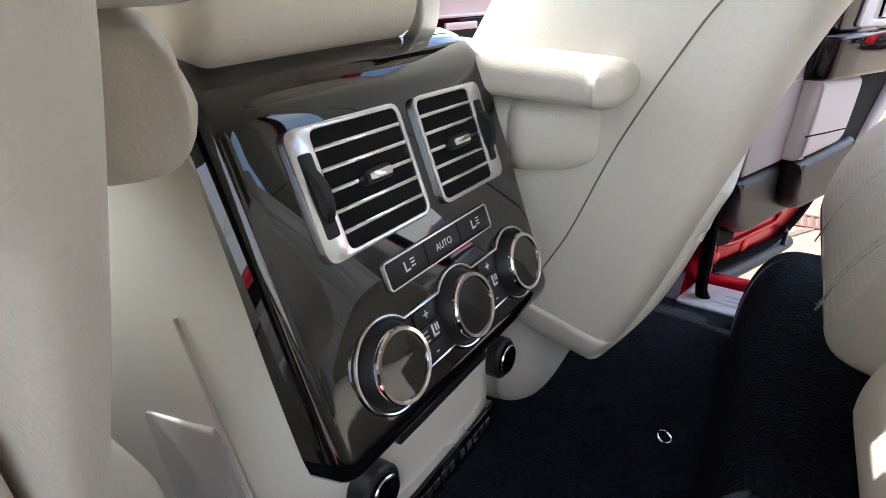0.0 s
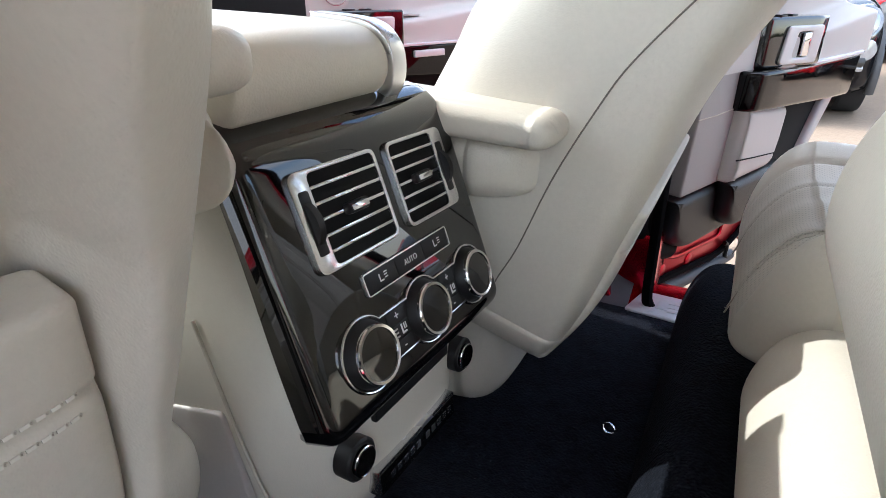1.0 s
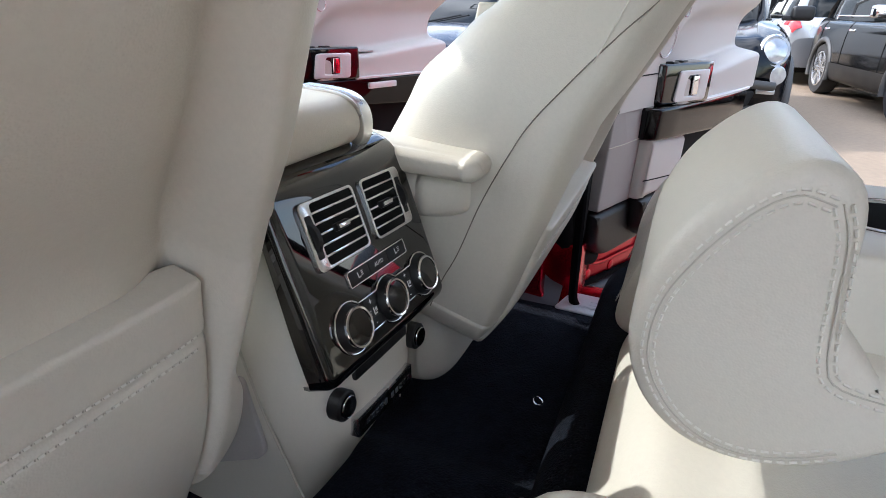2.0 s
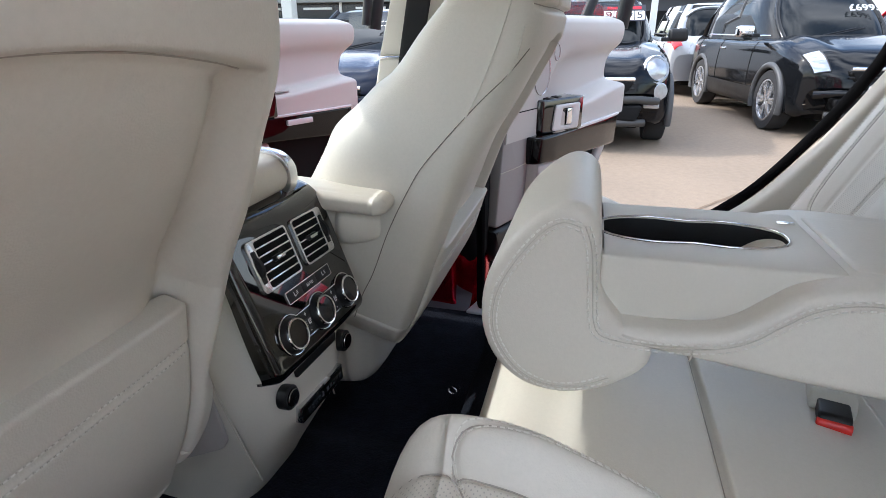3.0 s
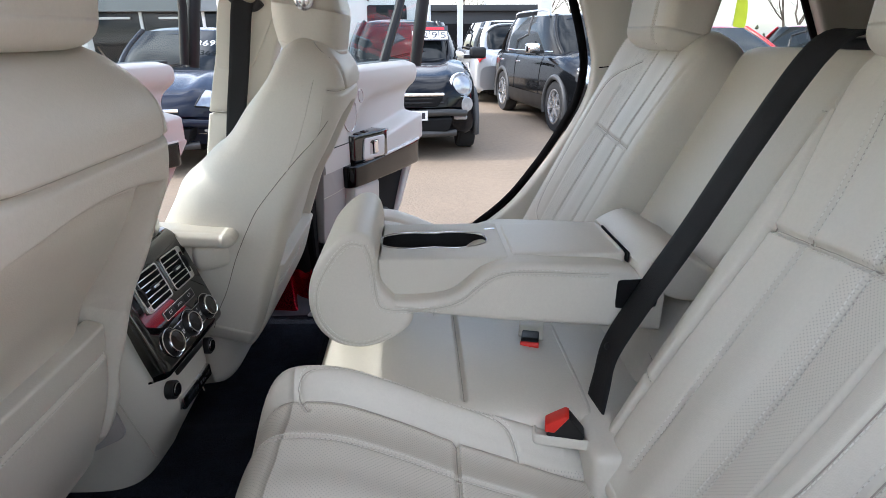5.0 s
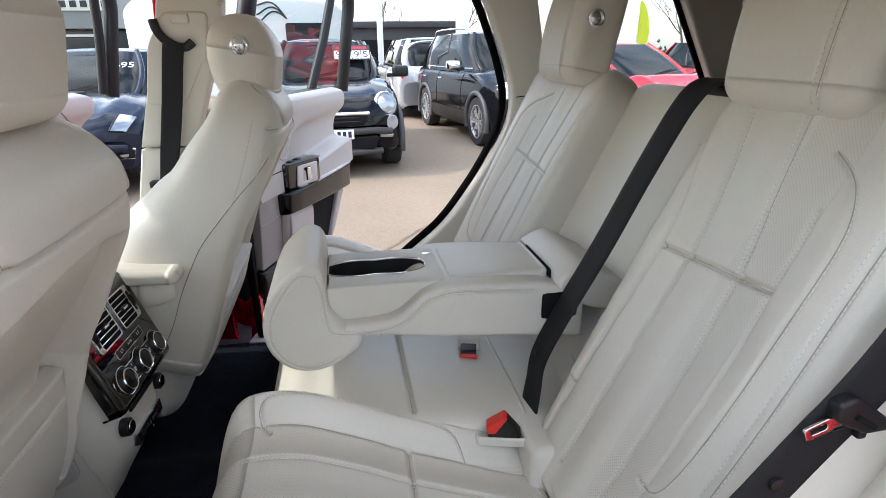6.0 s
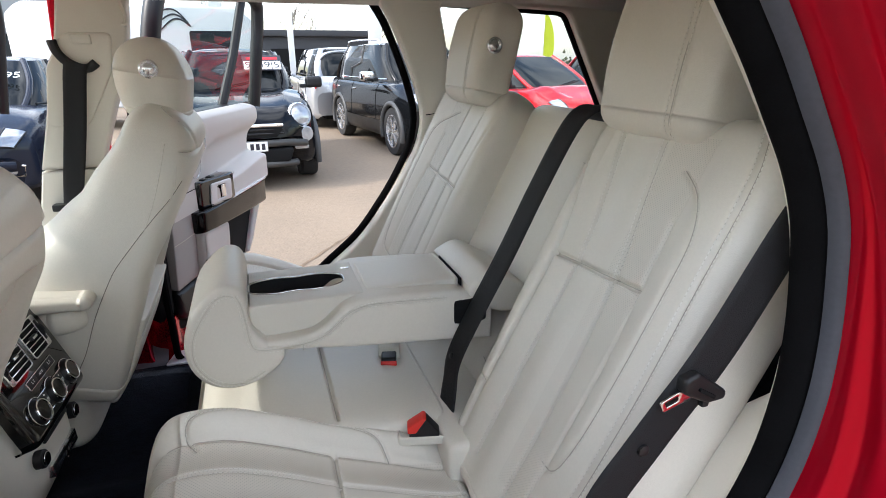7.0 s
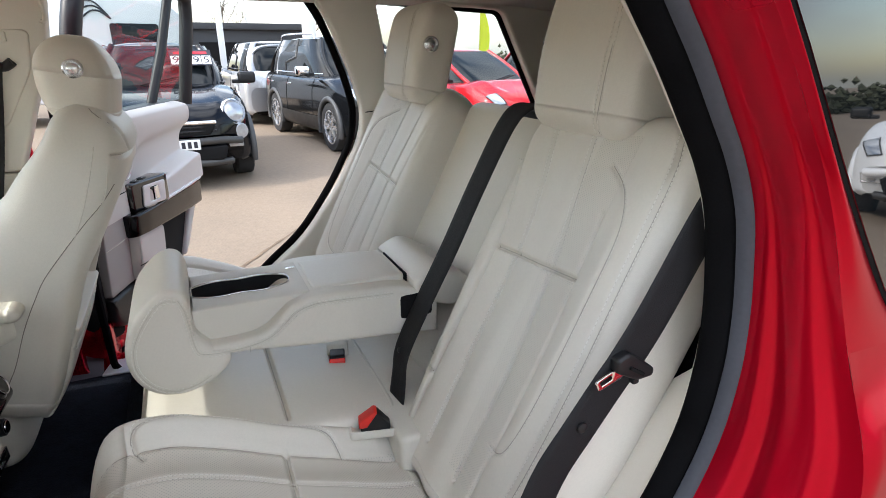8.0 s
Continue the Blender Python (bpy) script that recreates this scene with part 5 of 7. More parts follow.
def text(words, size, at, d, parent):
    cu = bpy.data.curves.new("lettering", "FONT")
    cu.body, cu.size, cu.align_x, cu.align_y = words, size, "CENTER", "BOTTOM_BASELINE"
    cu.extrude = 0.00015
    tmp = bpy.data.objects.new("lettering", cu)
    scene.collection.objects.link(tmp)
    bpy.context.view_layer.update()
    me = bpy.data.meshes.new_from_object(tmp.evaluated_get(bpy.context.evaluated_depsgraph_get()))
    bpy.data.objects.remove(tmp)
    me.materials.clear()
    me.materials.append(PRINT)
    ob = under(new("lettering", me), parent)
    ob.matrix_basis = PM @ Matrix.Translation((at[0], at[1], d))
    return ob


console()
lid = thing("console_armrest", pose(0, 1.0, 1.0), "cream leather front armrest lid with a chrome end strip", "armrest")
lid_side = [tuple(p) for p in spline([(0.80, 1.002), (0.785, 1.008), (0.776, 1.024), (0.779, 1.042), (0.793, 1.056), (0.815, 1.062), (0.87, 1.066), (0.97, 1.07)], 0.006)] + [(1.19, 1.075), (1.19, 0.99), (0.82, 0.99)]
slab("pad", lid_side, -0.088, 0.088, LEATHER, lid, "padded cream leather lid", r=0.008, seg=4)
strip_out = spline([(0.788, 0.995), (0.777, 1.006), (0.7725, 1.024), (0.776, 1.044), (0.791, 1.0595), (0.815, 1.066), (0.86, 1.0695)], 0.005)
strip_in = spline([(0.86, 1.062), (0.815, 1.058), (0.796, 1.052), (0.784, 1.04), (0.781, 1.024), (0.786, 1.011), (0.796, 1.002)], 0.005)
slab("end_strip", [tuple(p) for p in strip_out] + [tuple(p) for p in strip_in], 0.086, 0.108, SATIN, lid, "satin chrome end strip", r=0.0015)

# ---- the open doors on the right-hand side ----
def soft_step(x, width):
    return 1 / (1 + np.exp(-np.clip(x / width, -40, 40)))


def door(hinge, angle, front, label, side=1, size=1.0):
    """An open door seen from inside: s along it from the hinge, d towards the seats (minus), t up."""
    ob = thing("car_door", pose(*hinge, 0.5), label, "car door", "open doors")
    a = radians(angle)
    m = axes((*hinge, (1 - size) * 1.42), (side * math.cos(a), math.sin(a), 0), (-side * math.sin(a), math.cos(a), 0), (0, 0, 1)) @ Matrix.Scale(size, 4)

    def put(o):
        o.matrix_basis = m
        return o
    shell = rounded([(-0.16, 0.505), (0.235, 0.468), (0.36, 0.50), (0.50, 0.60), (0.60, 0.80), (0.64, 1.0), (0.72, 1.235), (-0.08, 1.235), (-0.16, 0.95)], [0.03, 0.04, 0.06, 0.08, 0.1, 0.08, 0.02, 0.02, 0.03])
    outer = put(slab("outer_panel", shell, 0.0, 0.10, RED, ob, "red painted door shell", axis="y", r=0.012))
    put(tube("edge_seal", [(c * 0.985, -0.004, t * 0.99 + 0.01) for c, t in shell], 0.009, RUBBER, outer, "black rubber edge seal", closed=True, sides=8))
    put(tube("lower_seal", [(-0.12, 0.004, 0.478), (0.0, -0.002, 0.462), (0.2, -0.002, 0.446), (0.325, 0.0, 0.442)], 0.017, GREY_RUBBER, outer, "grey rubber seal along the lower edge", sides=10, step=0.02))
    put(tube("inner_pressing", [(-0.10, 0.0, 0.585), (-0.02, -0.001, 0.545), (0.10, -0.001, 0.535), (0.21, 0.0, 0.53), (0.23, 0.0, 0.56)], 0.007, RED, outer, "pressed bead in the red inner door", sides=8, step=0.01))
    for q in (-0.06, 0.07):
        put(lathe("plug", [(0.016, -0.004), (0.016, 0.002), (0.012, 0.004), (0, 0.004)], RED, outer, "", axes((q, -0.0, 0.515 - 0.1 * q), (1, 0, 0), (0, 0, 1), (0, -1, 0)), n=18))
    put(tube("latch_hook", [(0.255, -0.01, 0.50), (0.268, -0.012, 0.49), (0.268, -0.012, 0.462), (0.28, -0.012, 0.452)], 0.006, BLACK, outer, "black hook at the door's corner", sides=8, step=0.006))
    put(slab("kick_panel", rounded([(-0.158, 0.64), (-0.09, 0.60), (0.08, 0.60), (0.36, 0.60), (0.42, 0.70), (0.30, 0.737), (-0.158, 0.727)], [0.05, 0.05, 0.02, 0.08, 0.05, 0.02, 0.006]), -0.058, -0.002, BLACK, ob, "black lower kick panel", axis="y", r=0.02, seg=4))
    put(slab("pocket_base", rounded([(0.012, 0.655), (0.06, 0.622), (0.24, 0.615), (0.30, 0.65), (0.30, 0.735), (0.008, 0.735)], [0.03, 0.04, 0.05, 0.04, 0.01, 0.006]), -0.092, -0.04, BLACK, ob, "black foot of the door pocket", axis="y", r=0.02, seg=4))
    # this end of the card is coloured darker for the shade on it
    put(slab("front_card", rounded([(-0.155, 0.733), (0.02, 0.733), (0.125, 1.036), (-0.118, 1.036)], [0.012, 0.004, 0.004, 0.008]), -0.056, 0.035, TRIM_SHADED, ob, "pale front end of the door card, greyed for shade", axis="y", r=0.005))
    put(tube("card_crease", [(-0.137, -0.0563, 0.885), (-0.06, -0.0568, 0.885), (0.045, -0.0568, 0.89)], 0.0012, SEAM, ob, sides=6))
    put(box("hinge_cover", (-0.12, 0.0, 0.50), (-0.035, 0.09, 1.0), MATT_BLACK, ob, "black cover over the hinges", r=0.02))
    put(tube("hinge_gaiter", [(-0.175, 0.03, 0.98), (-0.185, 0.02, 0.82), (-0.19, 0.01, 0.70), (-0.15, 0.0, 0.615), (-0.08, -0.005, 0.595)], 0.032, MATT_BLACK, ob, "black rubber gaiter beside the door card", sides=12, step=0.02))
    put(slab("lower_card", rounded([(0.0, 0.737), (0.212, 0.737), (0.232, 0.80), (0.238, 0.872), (0.02, 0.888)], [0.006, 0.03, 0.03, 0.02, 0.005]), -0.088, -0.002, TRIM_LIGHT, ob, "pale lower door card", axis="y", r=0.016, seg=4))
    put(tube("card_joint", [(0.004, -0.0862, 0.787), (0.02, -0.0885, 0.786), (0.1, -0.0885, 0.778), (0.21, -0.0875, 0.768)], 0.0016, MATT_BLACK, ob, sides=6))
    put(slab("bottle_pocket", rounded([(0.235, 0.60), (0.42, 0.60), (0.60, 0.87), (0.235, 0.885)], 0.02), -0.045, -0.002, MATT_BLACK, ob, "black door pocket", axis="y", r=0.008))
    put(slab("edge_strip", rounded([(0.44, 0.66), (0.50, 0.68), (0.742, 0.945), (0.72, 0.965), (0.655, 0.952), (0.575, 0.85)], [0.02, 0.03, 0.02, 0.01, 0.01, 0.02]), -0.062, -0.002, TRIM_LIGHT, ob, "pale edge strip", axis="y", r=0.012, seg=4))
    end = knots([(0.95, 0.69), (0.975, 0.705), (1.05, 0.705), (1.075, 0.69), (1.10, 0.68), (1.14, 0.69), (1.2, 0.742), (1.245, 0.745), (1.27, 0.73), (1.287, 0.69)])
    scoop = knots([(0.0, 1.02), (0.11, 1.06), (0.15, 1.11), (0.22, 1.153), (0.42, 1.175), (0.8, 1.185)])
    ledge = knots([(0.0, 1.035), (0.25, 1.036), (0.366, 1.043), (0.626, 1.068), (0.8, 1.072)])

    def card(u, v):
        t = 0.962 + 0.325 * v
        s = -0.118 + (end(t) + 0.118) * u
        into = soft_step(s - 0.11, 0.012)
        d = -0.06 + 0.034 * soft_step(scoop(s) - t, 0.010) * into
        d = d - 0.074 * soft_step(ledge(s) - t, 0.0035) * into - 0.004 * np.exp(-(((t - 1.24) / 0.03) ** 2))
        far = end(t) - s
        d = d + 0.055 * np.clip(1 - far / 0.028, 0, 1) ** 2.2
        d = d + 0.035 * np.clip(1 - (1.287 - t) / 0.022, 0, 1) ** 2
        return s, d, t
    put(sheet("upper_card", card, 190, 110, TRIM_LIGHT, ob, "pale leather upper door card with a ledge", thick=0.02))
    put(tube("card_joint", [(s, -0.0605, 1.0385) for s in (-0.115, 0.0, 0.12)], 0.0016, MATT_BLACK, ob, sides=6))
    put(box("window_seal", (-0.05, -0.022, 1.276), (0.74, 0.05, 1.288), BLACK, ob, "black window weatherstrip", r=0.004))
    # flush speaker and tweeter
    for s, t, r, k in ((0.072, 1.135, 0.05, 1.25), (0.163, 1.186, 0.0185, 1.25)):
        c = m @ axes((s, -0.0605, t), (1, 0, 0), (0, 0, k), (0, -1, 0))
        sp = lathe("speaker", [(r, -0.01), (r, 0.0008), (r * 0.93, 0.0016), (r * 0.9, 0.0004), (0, 0.001)], TRIM_GREY, ob, "flush round speaker grille", c)
        tube("speaker_ring", [c @ Vector((r * math.cos(q), r * math.sin(q), 0.0008)) for q in np.linspace(0, 2 * np.pi, 32, endpoint=False)], 0.0014, SATIN, sp, closed=True, sides=6)
    # gloss housing with the bezel on its slanted face
    plan = rounded([(0.05, -0.045), (0.058, -0.074), (0.10, -0.085), (0.225, -0.114), (0.262, -0.114), (0.262, -0.045)], [0.004, 0.018, 0.02, 0.014, 0.006, 0.004])
    hous = put(slab("handle_housing", plan, 0.962, 1.06, PIANO, ob, "gloss black handle housing", axis="z", r=0.006))
    face_m = m @ axes((0.101, -0.0855, 0.0), Vector((0.125, -0.029, 0)).normalized(), (0, 0, 1), Vector((-0.029, -0.125, 0)).normalized())
    bez = slab("handle_bezel", rounded([(0.0, 0.968), (0.124, 0.968), (0.13, 1.043), (0.012, 1.043)], 0.010), -0.001, 0.006, SILVER_PAINT, hous, "silver handle bezel", axis="z", r=0.003, holes=(rounded([(0.036, 0.981), (0.088, 0.981), (0.092, 1.031), (0.044, 1.031)], 0.010),))
    bez.matrix_basis = face_m
    lev = box("release_lever", (0.066, 0.983, 0.001), (0.088, 1.029, 0.0072), CHROME, hous, "silver release lever", r=0.0025)
    lev.matrix_basis = face_m
    for k in (0.09, 0.145):
        put(box("switch", (k, -0.080, 1.059), (k + 0.03, -0.058, 1.0635), BLACK, hous, "black window switch", r=0.002))
        put(box("switch_mark", (k + 0.01, -0.073, 1.0634), (k + 0.02, -0.071, 1.0639), PRINT, hous, r=0))
    strip_plan = [(0.005, -0.045), (0.008, -0.08), (0.026, -0.098), (0.10, -0.106), (0.3, -0.108), (0.5, -0.107), (0.63, -0.102), (0.66, -0.085), (0.66, -0.045)]

    def rake(co):
        return Vector((co.x, co.y + 0.10 * (0.963 - co.z) ** 1.2 if co.z < 0.963 else co.y, co.z - 0.035 * max(0, co.x - 0.05) / 0.4 * max(0.0, (0.963 - co.z) / 0.08) * 0.6))
    put(slab("veneer_strip", rounded(strip_plan, [0.004, 0.012, 0.012, 0.02, 0.02, 0.02, 0.012, 0.012, 0.004]), 0.884, 0.962, VENEER, ob, "dark gloss veneer strip", axis="z", r=0.008, seg=4, move=rake))
    put(slab("veneer_trim", rounded([(0.25, -0.05), (0.25, -0.112), (0.5, -0.111), (0.63, -0.106), (0.665, -0.088), (0.665, -0.05)], 0.006), 0.958, 0.966, SILVER_PAINT, ob, "thin silver strip over the veneer", axis="z", r=0.002))
    if front:
        put(slab("veneer_trim", rounded([(0.30, 0.925), (0.42, 0.925), (0.42, 0.945), (0.30, 0.945)], 0.004), -0.116, -0.10, SILVER_PAINT, ob, "silver door pull", axis="y", r=0.003))
    put(box("grab_recess", (0.285, -0.085, 1.040), (0.345, -0.045, 1.0455), TRIM_GREY, ob, "grab recess in the ledge", r=0.002))
    # window
    frame = put(tube("window_frame", [(-0.02, 0.03, 1.26), (0.1, -0.02, 1.70), (0.5, -0.025, 1.755), (0.92, -0.025, 1.735), (0.985, -0.018, 1.655), (0.965, 0.005, 1.45), (0.945, 0.03, 1.25)], 0.03, BLACK, ob, "black window frame", step=0.03))
    put(tube("window_bar", [(0.553, 0.028, 1.262), (0.68, 0.0, 1.48), (0.80, -0.025, 1.735)] if not front else [(0.89, 0.025, 1.265), (0.91, 0.005, 1.5), (0.90, -0.02, 1.73)], 0.019, BLACK, frame, "black window divider"))
    bm = bmesh.new()
    bm.faces.new([bm.verts.new(p) for p in ((0.0, 0.026, 1.25), (0.945, 0.026, 1.25), (0.97, -0.001, 1.5), (0.92, -0.026, 1.735), (0.1, -0.024, 1.72))])
    glass_pane = put(part("window_pane", bm, DOOR_GLASS, frame, "green tinted side window", smooth=False))
    glass_pane.visible_shadow = False
    return ob


door((1.066, 0.578), -20.8, False, "open rear car door with pale leather trim and gloss black handle", size=1.075)
door((-0.918, 0.60), -4.0, False, "open near-side rear car door with pale trim", -1)
door((1.045, 1.70), -20.8, True, "open front car door with pale leather trim and dark veneer", size=1.075)

# ---- the floor ----
def floor_shape(u, v):
    x, y = -0.66 + 1.44 * u, -0.2 + 2.0 * v
    return x, y, 0.455 + 0.06 * np.exp(-((x / 0.16) ** 4)) + 0 * y


tagged(sheet("floor", floor_shape, 60, 40, CARPET, thick=0.02), "navy black car floor carpet", "floor", kind="structure")


def base_front(u, v):
    x = -0.66 + 1.40 * u
    ang = v * np.pi / 2
    return x, 0.508 - 0.075 * (1 - np.cos(ang)) + 0 * u - 0.35 * np.clip(v - 0.72, 0, 1), 0.45 + 0.14 * np.sin(np.minimum(ang / 0.72, np.pi / 2))


tagged(sheet("seat_plinth", base_front, 30, 30, CARPET, thick=0.03), "black carpeted plinth under the rear seats", "seat plinth", kind="structure")
for at in ((0.387, 0.589), (0.695, 0.507)):
    ring = thing("floor_eyelet", pose(*at, 0.455), "small metal mat fixing on the carpet", "eyelet", "floor eyelets")
    tube("loop", [(at[0] + 0.011 * math.cos(a), at[1] + 0.009 * math.sin(a), 0.457 + 0.003 * math.sin(a)) for a in np.linspace(0, 2 * np.pi, 20, endpoint=False)], 0.0015, CHROME, ring, "metal ring", closed=True, sides=6)

# ---- belts and buckles ----
def at_back(s, t, d):
    """A point by the left backrest: s towards the middle, t up the backrest, d in front of it."""
    return Vector((-0.475 + s, -0.064 - 0.45 * t + 0.893 * d, 0.77 + 0.893 * t + 0.45 * d))


belt = thing("seat_belt", pose(-0.18, -0.2, 0.8), "black webbing belt of the middle rear seat", "seat belt", "belts")
ribbon("webbing", [at_back(0.268, 0.70, -0.02), at_back(0.28, 0.68, 0.01), at_back(0.295, 0.635, 0.02), at_back(0.302, 0.5, 0.02), at_back(0.3, 0.35, 0.02), at_back(0.306, 0.2, 0.02), at_back(0.31, 0.1, 0.015), at_back(0.30, 0.04, 0.0), at_back(0.275, -0.02, -0.01)], (1, 0.1, 0.05), 0.062, 0.0035, BELT, belt, "black webbing")
lathe("belt_stud", [(0.0065, 0), (0.006, 0.003), (0, 0.004)], BLACK, belt, "", axes(at_back(0.312, 0.1, 0.021), (1, 0, 0), (0, -0.45, 0.893), (0, 0.893, 0.45)), n=16)
box("belt_exit", (-0.275, -0.44, 1.362), (-0.16, -0.37, 1.378), BLACK, belt, "black belt outlet", r=0.005)

belt = thing("seat_belt", pose(-0.72, -0.2, 0.8), "black webbing belt of the outer seat with a chrome tongue", "seat belt", "belts")
side_line = [(-0.718, -0.42, 1.44), (-0.716, -0.36, 1.36), (-0.714, -0.312, 1.288), (-0.711, -0.25, 1.172), (-0.708, -0.215, 1.112), (-0.704, -0.19, 1.072), (-0.700, -0.15, 1.01), (-0.699, -0.11, 0.952), (-0.70, -0.08, 0.88), (-0.70, -0.06, 0.78)]
ribbon("webbing", side_line, (0.12, 0.85, 0.5), 0.056, 0.0035, BELT, belt, "black webbing")
lathe("belt_stud", [(0.008, 0), (0.0075, 0.003), (0.004, 0.0045), (0, 0.0045)], BLACK, belt, "", axes((-0.703, -0.153, 1.018), (0, 1, 0), (0, 0, 1), (-1, 0, 0)).copy() @ pose(0, 0, 0), n=20)
tm = axes((-0.712, -0.218, 1.10), (0, 1, 0), (0, 0, 1), (1, 0, 0))
holder = slab("tongue_holder", rounded([(0.031, 0.019), (0.012, 0.027), (-0.02, 0.004), (-0.036, -0.008), (-0.033, -0.019), (-0.008, -0.02), (0.010, -0.011), (0.03, 0.0)], 0.006), -0.009, 0.011, BLACK, belt, "black plastic tongue holder", axis="z", r=0.005)
holder.matrix_basis = tm
guide_bar = box("belt_slot", (-0.016, -0.0035, -0.0125), (0.012, 0.0015, -0.0085), MATT_BLACK, holder, "dark slot for the webbing", r=0.001, turn=pose(0, 0, 0, 0, 0, 32))
guide_bar.matrix_basis = tm
latch = box("latch", (-0.012, -0.026, -0.006), (-0.002, -0.017, 0.006), BLACK, holder, r=0.002)
latch.matrix_basis = tm
tongue = slab("tongue", rounded([(0.006, -0.002), (0.031, 0.001), (0.058, -0.010), (0.052, -0.024), (0.026, -0.016), (0.008, -0.012)], 0.004), -0.0015, 0.0015, CHROME, holder, "chrome belt tongue", axis="z", r=0.0006, holes=(rounded([(0.033, -0.0045), (0.051, -0.0105), (0.048, -0.0175), (0.031, -0.0115)], 0.002),))
tongue.matrix_basis = tm

belt = thing("seat_belt", pose(0.64, 0.7, 1.0), "black webbing belt hanging on the middle pillar", "seat belt", "belts")
ribbon("webbing", [pillar_in(Vector((0.712, 0.69, 1.47))), pillar_in(Vector((0.705, 0.70, 1.43))), pillar_in(Vector((0.70, 0.73, 1.3))), pillar_in(Vector((0.70, 0.765, 1.17))), pillar_in(Vector((0.70, 0.80, 1.05))), (0.70, 0.86, 0.85)], [(0, 1, 0.1), (0, 1, 0.1), (0, 0.9, 0.1), (0.2, 0.7, 0), (0.4, 0.6, 0), (0.5, 0.6, 0)], 0.055, 0.004, BELT, belt, "black webbing")
box("tongue_stop", (0.685, 0.80, 1.055), (0.72, 0.845, 1.075), BLACK, belt, r=0.005)


def buckle(m, label, shape, red, wide):
    ob = thing("belt_buckle", m, label, "belt buckle", "buckles")
    body = slab("body", rounded(shape, 0.004), 0.001 - wide, wide - 0.001, BLACK, ob, "black buckle body", axis="x", r=0.003)
    body.matrix_basis = m
    b = slab("release_button", rounded(red, 0.0025), -wide, wide, BUCKLE_RED, ob, "red release button", axis="x", r=0.0025)
    b.matrix_basis = m
    return ob


standing = axes((-0.257, 0.0, 0.774), (0.968, -0.25, 0), (0.25, 0.968, 0), (0, 0, 1))
upright_buckle = buckle(standing, "black belt buckle with a red button standing in its well",
                        [(0.03, -0.03), (0.032, 0.0), (0.032, 0.005), (0.002, 0.027), (-0.004, 0.026), (-0.03, -0.006), (-0.028, -0.03)],
                        [(0.034, -0.006), (0.035, 0.007), (0.003, 0.030), (-0.004, 0.027), (0.018, -0.006)], 0.0145)
well = slab("buckle_well", rounded([(-0.026, -0.054), (0.026, -0.054), (0.026, 0.052), (-0.026, 0.052)], 0.012), -0.02, 0.0, LEATHER, upright_buckle, "cream leather edge of the buckle well", axis="z", r=0.004, holes=(rounded([(-0.02, -0.047), (0.02, -0.047), (0.02, 0.045), (-0.02, 0.045)], 0.009),))
well.matrix_basis = standing @ pose(0.01, 0.003, -0.013)
flat = axes((0.002, 0.012, 0.786), (0.25, 0.968, 0), (-0.968, 0.25, 0), (0, 0, 1))
lying_buckle = buckle(flat, "belt buckle with a red button lying under the armrest",
                      [(-0.03, -0.016), (0.013, -0.016), (0.016, 0.004), (0.009, 0.012), (-0.03, 0.012)],
                      [(0.009, -0.014), (0.0175, -0.013), (0.019, 0.001), (0.0155, 0.006), (0.010, 0.006)], 0.019)
sleeve = slab("sleeve", rounded([(-0.075, -0.02), (-0.02, -0.02), (-0.016, 0.006), (-0.03, 0.02), (-0.075, 0.012)], 0.006), -0.026, 0.026, TRIM, lying_buckle, "cream plastic sleeve behind the buckle", axis="x", r=0.004)
sleeve.matrix_basis = flat

# ---- the yard outside ----
TYRE = material("tyre rubber", (0.02, 0.02, 0.021), 0.8, vary=0.2, stain=0.05)
ALLOY = material("silver alloy", (0.55, 0.55, 0.56), 0.25, metal=0.85, vary=0.05)
CAR_GLASS = material("dark car window glass", (0.010, 0.012, 0.013), 0.02, spec=0.25, coat=0.0, vary=0.2)
LAMP = material("headlamp lens", (0.42, 0.44, 0.47), 0.08, metal=0.5, coat=0.6, vary=0.2, stain=0.05)
TAIL = material("red tail lamp", (0.5, 0.01, 0.015), 0.1, coat=1.0, vary=0.1)
PLATE = material("white number plate", (0.8, 0.8, 0.78), 0.4, vary=0.03)
INK = material("dark print", (0.02, 0.02, 0.03), 0.6, vary=0.1)


def lettering(words, size, m, parent, mat):
    cu = bpy.data.curves.new("lettering", "FONT")
    cu.body, cu.size, cu.align_x, cu.align_y = words, size, "CENTER", "CENTER"
    cu.extrude = 0.001
    tmp = bpy.data.objects.new("lettering", cu)
    scene.collection.objects.link(tmp)
    bpy.context.view_layer.update()
    me = bpy.data.meshes.new_from_object(tmp.evaluated_get(bpy.context.evaluated_depsgraph_get()))
    bpy.data.objects.remove(tmp)
    me.materials.clear()
    me.materials.append(mat)
    ob = under(new("lettering", me), parent)
    ob.matrix_basis = m
    return ob


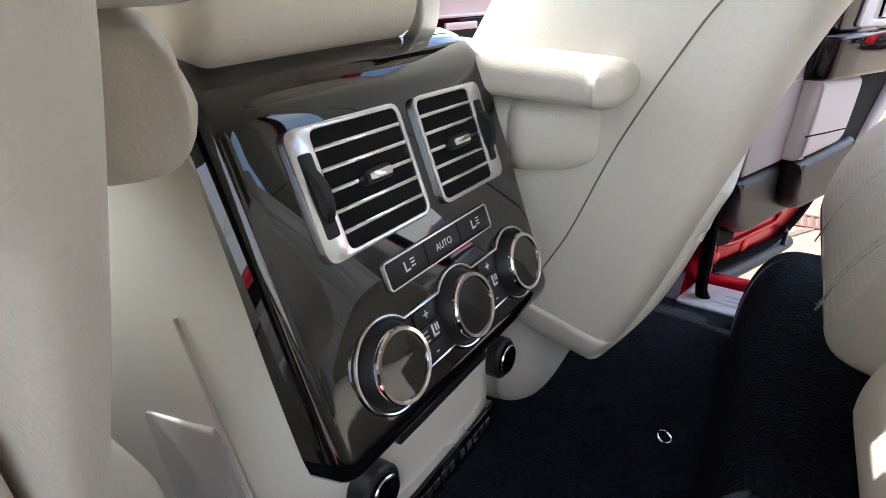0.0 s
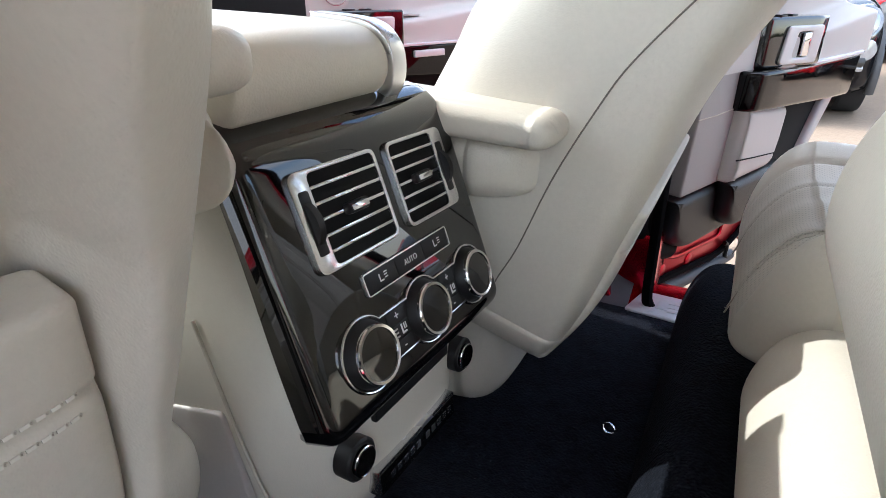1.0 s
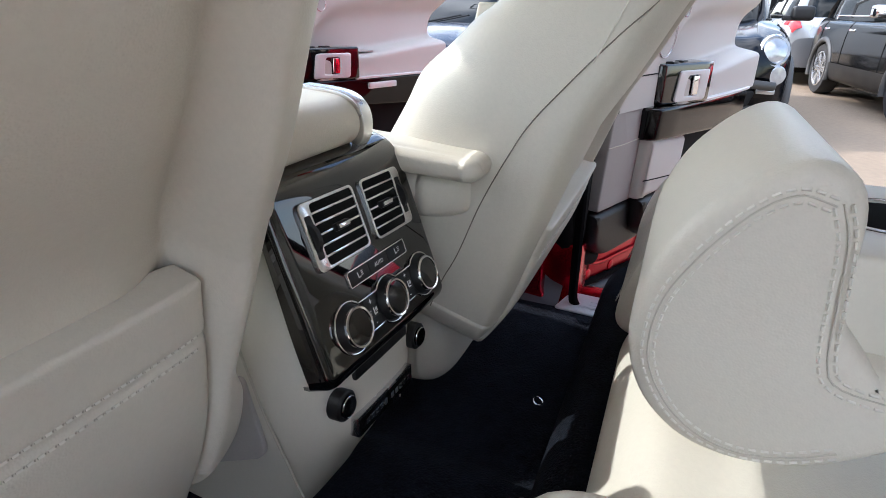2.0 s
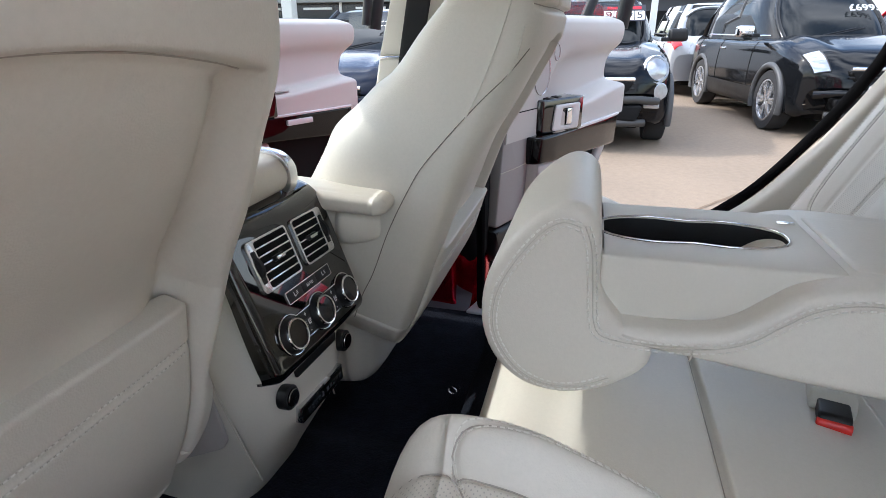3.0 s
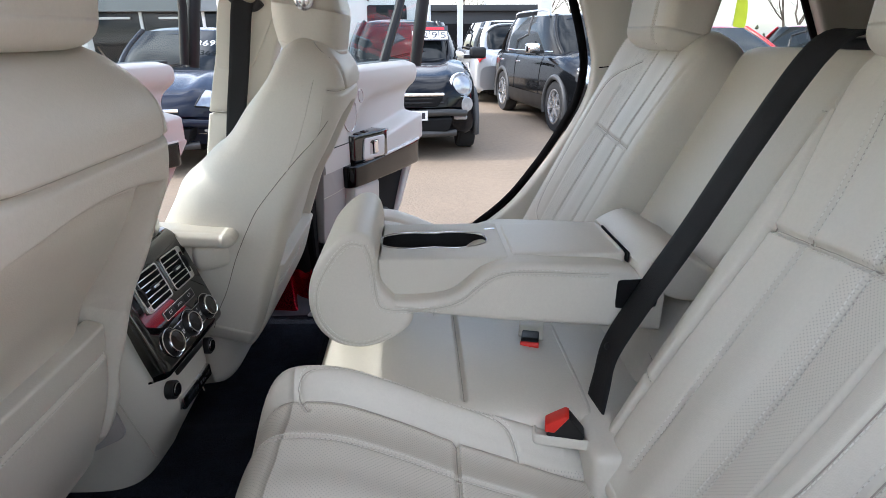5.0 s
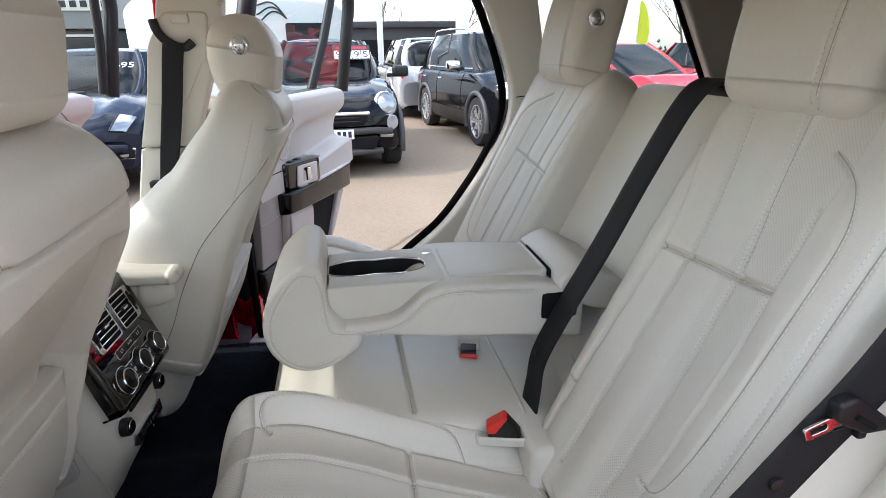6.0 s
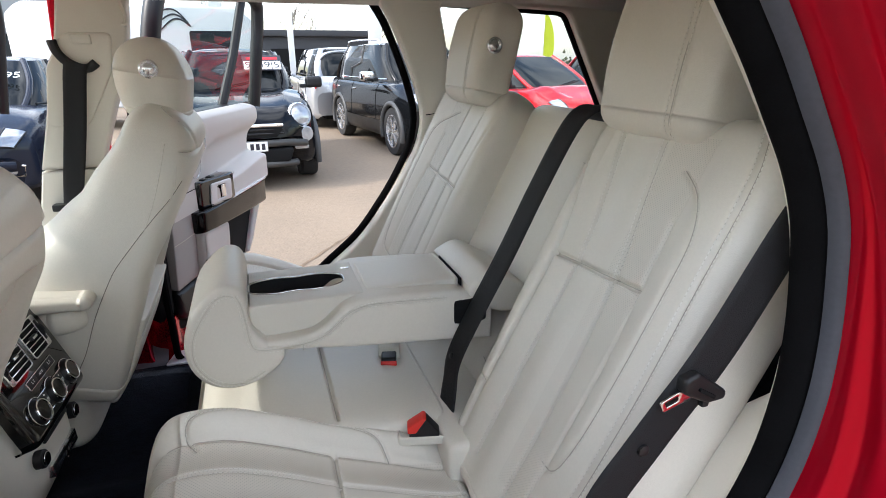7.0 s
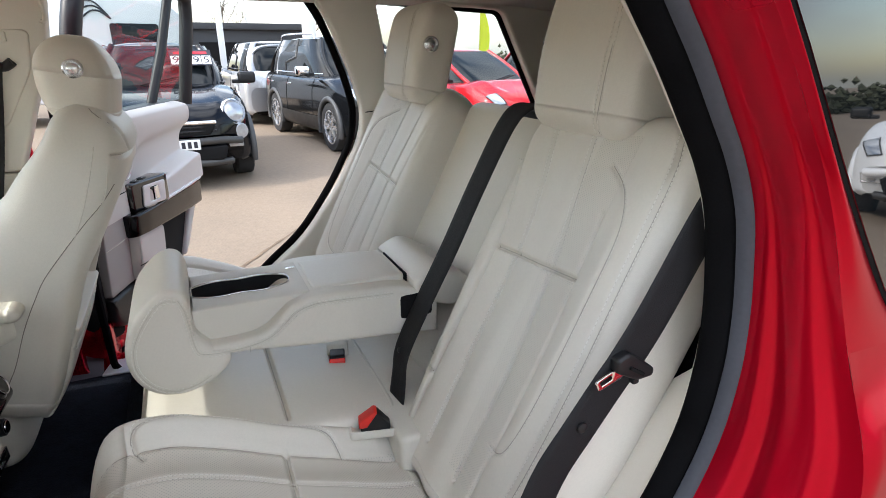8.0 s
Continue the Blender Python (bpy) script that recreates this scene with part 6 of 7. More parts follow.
def wheel(ob, m, side, r, spokes):
    """A wheel with its outer face to the side, about its hub at m."""
    hub = m @ axes((0, 0, 0), (1, 0, 0), (0, 0, -side), (0, side, 0))
    w = 0.11
    ty = lathe("wheel", [(r * 0.68, -w), (r * 0.94, -w), (r, -w * 0.7), (r, w * 0.7), (r * 0.95, w), (r * 0.72, w * 1.02), (r * 0.68, w * 0.9), (r * 0.68, -w)], TYRE, ob, "black tyre on an alloy wheel", hub, n=44)
    lathe("rim", [(r * 0.69, -w * 0.5), (r * 0.69, w * 0.98), (r * 0.64, w * 1.0), (r * 0.62, w * 0.6), (r * 0.6, -w * 0.3)], ALLOY, ty, "silver alloy rim", hub, n=44)
    lathe("brake_disc", [(r * 0.6, -w * 0.35), (r * 0.45, -w * 0.3), (0, -w * 0.3)], MATT_BLACK, ty, "dark wheel inside", hub, n=30)
    lathe("hub_cap", [(r * 0.18, 0), (r * 0.18, w * 0.74), (r * 0.1, w * 0.84), (0, w * 0.84)], ALLOY, ty, "", hub, n=20)
    for k in range(spokes):
        for fork in (-0.14, 0.14):
            a = 2 * math.pi * k / spokes
            box("spoke", (r * 0.12, -r * 0.055, w * 0.4), (r * 0.65, r * 0.055, w * 0.88), ALLOY, ty, r=0.008, turn=hub @ pose(0, 0, 0, 0, 0, math.degrees(a + fork)))
    return ty


SECT_Y = knots([(0, 0), (0.28, 0.5), (0.46, 0.80), (0.55, 0.905), (0.62, 0.955), (0.70, 0.985), (0.80, 1.0), (0.9, 0.99), (0.96, 0.955), (1, 0.86)])
SECT_Z = knots([(0, 1), (0.28, 0.995), (0.46, 0.975), (0.55, 0.935), (0.62, 0.86), (0.70, 0.74), (0.80, 0.47), (0.9, 0.2), (0.96, 0.06), (1, 0)])


def parked_car(m, paint, label, length, width, height, hood, belt, screen, roof0, roof1, tail, base, wheel_r, spokes=5, sticker="", clad=False, face="plain", board=False, rear_lamps=False):
    """A parked car: x to its nose, y to its left. screen: foot of the windscreen; roof0, roof1: the roof's front and rear ends; tail: foot of the rear window; base: its wheel base."""
    ob = thing("parked_car", m, label, "car", "parked cars")

    def put(o):
        o.matrix_basis = m
        return o
    hl, hw = length / 2, width / 2
    deck = knots([(-hl, belt - 0.06), (-hl + 0.25, belt), (0, belt - 0.02), (screen - 0.1, belt - 0.01), (screen + 0.15, hood), (hl - 0.5, hood - 0.10), (hl, hood - 0.22)])
    plan = knots([(-hl, hw * 0.92), (-hl + 0.5, hw), (0, hw), (hl - 0.9, hw), (hl - 0.3, hw * 0.965), (hl, hw * 0.92)])
    nose_r, tail_r = 0.30, 0.2

    def skin_of(x, q):
        """The body's surface: x along it, q from -1 (sill) over the top to 1."""
        w, d = plan(x), deck(x)
        e1 = np.clip((x - hl + nose_r) / nose_r, 0, 1)
        e0 = np.clip((-hl + tail_r - x) / tail_r, 0, 1)
        keep = np.sqrt(np.clip(1 - e1**2.4, 0, 1)) * np.sqrt(np.clip(1 - e0**2.4, 0, 1))
        low = np.where(x > 0, 0.60, 0.78)
        d = low + (d - low) * keep
        z0 = 0.22 + 0.08 * np.maximum(e1, e0)
        a = np.abs(q)
        yf = SECT_Y(a)
        y = np.sign(q) * yf * w * (1 - 0.1 * np.maximum(e1, e0) ** 3)
        z = z0 + (d - z0) * SECT_Z(a) + 0.035 * (1 - yf**2) * soft_step(x - screen, 0.1) * keep
        z = z + 0.02 * np.exp(-(((yf - 0.62) / 0.1) ** 2)) * soft_step(x - screen, 0.1) * keep
        bow = 0.26 * yf**2.6
        return x - bow * np.clip((x - hl + 0.7) / 0.7, 0, 1) + 0.16 * yf**2.6 * np.clip((-x - hl + 0.5) / 0.5, 0, 1), y, z

    def span(x0, x1, q0, q1, grow=0.0):
        def fn(u, v):
            x, y, z = skin_of(x0 + (x1 - x0) * u, q0 + (q1 - q0) * v)
            return x + grow * np.sign(x), y + grow * np.sign(y), z + grow * 0.3
        return fn
    # body with open wheel arches
    nu, nv = 180, 90
    u, v = np.meshgrid(np.linspace(0, 1, nu), np.linspace(-1, 1, nv), indexing="ij")
    stations = length * (0.6 * (u - 0.5) - 0.2 * np.cos(np.pi * u))
    p = np.stack(skin_of(np.clip(stations, -hl, hl), v), -1)
    verts = p.reshape(-1, 3)
    faces = quads(nu, nv, False)
    mid = verts[faces].mean(1)
    inside = np.zeros(len(faces), bool)
    for xw in (-base / 2, base / 2):
        inside |= (np.hypot(mid[:, 0] - xw, mid[:, 2] - wheel_r) < wheel_r + 0.05) & (np.abs(mid[:, 1]) > hw * 0.5)
    bod = put(mesh("body", verts, faces[~inside], paint, ob, "painted car body", sharp=70))
    for k in (0, nu - 1):
        bm = bmesh.new()
        bm.faces.new([bm.verts.new(c) for c in p[k]])
        put(part("end_panel", bm, paint, bod))
    put(box("underbody", (-hl + 0.3, -hw * 0.62, 0.2), (hl - 0.35, hw * 0.62, 0.75), MATT_BLACK, ob, "dark underbody", r=0.02))
    rw = hw * 0.70

    def cabin(u, v):
        k = v
        bulge = 0.05 * np.sin(np.pi * k)
        x0, x1 = tail + (roof1 - tail) * k - bulge, screen + (roof0 - screen) * k + bulge
        w0 = hw * 0.885 + (rw - hw * 0.885) * k + 0.5 * bulge
        ang = 2 * np.pi * u
        c, s = np.cos(ang), np.sin(ang)
        cc, ss = np.sign(c) * np.abs(c) ** 0.3, np.sign(s) * np.abs(s) ** 0.3
        return (x0 + x1) / 2 + cc * (x1 - x0) / 2, ss * w0 * (1 - 0.12 * np.abs(cc) ** 5), belt - 0.06 + (height - 0.05 - belt + 0.06) * k
    put(sheet("window_glass", cabin, 120, 14, CAR_GLASS, ob, "dark car windows", sharp=60))

    def cabin_at(x, sy, k, grow=0.012):
        """A point of the side glass at its height k, nearest to x."""
        uu = np.linspace(0.02, 0.48, 400) * (1 if sy > 0 else -1)
        px, py, pz = cabin(uu, np.full(400, k))
        i = int(np.argmin(np.abs(px - x)))
        return float(px[i]), float(py[i]) + sy * grow, float(pz[i])

    def top(u, v):
        a, b = 2 * u - 1, 2 * v - 1
        x = (roof0 + roof1) / 2 + a * (roof0 - roof1 + 0.16) / 2
        return x, b * (rw + 0.045) * (1 - 0.12 * np.abs(a) ** 5), height - 0.13 * np.abs(b) ** 5 - 0.09 * np.abs(a) ** 5 - 0.02 * b * b
    put(sheet("roof", top, 40, 40, paint, ob, "painted roof", thick=0.03))
    for sy in (-1, 1):
        put(tube("front_pillar", [cabin_at(screen + (roof0 - screen) * k - 0.07, sy, k, 0.0) for k in np.linspace(0.0, 1, 9)], 0.036, paint, ob, sides=10))
        put(tube("rear_pillar", [cabin_at(tail + (roof1 - tail) * k + 0.10, sy, k, 0.0) for k in np.linspace(0.0, 1, 9)], [0.11 - 0.045 * k for k in np.linspace(0, 1, 9)], paint, ob, sides=10, flat=0.5))
        xm = (roof0 + roof1) / 2 + 0.1
        for xp in (xm, xm - 0.95):
            put(tube("door_pillar", [cabin_at(xp - 0.05 * k, sy, k, -0.012) for k in np.linspace(0.05, 1, 7)], 0.03, BLACK, ob, sides=8))
        put(tube("waist_strip", [cabin_at(x, sy, 0.1, 0.006) for x in np.linspace(screen - 0.25, tail + 0.3, 14)], 0.012, CHROME if clad else BLACK, ob, "waist strip", sides=6))
        for xg in (screen - 0.28, xm + 0.02, xm - 0.95):
            put(tube("door_gap", [tuple(float(c) for c in span(xg, xg, sy * 0.56, sy * 0.95, 0.0005)(0.0, k)) for k in np.linspace(0, 1, 14)], 0.006, MATT_BLACK, ob, sides=5))
        if clad:
            put(tube("roof_rail", [(roof0 - 0.15, sy * rw * 0.93, height - 0.05), (roof0 - 0.25, sy * rw * 0.93, height + 0.03), (0.5 * (roof0 + roof1), sy * rw * 0.95, height + 0.045), (roof1 + 0.25, sy * rw * 0.93, height + 0.03), (roof1 + 0.15, sy * rw * 0.93, height - 0.05)], 0.017, SATIN, ob, "silver roof rail", sides=8, step=0.08))
        for xd in (xm + 0.15, xm - 0.8):
            hy = float(skin_of(xd, sy * 0.66)[1])
            put(box("door_handle", (xd - 0.11, hy - 0.012, belt - 0.2), (xd + 0.09, hy + 0.012, belt - 0.165), CHROME if clad else paint, ob, r=0.011))
        put(sheet("sill_guard", span(-base / 2 + wheel_r + 0.03, base / 2 - wheel_r - 0.03, sy * 0.86, sy * 0.99, 0.014), 20, 10, BLACK, ob, "black sill guard"))
        ym = sy * (hw + 0.13)
        mir = put(box("mirror", (screen - 0.34, ym - 0.11, belt - 0.02), (screen - 0.19, ym + 0.11, belt + 0.13), CHROME if clad else BLACK, ob, "door mirror", r=0.05, seg=4))
        put(box("mirror_arm", (screen - 0.29, ym - 0.07 - sy * 0.12, belt - 0.02), (screen - 0.23, ym + 0.07 - sy * 0.12, belt + 0.03), BLACK, mir, r=0.01))
        for xw in (-base / 2, base / 2):
            arch = [(xw + (wheel_r + 0.055) * math.cos(a), sy * (hw * 0.985), wheel_r + (wheel_r + 0.055) * math.sin(a)) for a in np.linspace(-0.3, math.pi + 0.3, 28)]
            put(tube("wheel_arch", arch, 0.04, ARCH if clad or face == "round" else paint, ob, "wheel arch trim", sides=10))
            liner = [(xw + (wheel_r + 0.05) * math.cos(a), wheel_r + (wheel_r + 0.05) * math.sin(a)) for a in np.linspace(-0.2, math.pi + 0.2, 24)]
            put(sheet("wheel_well", lambda u, v, liner=liner, sy=sy: (np.interp(u, np.linspace(0, 1, 24), [c[0] for c in liner]), sy * hw * (0.55 + 0.42 * v), np.interp(u, np.linspace(0, 1, 24), [c[1] for c in liner])), 24, 3, MATT_BLACK, ob, "dark wheel well", thick=0.004))
            wheel(ob, m @ Matrix.Translation((xw, sy * (hw - 0.12), wheel_r)), sy, wheel_r, spokes)
        # lamps
        if face == "round":
            c = np.array([float(k) for k in skin_of(np.array(hl - 0.14), np.array(sy * 0.455))])
            lm = m @ axes(tuple(c + np.array((-0.03, 0, -0.02))), (-sy * 0.36, 0.933, 0), Vector((-0.25 * 0.9, -0.25 * sy * 0.35, 0.965)), Vector((0.9, sy * 0.35, 0.25)).normalized())
            rim = lathe("headlamp", [(0.15, -0.1), (0.15, 0.03), (0.135, 0.055), (0.125, 0.035), (0.1, 0.0), (0, 0.0)], CHROME, ob, "round headlamp", lm, n=36)
            lathe("lens", [(0.128, 0.03), (0.105, 0.062), (0.05, 0.08), (0, 0.083)], LAMP, rim, "clear lens", lm, n=36)
            c2 = np.array([float(k) for k in skin_of(np.array(hl - 0.03), np.array(sy * 0.60))])
            lm2 = m @ axes((c2[0] - 0.03, c2[1], c[2] - 0.235), (-sy * 0.4, 0.916, 0), (0, 0, 1), Vector((0.916, sy * 0.4, 0)))
            lathe("driving_lamp", [(0.09, -0.1), (0.09, 0.03), (0.078, 0.045), (0, 0.05)], LAMP, ob, "round lower lamp", lm2, n=28)
            put(box("fog_lamp", (c2[0] - 0.07, sy * hw * 0.74 - 0.085, 0.43), (c2[0] + 0.045, sy * hw * 0.74 + 0.085, 0.49), LAMP, ob, "fog lamp", r=0.025))
        else:
            put(sheet("headlamp", span(hl - 0.30, hl - 0.04, sy * 0.42, sy * 0.56, 0.008), 20, 12, LAMP, ob, "swept clear headlamp"))
            put(tube("headlamp_rim", [tuple(float(c) for c in span(hl - 0.30, hl - 0.04, sy * 0.42, sy * 0.56, 0.008)(a, b)) for a, b in [(k, 0.0) for k in np.linspace(0, 1, 10)] + [(1.0, k) for k in np.linspace(0.1, 1, 8)] + [(k, 1.0) for k in np.linspace(0.9, 0, 10)]], 0.008, BLACK, ob, sides=6))
            c2 = [float(k) for k in skin_of(np.array(hl), np.array(sy * 0.66))]
            put(tube("fog_surround", [(c2[0] + 0.03 - 0.05 * abs(b), sy * hw * 0.72 + b * 0.1, 0.46 + g * 0.075) for b, g in ((-1, -0.8), (1, -0.8), (1.2, 0.4), (-0.7, 1.0))], 0.014, CHROME, ob, closed=True, sides=8))
            put(lathe("fog_lamp", [(0.055, -0.1), (0.055, 0.02), (0.045, 0.03), (0, 0.03)], LAMP, ob, "round fog lamp", axes((c2[0] - 0.02, sy * hw * 0.72, 0.46), (0, 1, 0), (0, 0, 1), (0.95, sy * 0.3, 0)), n=24))
        if rear_lamps:
            put(sheet("tail_lamp", span(-hl + 0.03, -hl + 0.42, sy * 0.47, sy * 0.64, 0.01), 20, 12, TAIL, ob, "red tail lamp"))
    # nose
    put(slab("grille", rounded([(-hw * 0.5, hood - 0.34), (hw * 0.5, hood - 0.34), (hw * 0.42, hood - 0.45), (-hw * 0.42, hood - 0.45)], 0.03), hl - 0.2, hl + 0.002, MATT_BLACK, ob, "black grille", axis="x", r=0.01))
    for k in range(3):
        put(tube("grille_bar", [(hl + 0.002 - 0.12 * abs(y / hw) ** 2.6, y, hood - 0.315 - 0.045 * k) for y in np.linspace(-hw * 0.5, hw * 0.5, 9)], 0.02 if k == 0 else 0.01, SATIN if k == 0 else BLACK, ob, sides=8))
    put(slab("lower_intake", rounded([(-hw * 0.62, 0.48), (hw * 0.62, 0.48), (hw * 0.56, 0.33), (-hw * 0.56, 0.33)], 0.04), hl - 0.25, hl + 0.004, MATT_BLACK, ob, "black lower intake", axis="x", r=0.012))
    put(tube("bumper_bar", [(hl - 0.005 - 0.26 * abs(y / hw) ** 2.6, y, 0.54 - 0.10 * max(0, abs(y / hw) - 0.55)) for y in np.linspace(-hw * 0.8, hw * 0.8, 17)], 0.035, BUMPER if face == "round" else paint, ob, "bumper bar", flat=1.2))
    put(tube("skid_bar", [(hl - 0.0 - 0.26 * abs(y / hw) ** 2.6, y, 0.30) for y in np.linspace(-hw * 0.66, hw * 0.66, 13)], 0.04, BUMPER, ob, "silver skid bar"))
    pl = put(box("number_plate", (hl + 0.006, -0.26, hood - 0.60), (hl + 0.03, 0.26, hood - 0.49), PLATE, ob, "white number plate", r=0.006))
    for k in range(7):
        y = -0.21 + k * 0.062 + (0.03 if k > 3 else 0)
        put(box("plate_mark", (hl + 0.0305, y, hood - 0.58), (hl + 0.0315, y + 0.038, hood - 0.51), INK, pl, r=0))
    for k in (-1, 1):
        put(tube("wiper", [(screen + 0.06, k * 0.05 - 0.2, belt + 0.0), (screen - 0.04, k * 0.05 + 0.25, belt + 0.09)], 0.01, BLACK, ob, sides=6))
    if sticker:
        fx = screen - roof0
        slope = Vector((-fx, 0, height - belt)).normalized()
        mid_ = Vector((screen - fx * 0.52, hw * 0.42, belt + (height - belt) * 0.50)) + Vector((slope.z, 0, -slope.x)) * 0.058
        sm = m @ axes(mid_, (0, 1, 0), slope, Vector((0, 1, 0)).cross(slope))
        if board:
            cardb = box("price_board", (-0.25, -0.13, 0.0), (0.25, 0.16, 0.006), INK, ob, "dark price board behind the windscreen", r=0.002)
            cardb.matrix_basis = sm
            bar = box("board_stripe", (-0.2, 0.075, 0.005), (0.2, 0.125, 0.0075), TAIL, cardb, "red stripe", r=0)
            bar.matrix_basis = sm
            for k, digit in enumerate(sticker):
                tile = box("number_tile", (-0.235 + 0.12 * k, -0.11, 0.005), (-0.125 + 0.12 * k, 0.045, 0.008), PLATE, cardb, "white number tile", r=0.001)
                tile.matrix_basis = sm
                lettering(digit, 0.17, sm @ Matrix.Translation((-0.18 + 0.12 * k, -0.035, 0.0095)), tile, INK)
        else:
            lettering(sticker, 0.16, sm, ob, PLATE)
    return ob


ARCH = material("grey arch cladding", (0.055, 0.055, 0.056), 0.5, vary=0.1)
BUMPER = material("grey bumper plastic", (0.04, 0.039, 0.038), 0.4, vary=0.1)
BLACK_PAINT = material("black car paint", (0.005, 0.0055, 0.0075), 0.08, spec=0.22, coat=0.12, vary=0.1, stain=0.6)
GREY_PAINT = material("charcoal car paint", (0.006, 0.0065, 0.0075), 0.09, spec=0.24, coat=0.12, vary=0.1, stain=0.6)
SILVER_CAR = material("silver car paint", (0.42, 0.43, 0.45), 0.28, metal=0.5, spec=0.3, coat=0.6, vary=0.05, stain=0.6)
BLUE_PAINT = material("dark blue car paint", (0.012, 0.016, 0.03), 0.2, spec=0.15, coat=0.3, vary=0.1, stain=0.6)
RED_PAINT = material("bright red car paint", (0.52, 0.012, 0.018), 0.22, spec=0.3, coat=0.6, vary=0.05, stain=0.6)

parked_car(pose(7.68, 0.46, 0, 0, 0, 182), BLACK_PAINT, "black compact crossover with round headlamps and a price card", 4.25, 1.80, 1.60, 1.06, 1.10, 0.95, 0.35, -1.55, -1.95, 2.57, 0.34, 5, "9295", face="round", board=True)
parked_car(pose(8.97, -2.51, 0, 0, 0, 188.3), GREY_PAINT, "charcoal five-door sport utility car with silver roof rails", 4.58, 1.86, 1.72, 1.12, 1.13, 0.95, 0.30, -1.75, -2.12, 2.70, 0.37, 6, "£6995", clad=True)
parked_car(pose(13.3, -1.7, 0, 0, 0, 4), SILVER_CAR, "silver crossover parked with its red tail lamps this way", 4.5, 1.85, 1.68, 1.05, 1.12, 0.95, 0.25, -1.8, -2.1, 2.66, 0.36, 5, rear_lamps=True)
parked_car(pose(8.5, -4.6, 0, 0, 0, 188), RED_PAINT, "bright red hatchback with a sloping windscreen", 4.35, 1.82, 1.52, 1.0, 1.0, 1.15, 0.1, -1.5, -1.9, 2.65, 0.33, 5, "")
parked_car(pose(7.15, 3.3, 0, 0, 0, 184), BLUE_PAINT, "dark blue car with a price card in its windscreen", 4.5, 1.80, 1.50, 0.98, 1.0, 1.0, 0.2, -1.4, -1.9, 2.65, 0.33, 5, "£3695")


# ---- further off ----
WHITE = material("white coachwork", (0.78, 0.79, 0.80), 0.4, vary=0.04, stain=0.8)
POST = material("white post paint", (0.76, 0.76, 0.75), 0.55, vary=0.06, stain=0.5)
SHED = material("dark grey cladding", (0.035, 0.037, 0.042), 0.6, vary=0.15, stain=1.0)
TERRA = material("terracotta render", (0.42, 0.16, 0.08), 0.8, vary=0.1, stain=1.0)
FASCIA = material("grey fascia", (0.24, 0.26, 0.27), 0.6, vary=0.08, stain=1.0)
BARK = material("winter twigs", (0.09, 0.07, 0.055), 0.9, vary=0.3, stain=0.4)
HEDGE = material("dull hedge", (0.05, 0.055, 0.03), 0.9, vary=0.5, stain=0.6, island=0.4)
FLAG_Y = material("yellow green flag cloth", (0.55, 0.62, 0.03), 0.7, vary=0.1)
FLAG_R = material("red flag cloth", (0.55, 0.03, 0.03), 0.7, vary=0.1)

home = thing("motorhome", pose(13.8, 2.3, 0), "white motorhome with a curtained side window", "motorhome")
slab("body", rounded([(-0.1, 0.45), (4.7, 0.45), (4.7, 2.3), (4.4, 2.55), (0.3, 2.5), (-0.1, 2.1)], 0.15), 12.8, 15.0, WHITE, home, "white coachwork", r=0.05)
slab("window", rounded([(0.45, 1.55), (1.35, 1.55), (1.35, 2.02), (0.45, 2.02)], 0.06), 12.77, 12.82, CAR_GLASS, home, "dark window", r=0.01)
slab("window", rounded([(3.0, 1.5), (3.9, 1.5), (3.9, 2.0), (3.0, 2.0)], 0.06), 12.77, 12.82, CAR_GLASS, home, r=0.01)
for k in range(3):
    tube("swoosh", [(12.79, 1.3 + 0.4 * u, 2.1 + 0.12 * k * u + 0.16 * math.sin(u * 2.4)) for u in np.linspace(0, 1.6, 12)], 0.018, SHED, home, sides=6)
for y in (0.9, 3.7):
    wheel(home, Matrix.Translation((12.95, y, 0.33)) @ pose(0, 0, 0, 0, 0, 90), 1, 0.33, 5)

for x, y, w in ((16.0, 0.88, 0.17), (16.0, -1.0, 0.08), (16.0, -3.4, 0.17), (16.0, 9.5, 0.17), (16.0, -11.5, 0.17)):
    stem = thing("post", pose(x, y, 0), "white painted square steel post on a base plate", "post", "white posts")
    box("shaft", (x - w, y - w, 0), (x + w, y + w, 6.5), POST, stem, r=0.02)
    box("base_plate", (x - w - 0.1, y - w - 0.1, 0), (x + w + 0.1, y + w + 0.1, 0.03), POST, stem, r=0.005)
mast = thing("lamp_mast", pose(24, -2.6, 0), "thin grey lamp mast", "lamp post")
tube("mast", [(24, -2.6, 0), (24, -2.6, 7)], [0.06, 0.04], SATIN, mast)
tube("lamp_arm", [(24, -2.6, 7), (23.4, -2.6, 7.1)], 0.04, SATIN, mast)

shed = thing("shed", pose(21, -2, 0), "long dark grey flat-roofed shed", "building")
box("wall", (20.2, -4.2, 0), (24, 0.3, 2.15), SHED, shed, r=0.02)
box("roof", (20.0, -4.4, 2.15), (24.2, 0.5, 2.36), SHED, shed, r=0.03)
box("door", (20.15, -1.9, 0.0), (20.22, -0.6, 1.75), MATT_BLACK, shed, r=0.01)

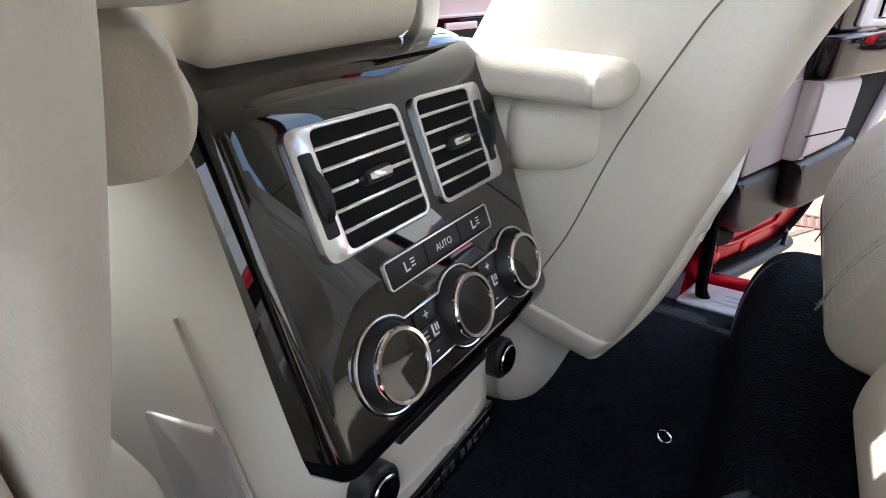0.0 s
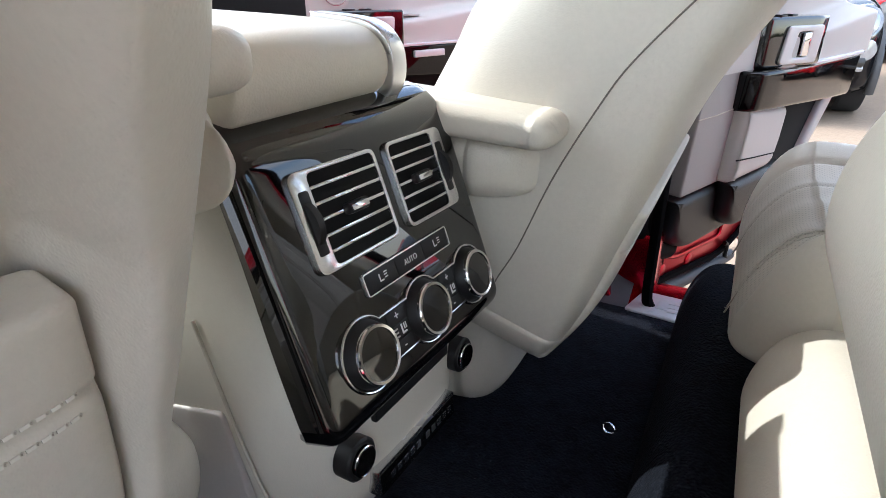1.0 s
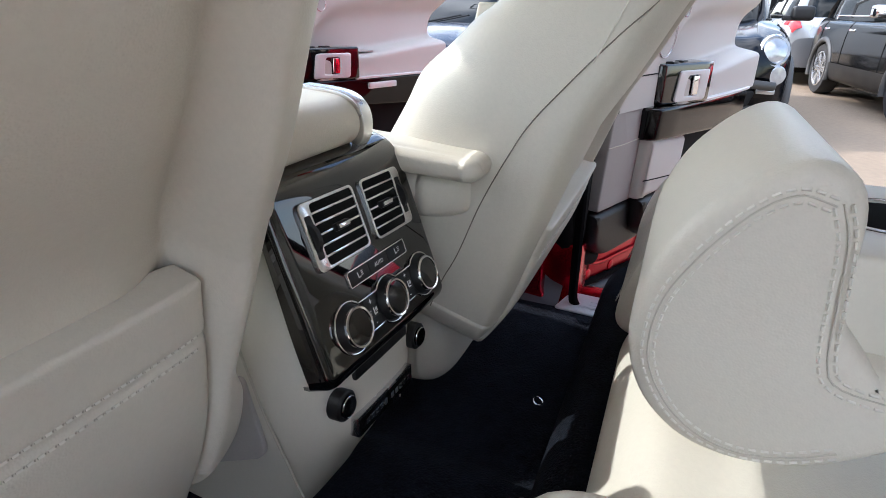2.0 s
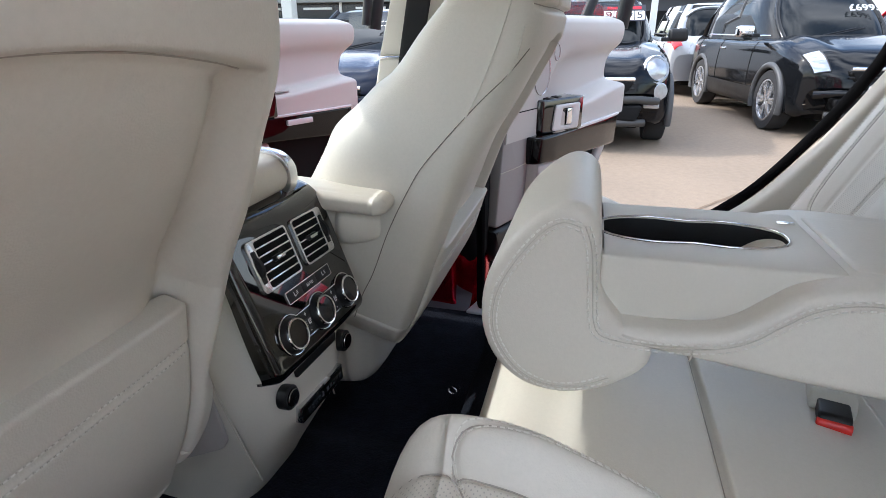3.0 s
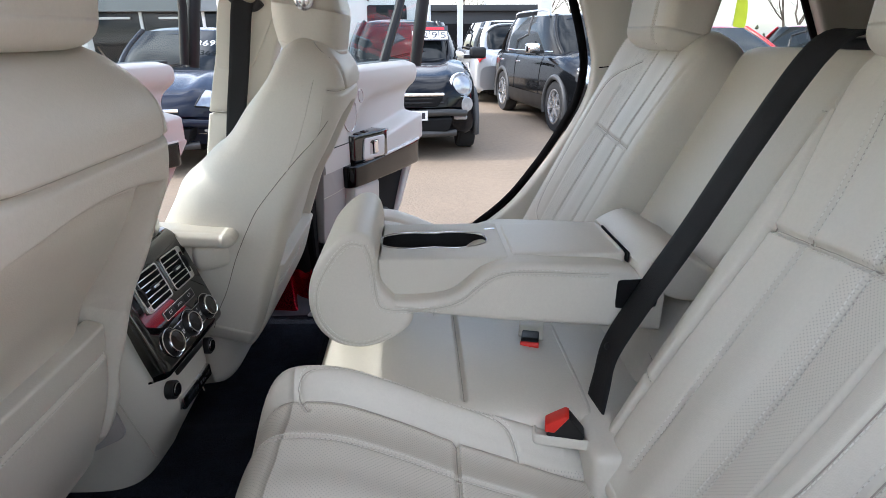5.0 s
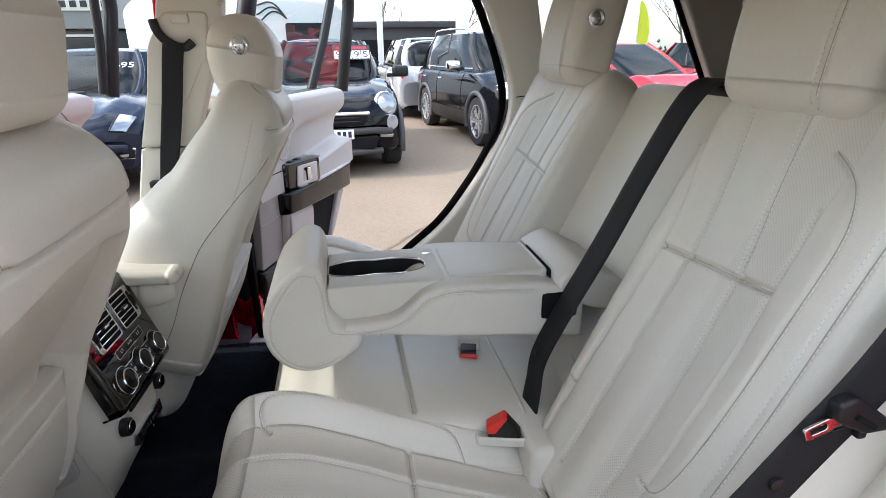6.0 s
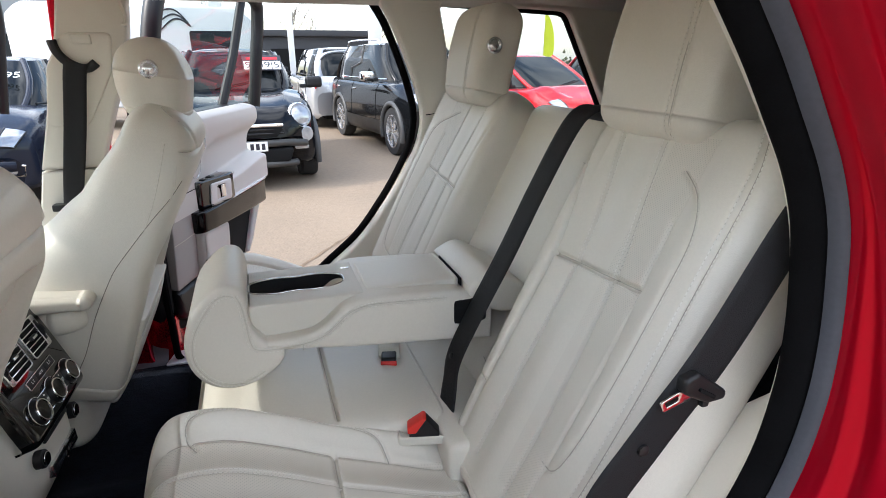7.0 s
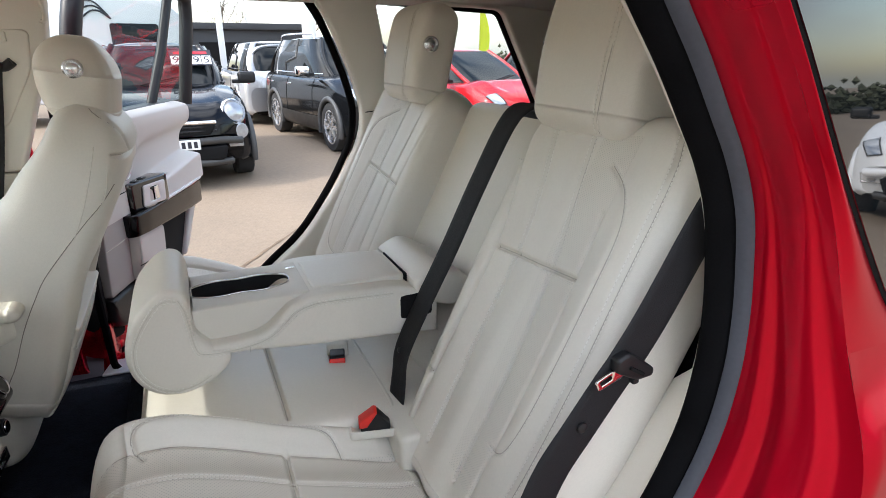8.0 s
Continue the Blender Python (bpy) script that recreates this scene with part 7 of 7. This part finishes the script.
hall = thing("showroom", pose(22, 12, 0), "showroom with a grey fascia and a terracotta wall", "building")
box("wall", (21, 5.2, 0), (28, 13.5, 2.2), CAR_GLASS, hall, "dark glazed front", r=0.02)
box("fascia", (20.7, 5.0, 2.2), (28, 13.8, 3.6), FASCIA, hall, "grey fascia", r=0.02)
box("end_wall", (20.8, 13.9, 0), (28, 20, 3.6), TERRA, hall, "terracotta wall", r=0.02)
for y0, y1, z0, z1 in ((7.4, 9.6, 2.75, 3.15), (5.6, 6.8, 2.5, 2.7)):
    board = box("sign_board", (20.6, y0, z0), (20.7, y1, z1), PLATE, hall, "pale sign board", r=0.01)
    for k in range(6):
        a = y0 + (y1 - y0) * (0.08 + 0.145 * k)
        box("sign_mark", (20.57, a, z0 + (z1 - z0) * 0.25), (20.6, a + (y1 - y0) * 0.09, z0 + (z1 - z0) * 0.75), INK, board, r=0)
for k in range(4):
    box("window_post", (20.95, 5.6 + 2.2 * k, 0), (21.0, 5.7 + 2.2 * k, 2.2), POST, hall, r=0)
    box("strip_light", (20.9, 6.0 + 2.2 * k, 1.95), (20.98, 7.2 + 2.2 * k, 2.03), POST, hall, r=0.01)


def flag(at, height, mat, label):
    ob = thing("feather_flag", pose(*at, 0), label, "flag")
    x, y = at
    tube("pole", [(x, y, 0), (x, y, height * 0.8), (x, y - 0.12, height), (x, y - 0.35, height * 1.02)], 0.02, SATIN, ob, step=0.2)
    sheet("cloth", lambda u, v: (x + 0.05 * np.sin(4 * v), y - (0.1 + 0.5 * np.sin(np.pi * np.clip(0.15 + 0.85 * v, 0, 1)) ** 0.7) * u, height * (0.3 + 0.68 * v)), 6, 16, mat, ob, "printed cloth", thick=0.01)
    return ob


flag((24.0, -13.2), 3.4, FLAG_Y, "tall yellow green feather flag")
flag((26.0, -5.2), 3.6, FLAG_R, "tall red feather flag")


def tree(at, height, seed):
    """A bare winter tree."""
    rnd = random.Random(seed)
    ob = thing("tree", pose(*at, 0), "bare winter tree with fine twigs", "tree", "bare trees")
    trunk, twigs = [], []

    def grow(p, d, length, r, depth):
        pts = [p]
        for k in range(3):
            d = (d + Vector((rnd.gauss(0, 0.16), rnd.gauss(0, 0.16), rnd.gauss(0.05, 0.1)))).normalized()
            pts.append(pts[-1] + d * length / 3)
        (trunk if depth < 2 else twigs).append((pts, r))
        if depth < 5:
            for k in range(3 if depth < 4 else 2):
                q = pts[rnd.choice((1, 2, 3))] if depth else pts[rnd.choice((2, 3))]
                side = Vector((rnd.gauss(0, 1), rnd.gauss(0, 1), rnd.gauss(0.25, 0.5))).normalized()
                grow(q, (d * 0.9 + side * 0.75).normalized(), length * rnd.uniform(0.55, 0.8), r * 0.55, depth + 1)
    grow(Vector((*at, 0)), Vector((0, 0, 1)), height * 0.4, height * 0.018, 0)
    for name, some, sides in (("trunk", trunk, 7), ("crown", twigs, 3)):
        verts, faces = [], []
        for pts, r in some:
            base = len(verts)
            for k, p in enumerate(pts):
                rr = max(r * (1 - 0.2 * k), 0.011)
                for a in range(sides):
                    ang = 2 * math.pi * a / sides
                    verts.append((p.x + rr * math.cos(ang), p.y + rr * math.sin(ang), p.z))
            for k in range(len(pts) - 1):
                for a in range(sides):
                    b = (a + 1) % sides
                    faces.append([base + k * sides + a, base + k * sides + b, base + (k + 1) * sides + b, base + (k + 1) * sides + a])
        mesh(name, verts, faces, BARK, ob, sharp=0)
    return ob


for n, (x, y, h) in enumerate(((46, -9, 8), (52, -14, 9), (44, -21, 8), (40, -27, 7), (50, -32, 9), (60, -4, 9), (58, 3, 8), (-3.5, -15, 6.5), (-7, -19, 7), (-1.0, -21, 7), (-12, -14, 7), (-16, -4, 8), (-15, 5, 8))):
    tree((x, y), h, n)

# low hedges close the yard
for n, (x0, y0, x1, y1) in enumerate(((62, -60, 62, 40), (-18, -40, -18, 40), (-18, -32, 62, -60))):
    verts, faces = [], []
    rnd = random.Random(n)
    length = math.hypot(x1 - x0, y1 - y0)
    for k in range(int(length * 60)):
        u = rnd.random()
        c = Vector((x0 + (x1 - x0) * u + rnd.gauss(0, 0.5), y0 + (y1 - y0) * u + rnd.gauss(0, 0.5), abs(rnd.gauss(0.3, 0.45))))
        b = len(verts)
        s = rnd.uniform(0.1, 0.3)
        for dx, dy, dz in ((1, 0, 0), (0, 1, 0), (-1, 0, 0), (0, -1, 0), (0, 0, 1), (0, 0, -1)):
            verts.append((c.x + s * dx * rnd.uniform(0.5, 1.2), c.y + s * dy * rnd.uniform(0.5, 1.2), max(0, c.z + s * dz * rnd.uniform(0.5, 1.2))))
        faces += [[b, b + 1, b + 4], [b + 1, b + 2, b + 4], [b + 2, b + 3, b + 4], [b + 3, b, b + 4], [b + 1, b, b + 5], [b + 2, b + 1, b + 5], [b + 3, b + 2, b + 5], [b, b + 3, b + 5]]
    hedge = mesh("hedge", verts, faces, HEDGE, smooth=False)
    tagged(hedge, "straggling dull green hedge along the yard", "hedge", kind="stuff")

parked_car(pose(-4.2, -8.5, 0, 0, 0, 70), WHITE, "white car parked behind", 4.2, 1.78, 1.5, 1.0, 1.02, 0.95, 0.2, -1.5, -1.85, 2.5, 0.32, 5)
parked_car(pose(9.8, -8.0, 0, 0, 0, 188), material("deep red car paint", (0.3, 0.01, 0.015), 0.22, coat=1.0, vary=0.05), "deep red car at the end of the row", 4.3, 1.8, 1.55, 1.0, 1.05, 1.0, 0.1, -1.5, -1.9, 2.6, 0.33, 5)


# ---- the car's outside: roof, bonnet, tail and wheels ----
def roof_skin(u, v):
    x, y = -0.80 + 1.60 * u, -1.42 + 2.86 * v
    return x, y, 1.815 - 0.13 * np.abs(2 * u - 1) ** 3.5 - 0.06 * np.clip((v - 0.7) / 0.3, 0, 1) ** 2 - 0.06 * np.clip((0.25 - v) / 0.25, 0, 1) ** 2


def bonnet(u, v):
    x, y = -0.86 + 1.72 * u, 1.80 + 1.0 * v
    return x, y - 0.12 * np.abs(2 * u - 1) ** 3 * v, 1.12 - 0.06 * v - 0.06 * np.abs(2 * u - 1) ** 4 - 0.16 * np.clip((v - 0.75) / 0.25, 0, 1) ** 2


def nose_panel(u, v):
    x = -0.86 + 1.72 * u
    return x, 2.80 - 0.12 * np.abs(2 * u - 1) ** 3 + 0.05 * np.sin(np.pi * v), 0.38 + 0.52 * v


sheet("roof", roof_skin, 40, 40, RED, car, "red painted roof", thick=0.02)
sheet("bonnet", bonnet, 40, 30, RED, car, "red painted bonnet", thick=0.02)
sheet("nose_panel", nose_panel, 30, 16, RED, car, thick=0.02)
box("tail_panel", (-0.88, -1.46, 0.45), (0.88, -1.38, 1.12), RED, car, r=0.03)
box("rear_window", (-0.74, -1.43, 1.12), (0.74, -1.375, 1.68), DARK_GLASS, car, "dark rear window", r=0.02)
slab("left_wing", rounded([(1.78, 0.5), (1.9, 0.5), (2.0, 0.8), (2.4, 0.8), (2.55, 0.45), (2.72, 0.45), (2.68, 0.95), (1.80, 1.1)], [0.02, 0.05, 0.15, 0.15, 0.05, 0.05, 0.1, 0.03]), -0.83, -0.9, RED, car, "red front wing", r=0.01)
for y in (-0.72, 2.2):
    for s in (-1, 1):
        wheel(car, Matrix.Translation((s * 0.80, y, 0.38)) @ pose(0, 0, 0, 0, 0, 90), -s, 0.38, 5)

# ---- on the ground ----
RUST = material("rusty iron", (0.16, 0.07, 0.045), 0.75, metal=0.2, vary=0.3, stain=0.05)
GROOVE = material("dirty joint filler", (0.16, 0.11, 0.07), 0.9, grain=0.002, grain_size=0.01, vary=0.4, stain=0.15)
drain = thing("drain_grating", pose(2.56, 0.27, 0), "rusty iron drain grating set in the concrete", "drain", "")
box("frame", (2.49, 0.05, -0.03), (2.505, 0.48, 0.008), RUST, drain, r=0.002)
box("frame", (2.635, 0.05, -0.03), (2.65, 0.48, 0.008), RUST, drain, r=0.002)
for k in range(14):
    box("bar", (2.505, 0.06 + 0.03 * k, -0.02), (2.635, 0.075 + 0.03 * k, 0.007), RUST, drain, r=0.002)
rnd = random.Random(5)
way = Vector((0.81, -0.586, 0))
rim = [Vector((1.6, 0.95, 0)) + way * k * 0.12 for k in range(75)]
cross_ = Vector((0.586, 0.81, 0))
verts = []
for p in rim:
    a, b = (rnd.gauss(0, 0.004) for _ in range(2))
    verts += [p - cross_ * (0.011 + a) + Vector((0, 0, 0.004)), p + cross_ * (0.011 + b) + Vector((0, 0, 0.004))]
tagged(mesh("pavement_joint", [tuple(p) for p in verts], [[2 * k, 2 * k + 2, 2 * k + 3, 2 * k + 1] for k in range(len(rim) - 1)], GROOVE), "dark joint between concrete slabs of the yard", "joint", kind="structure")
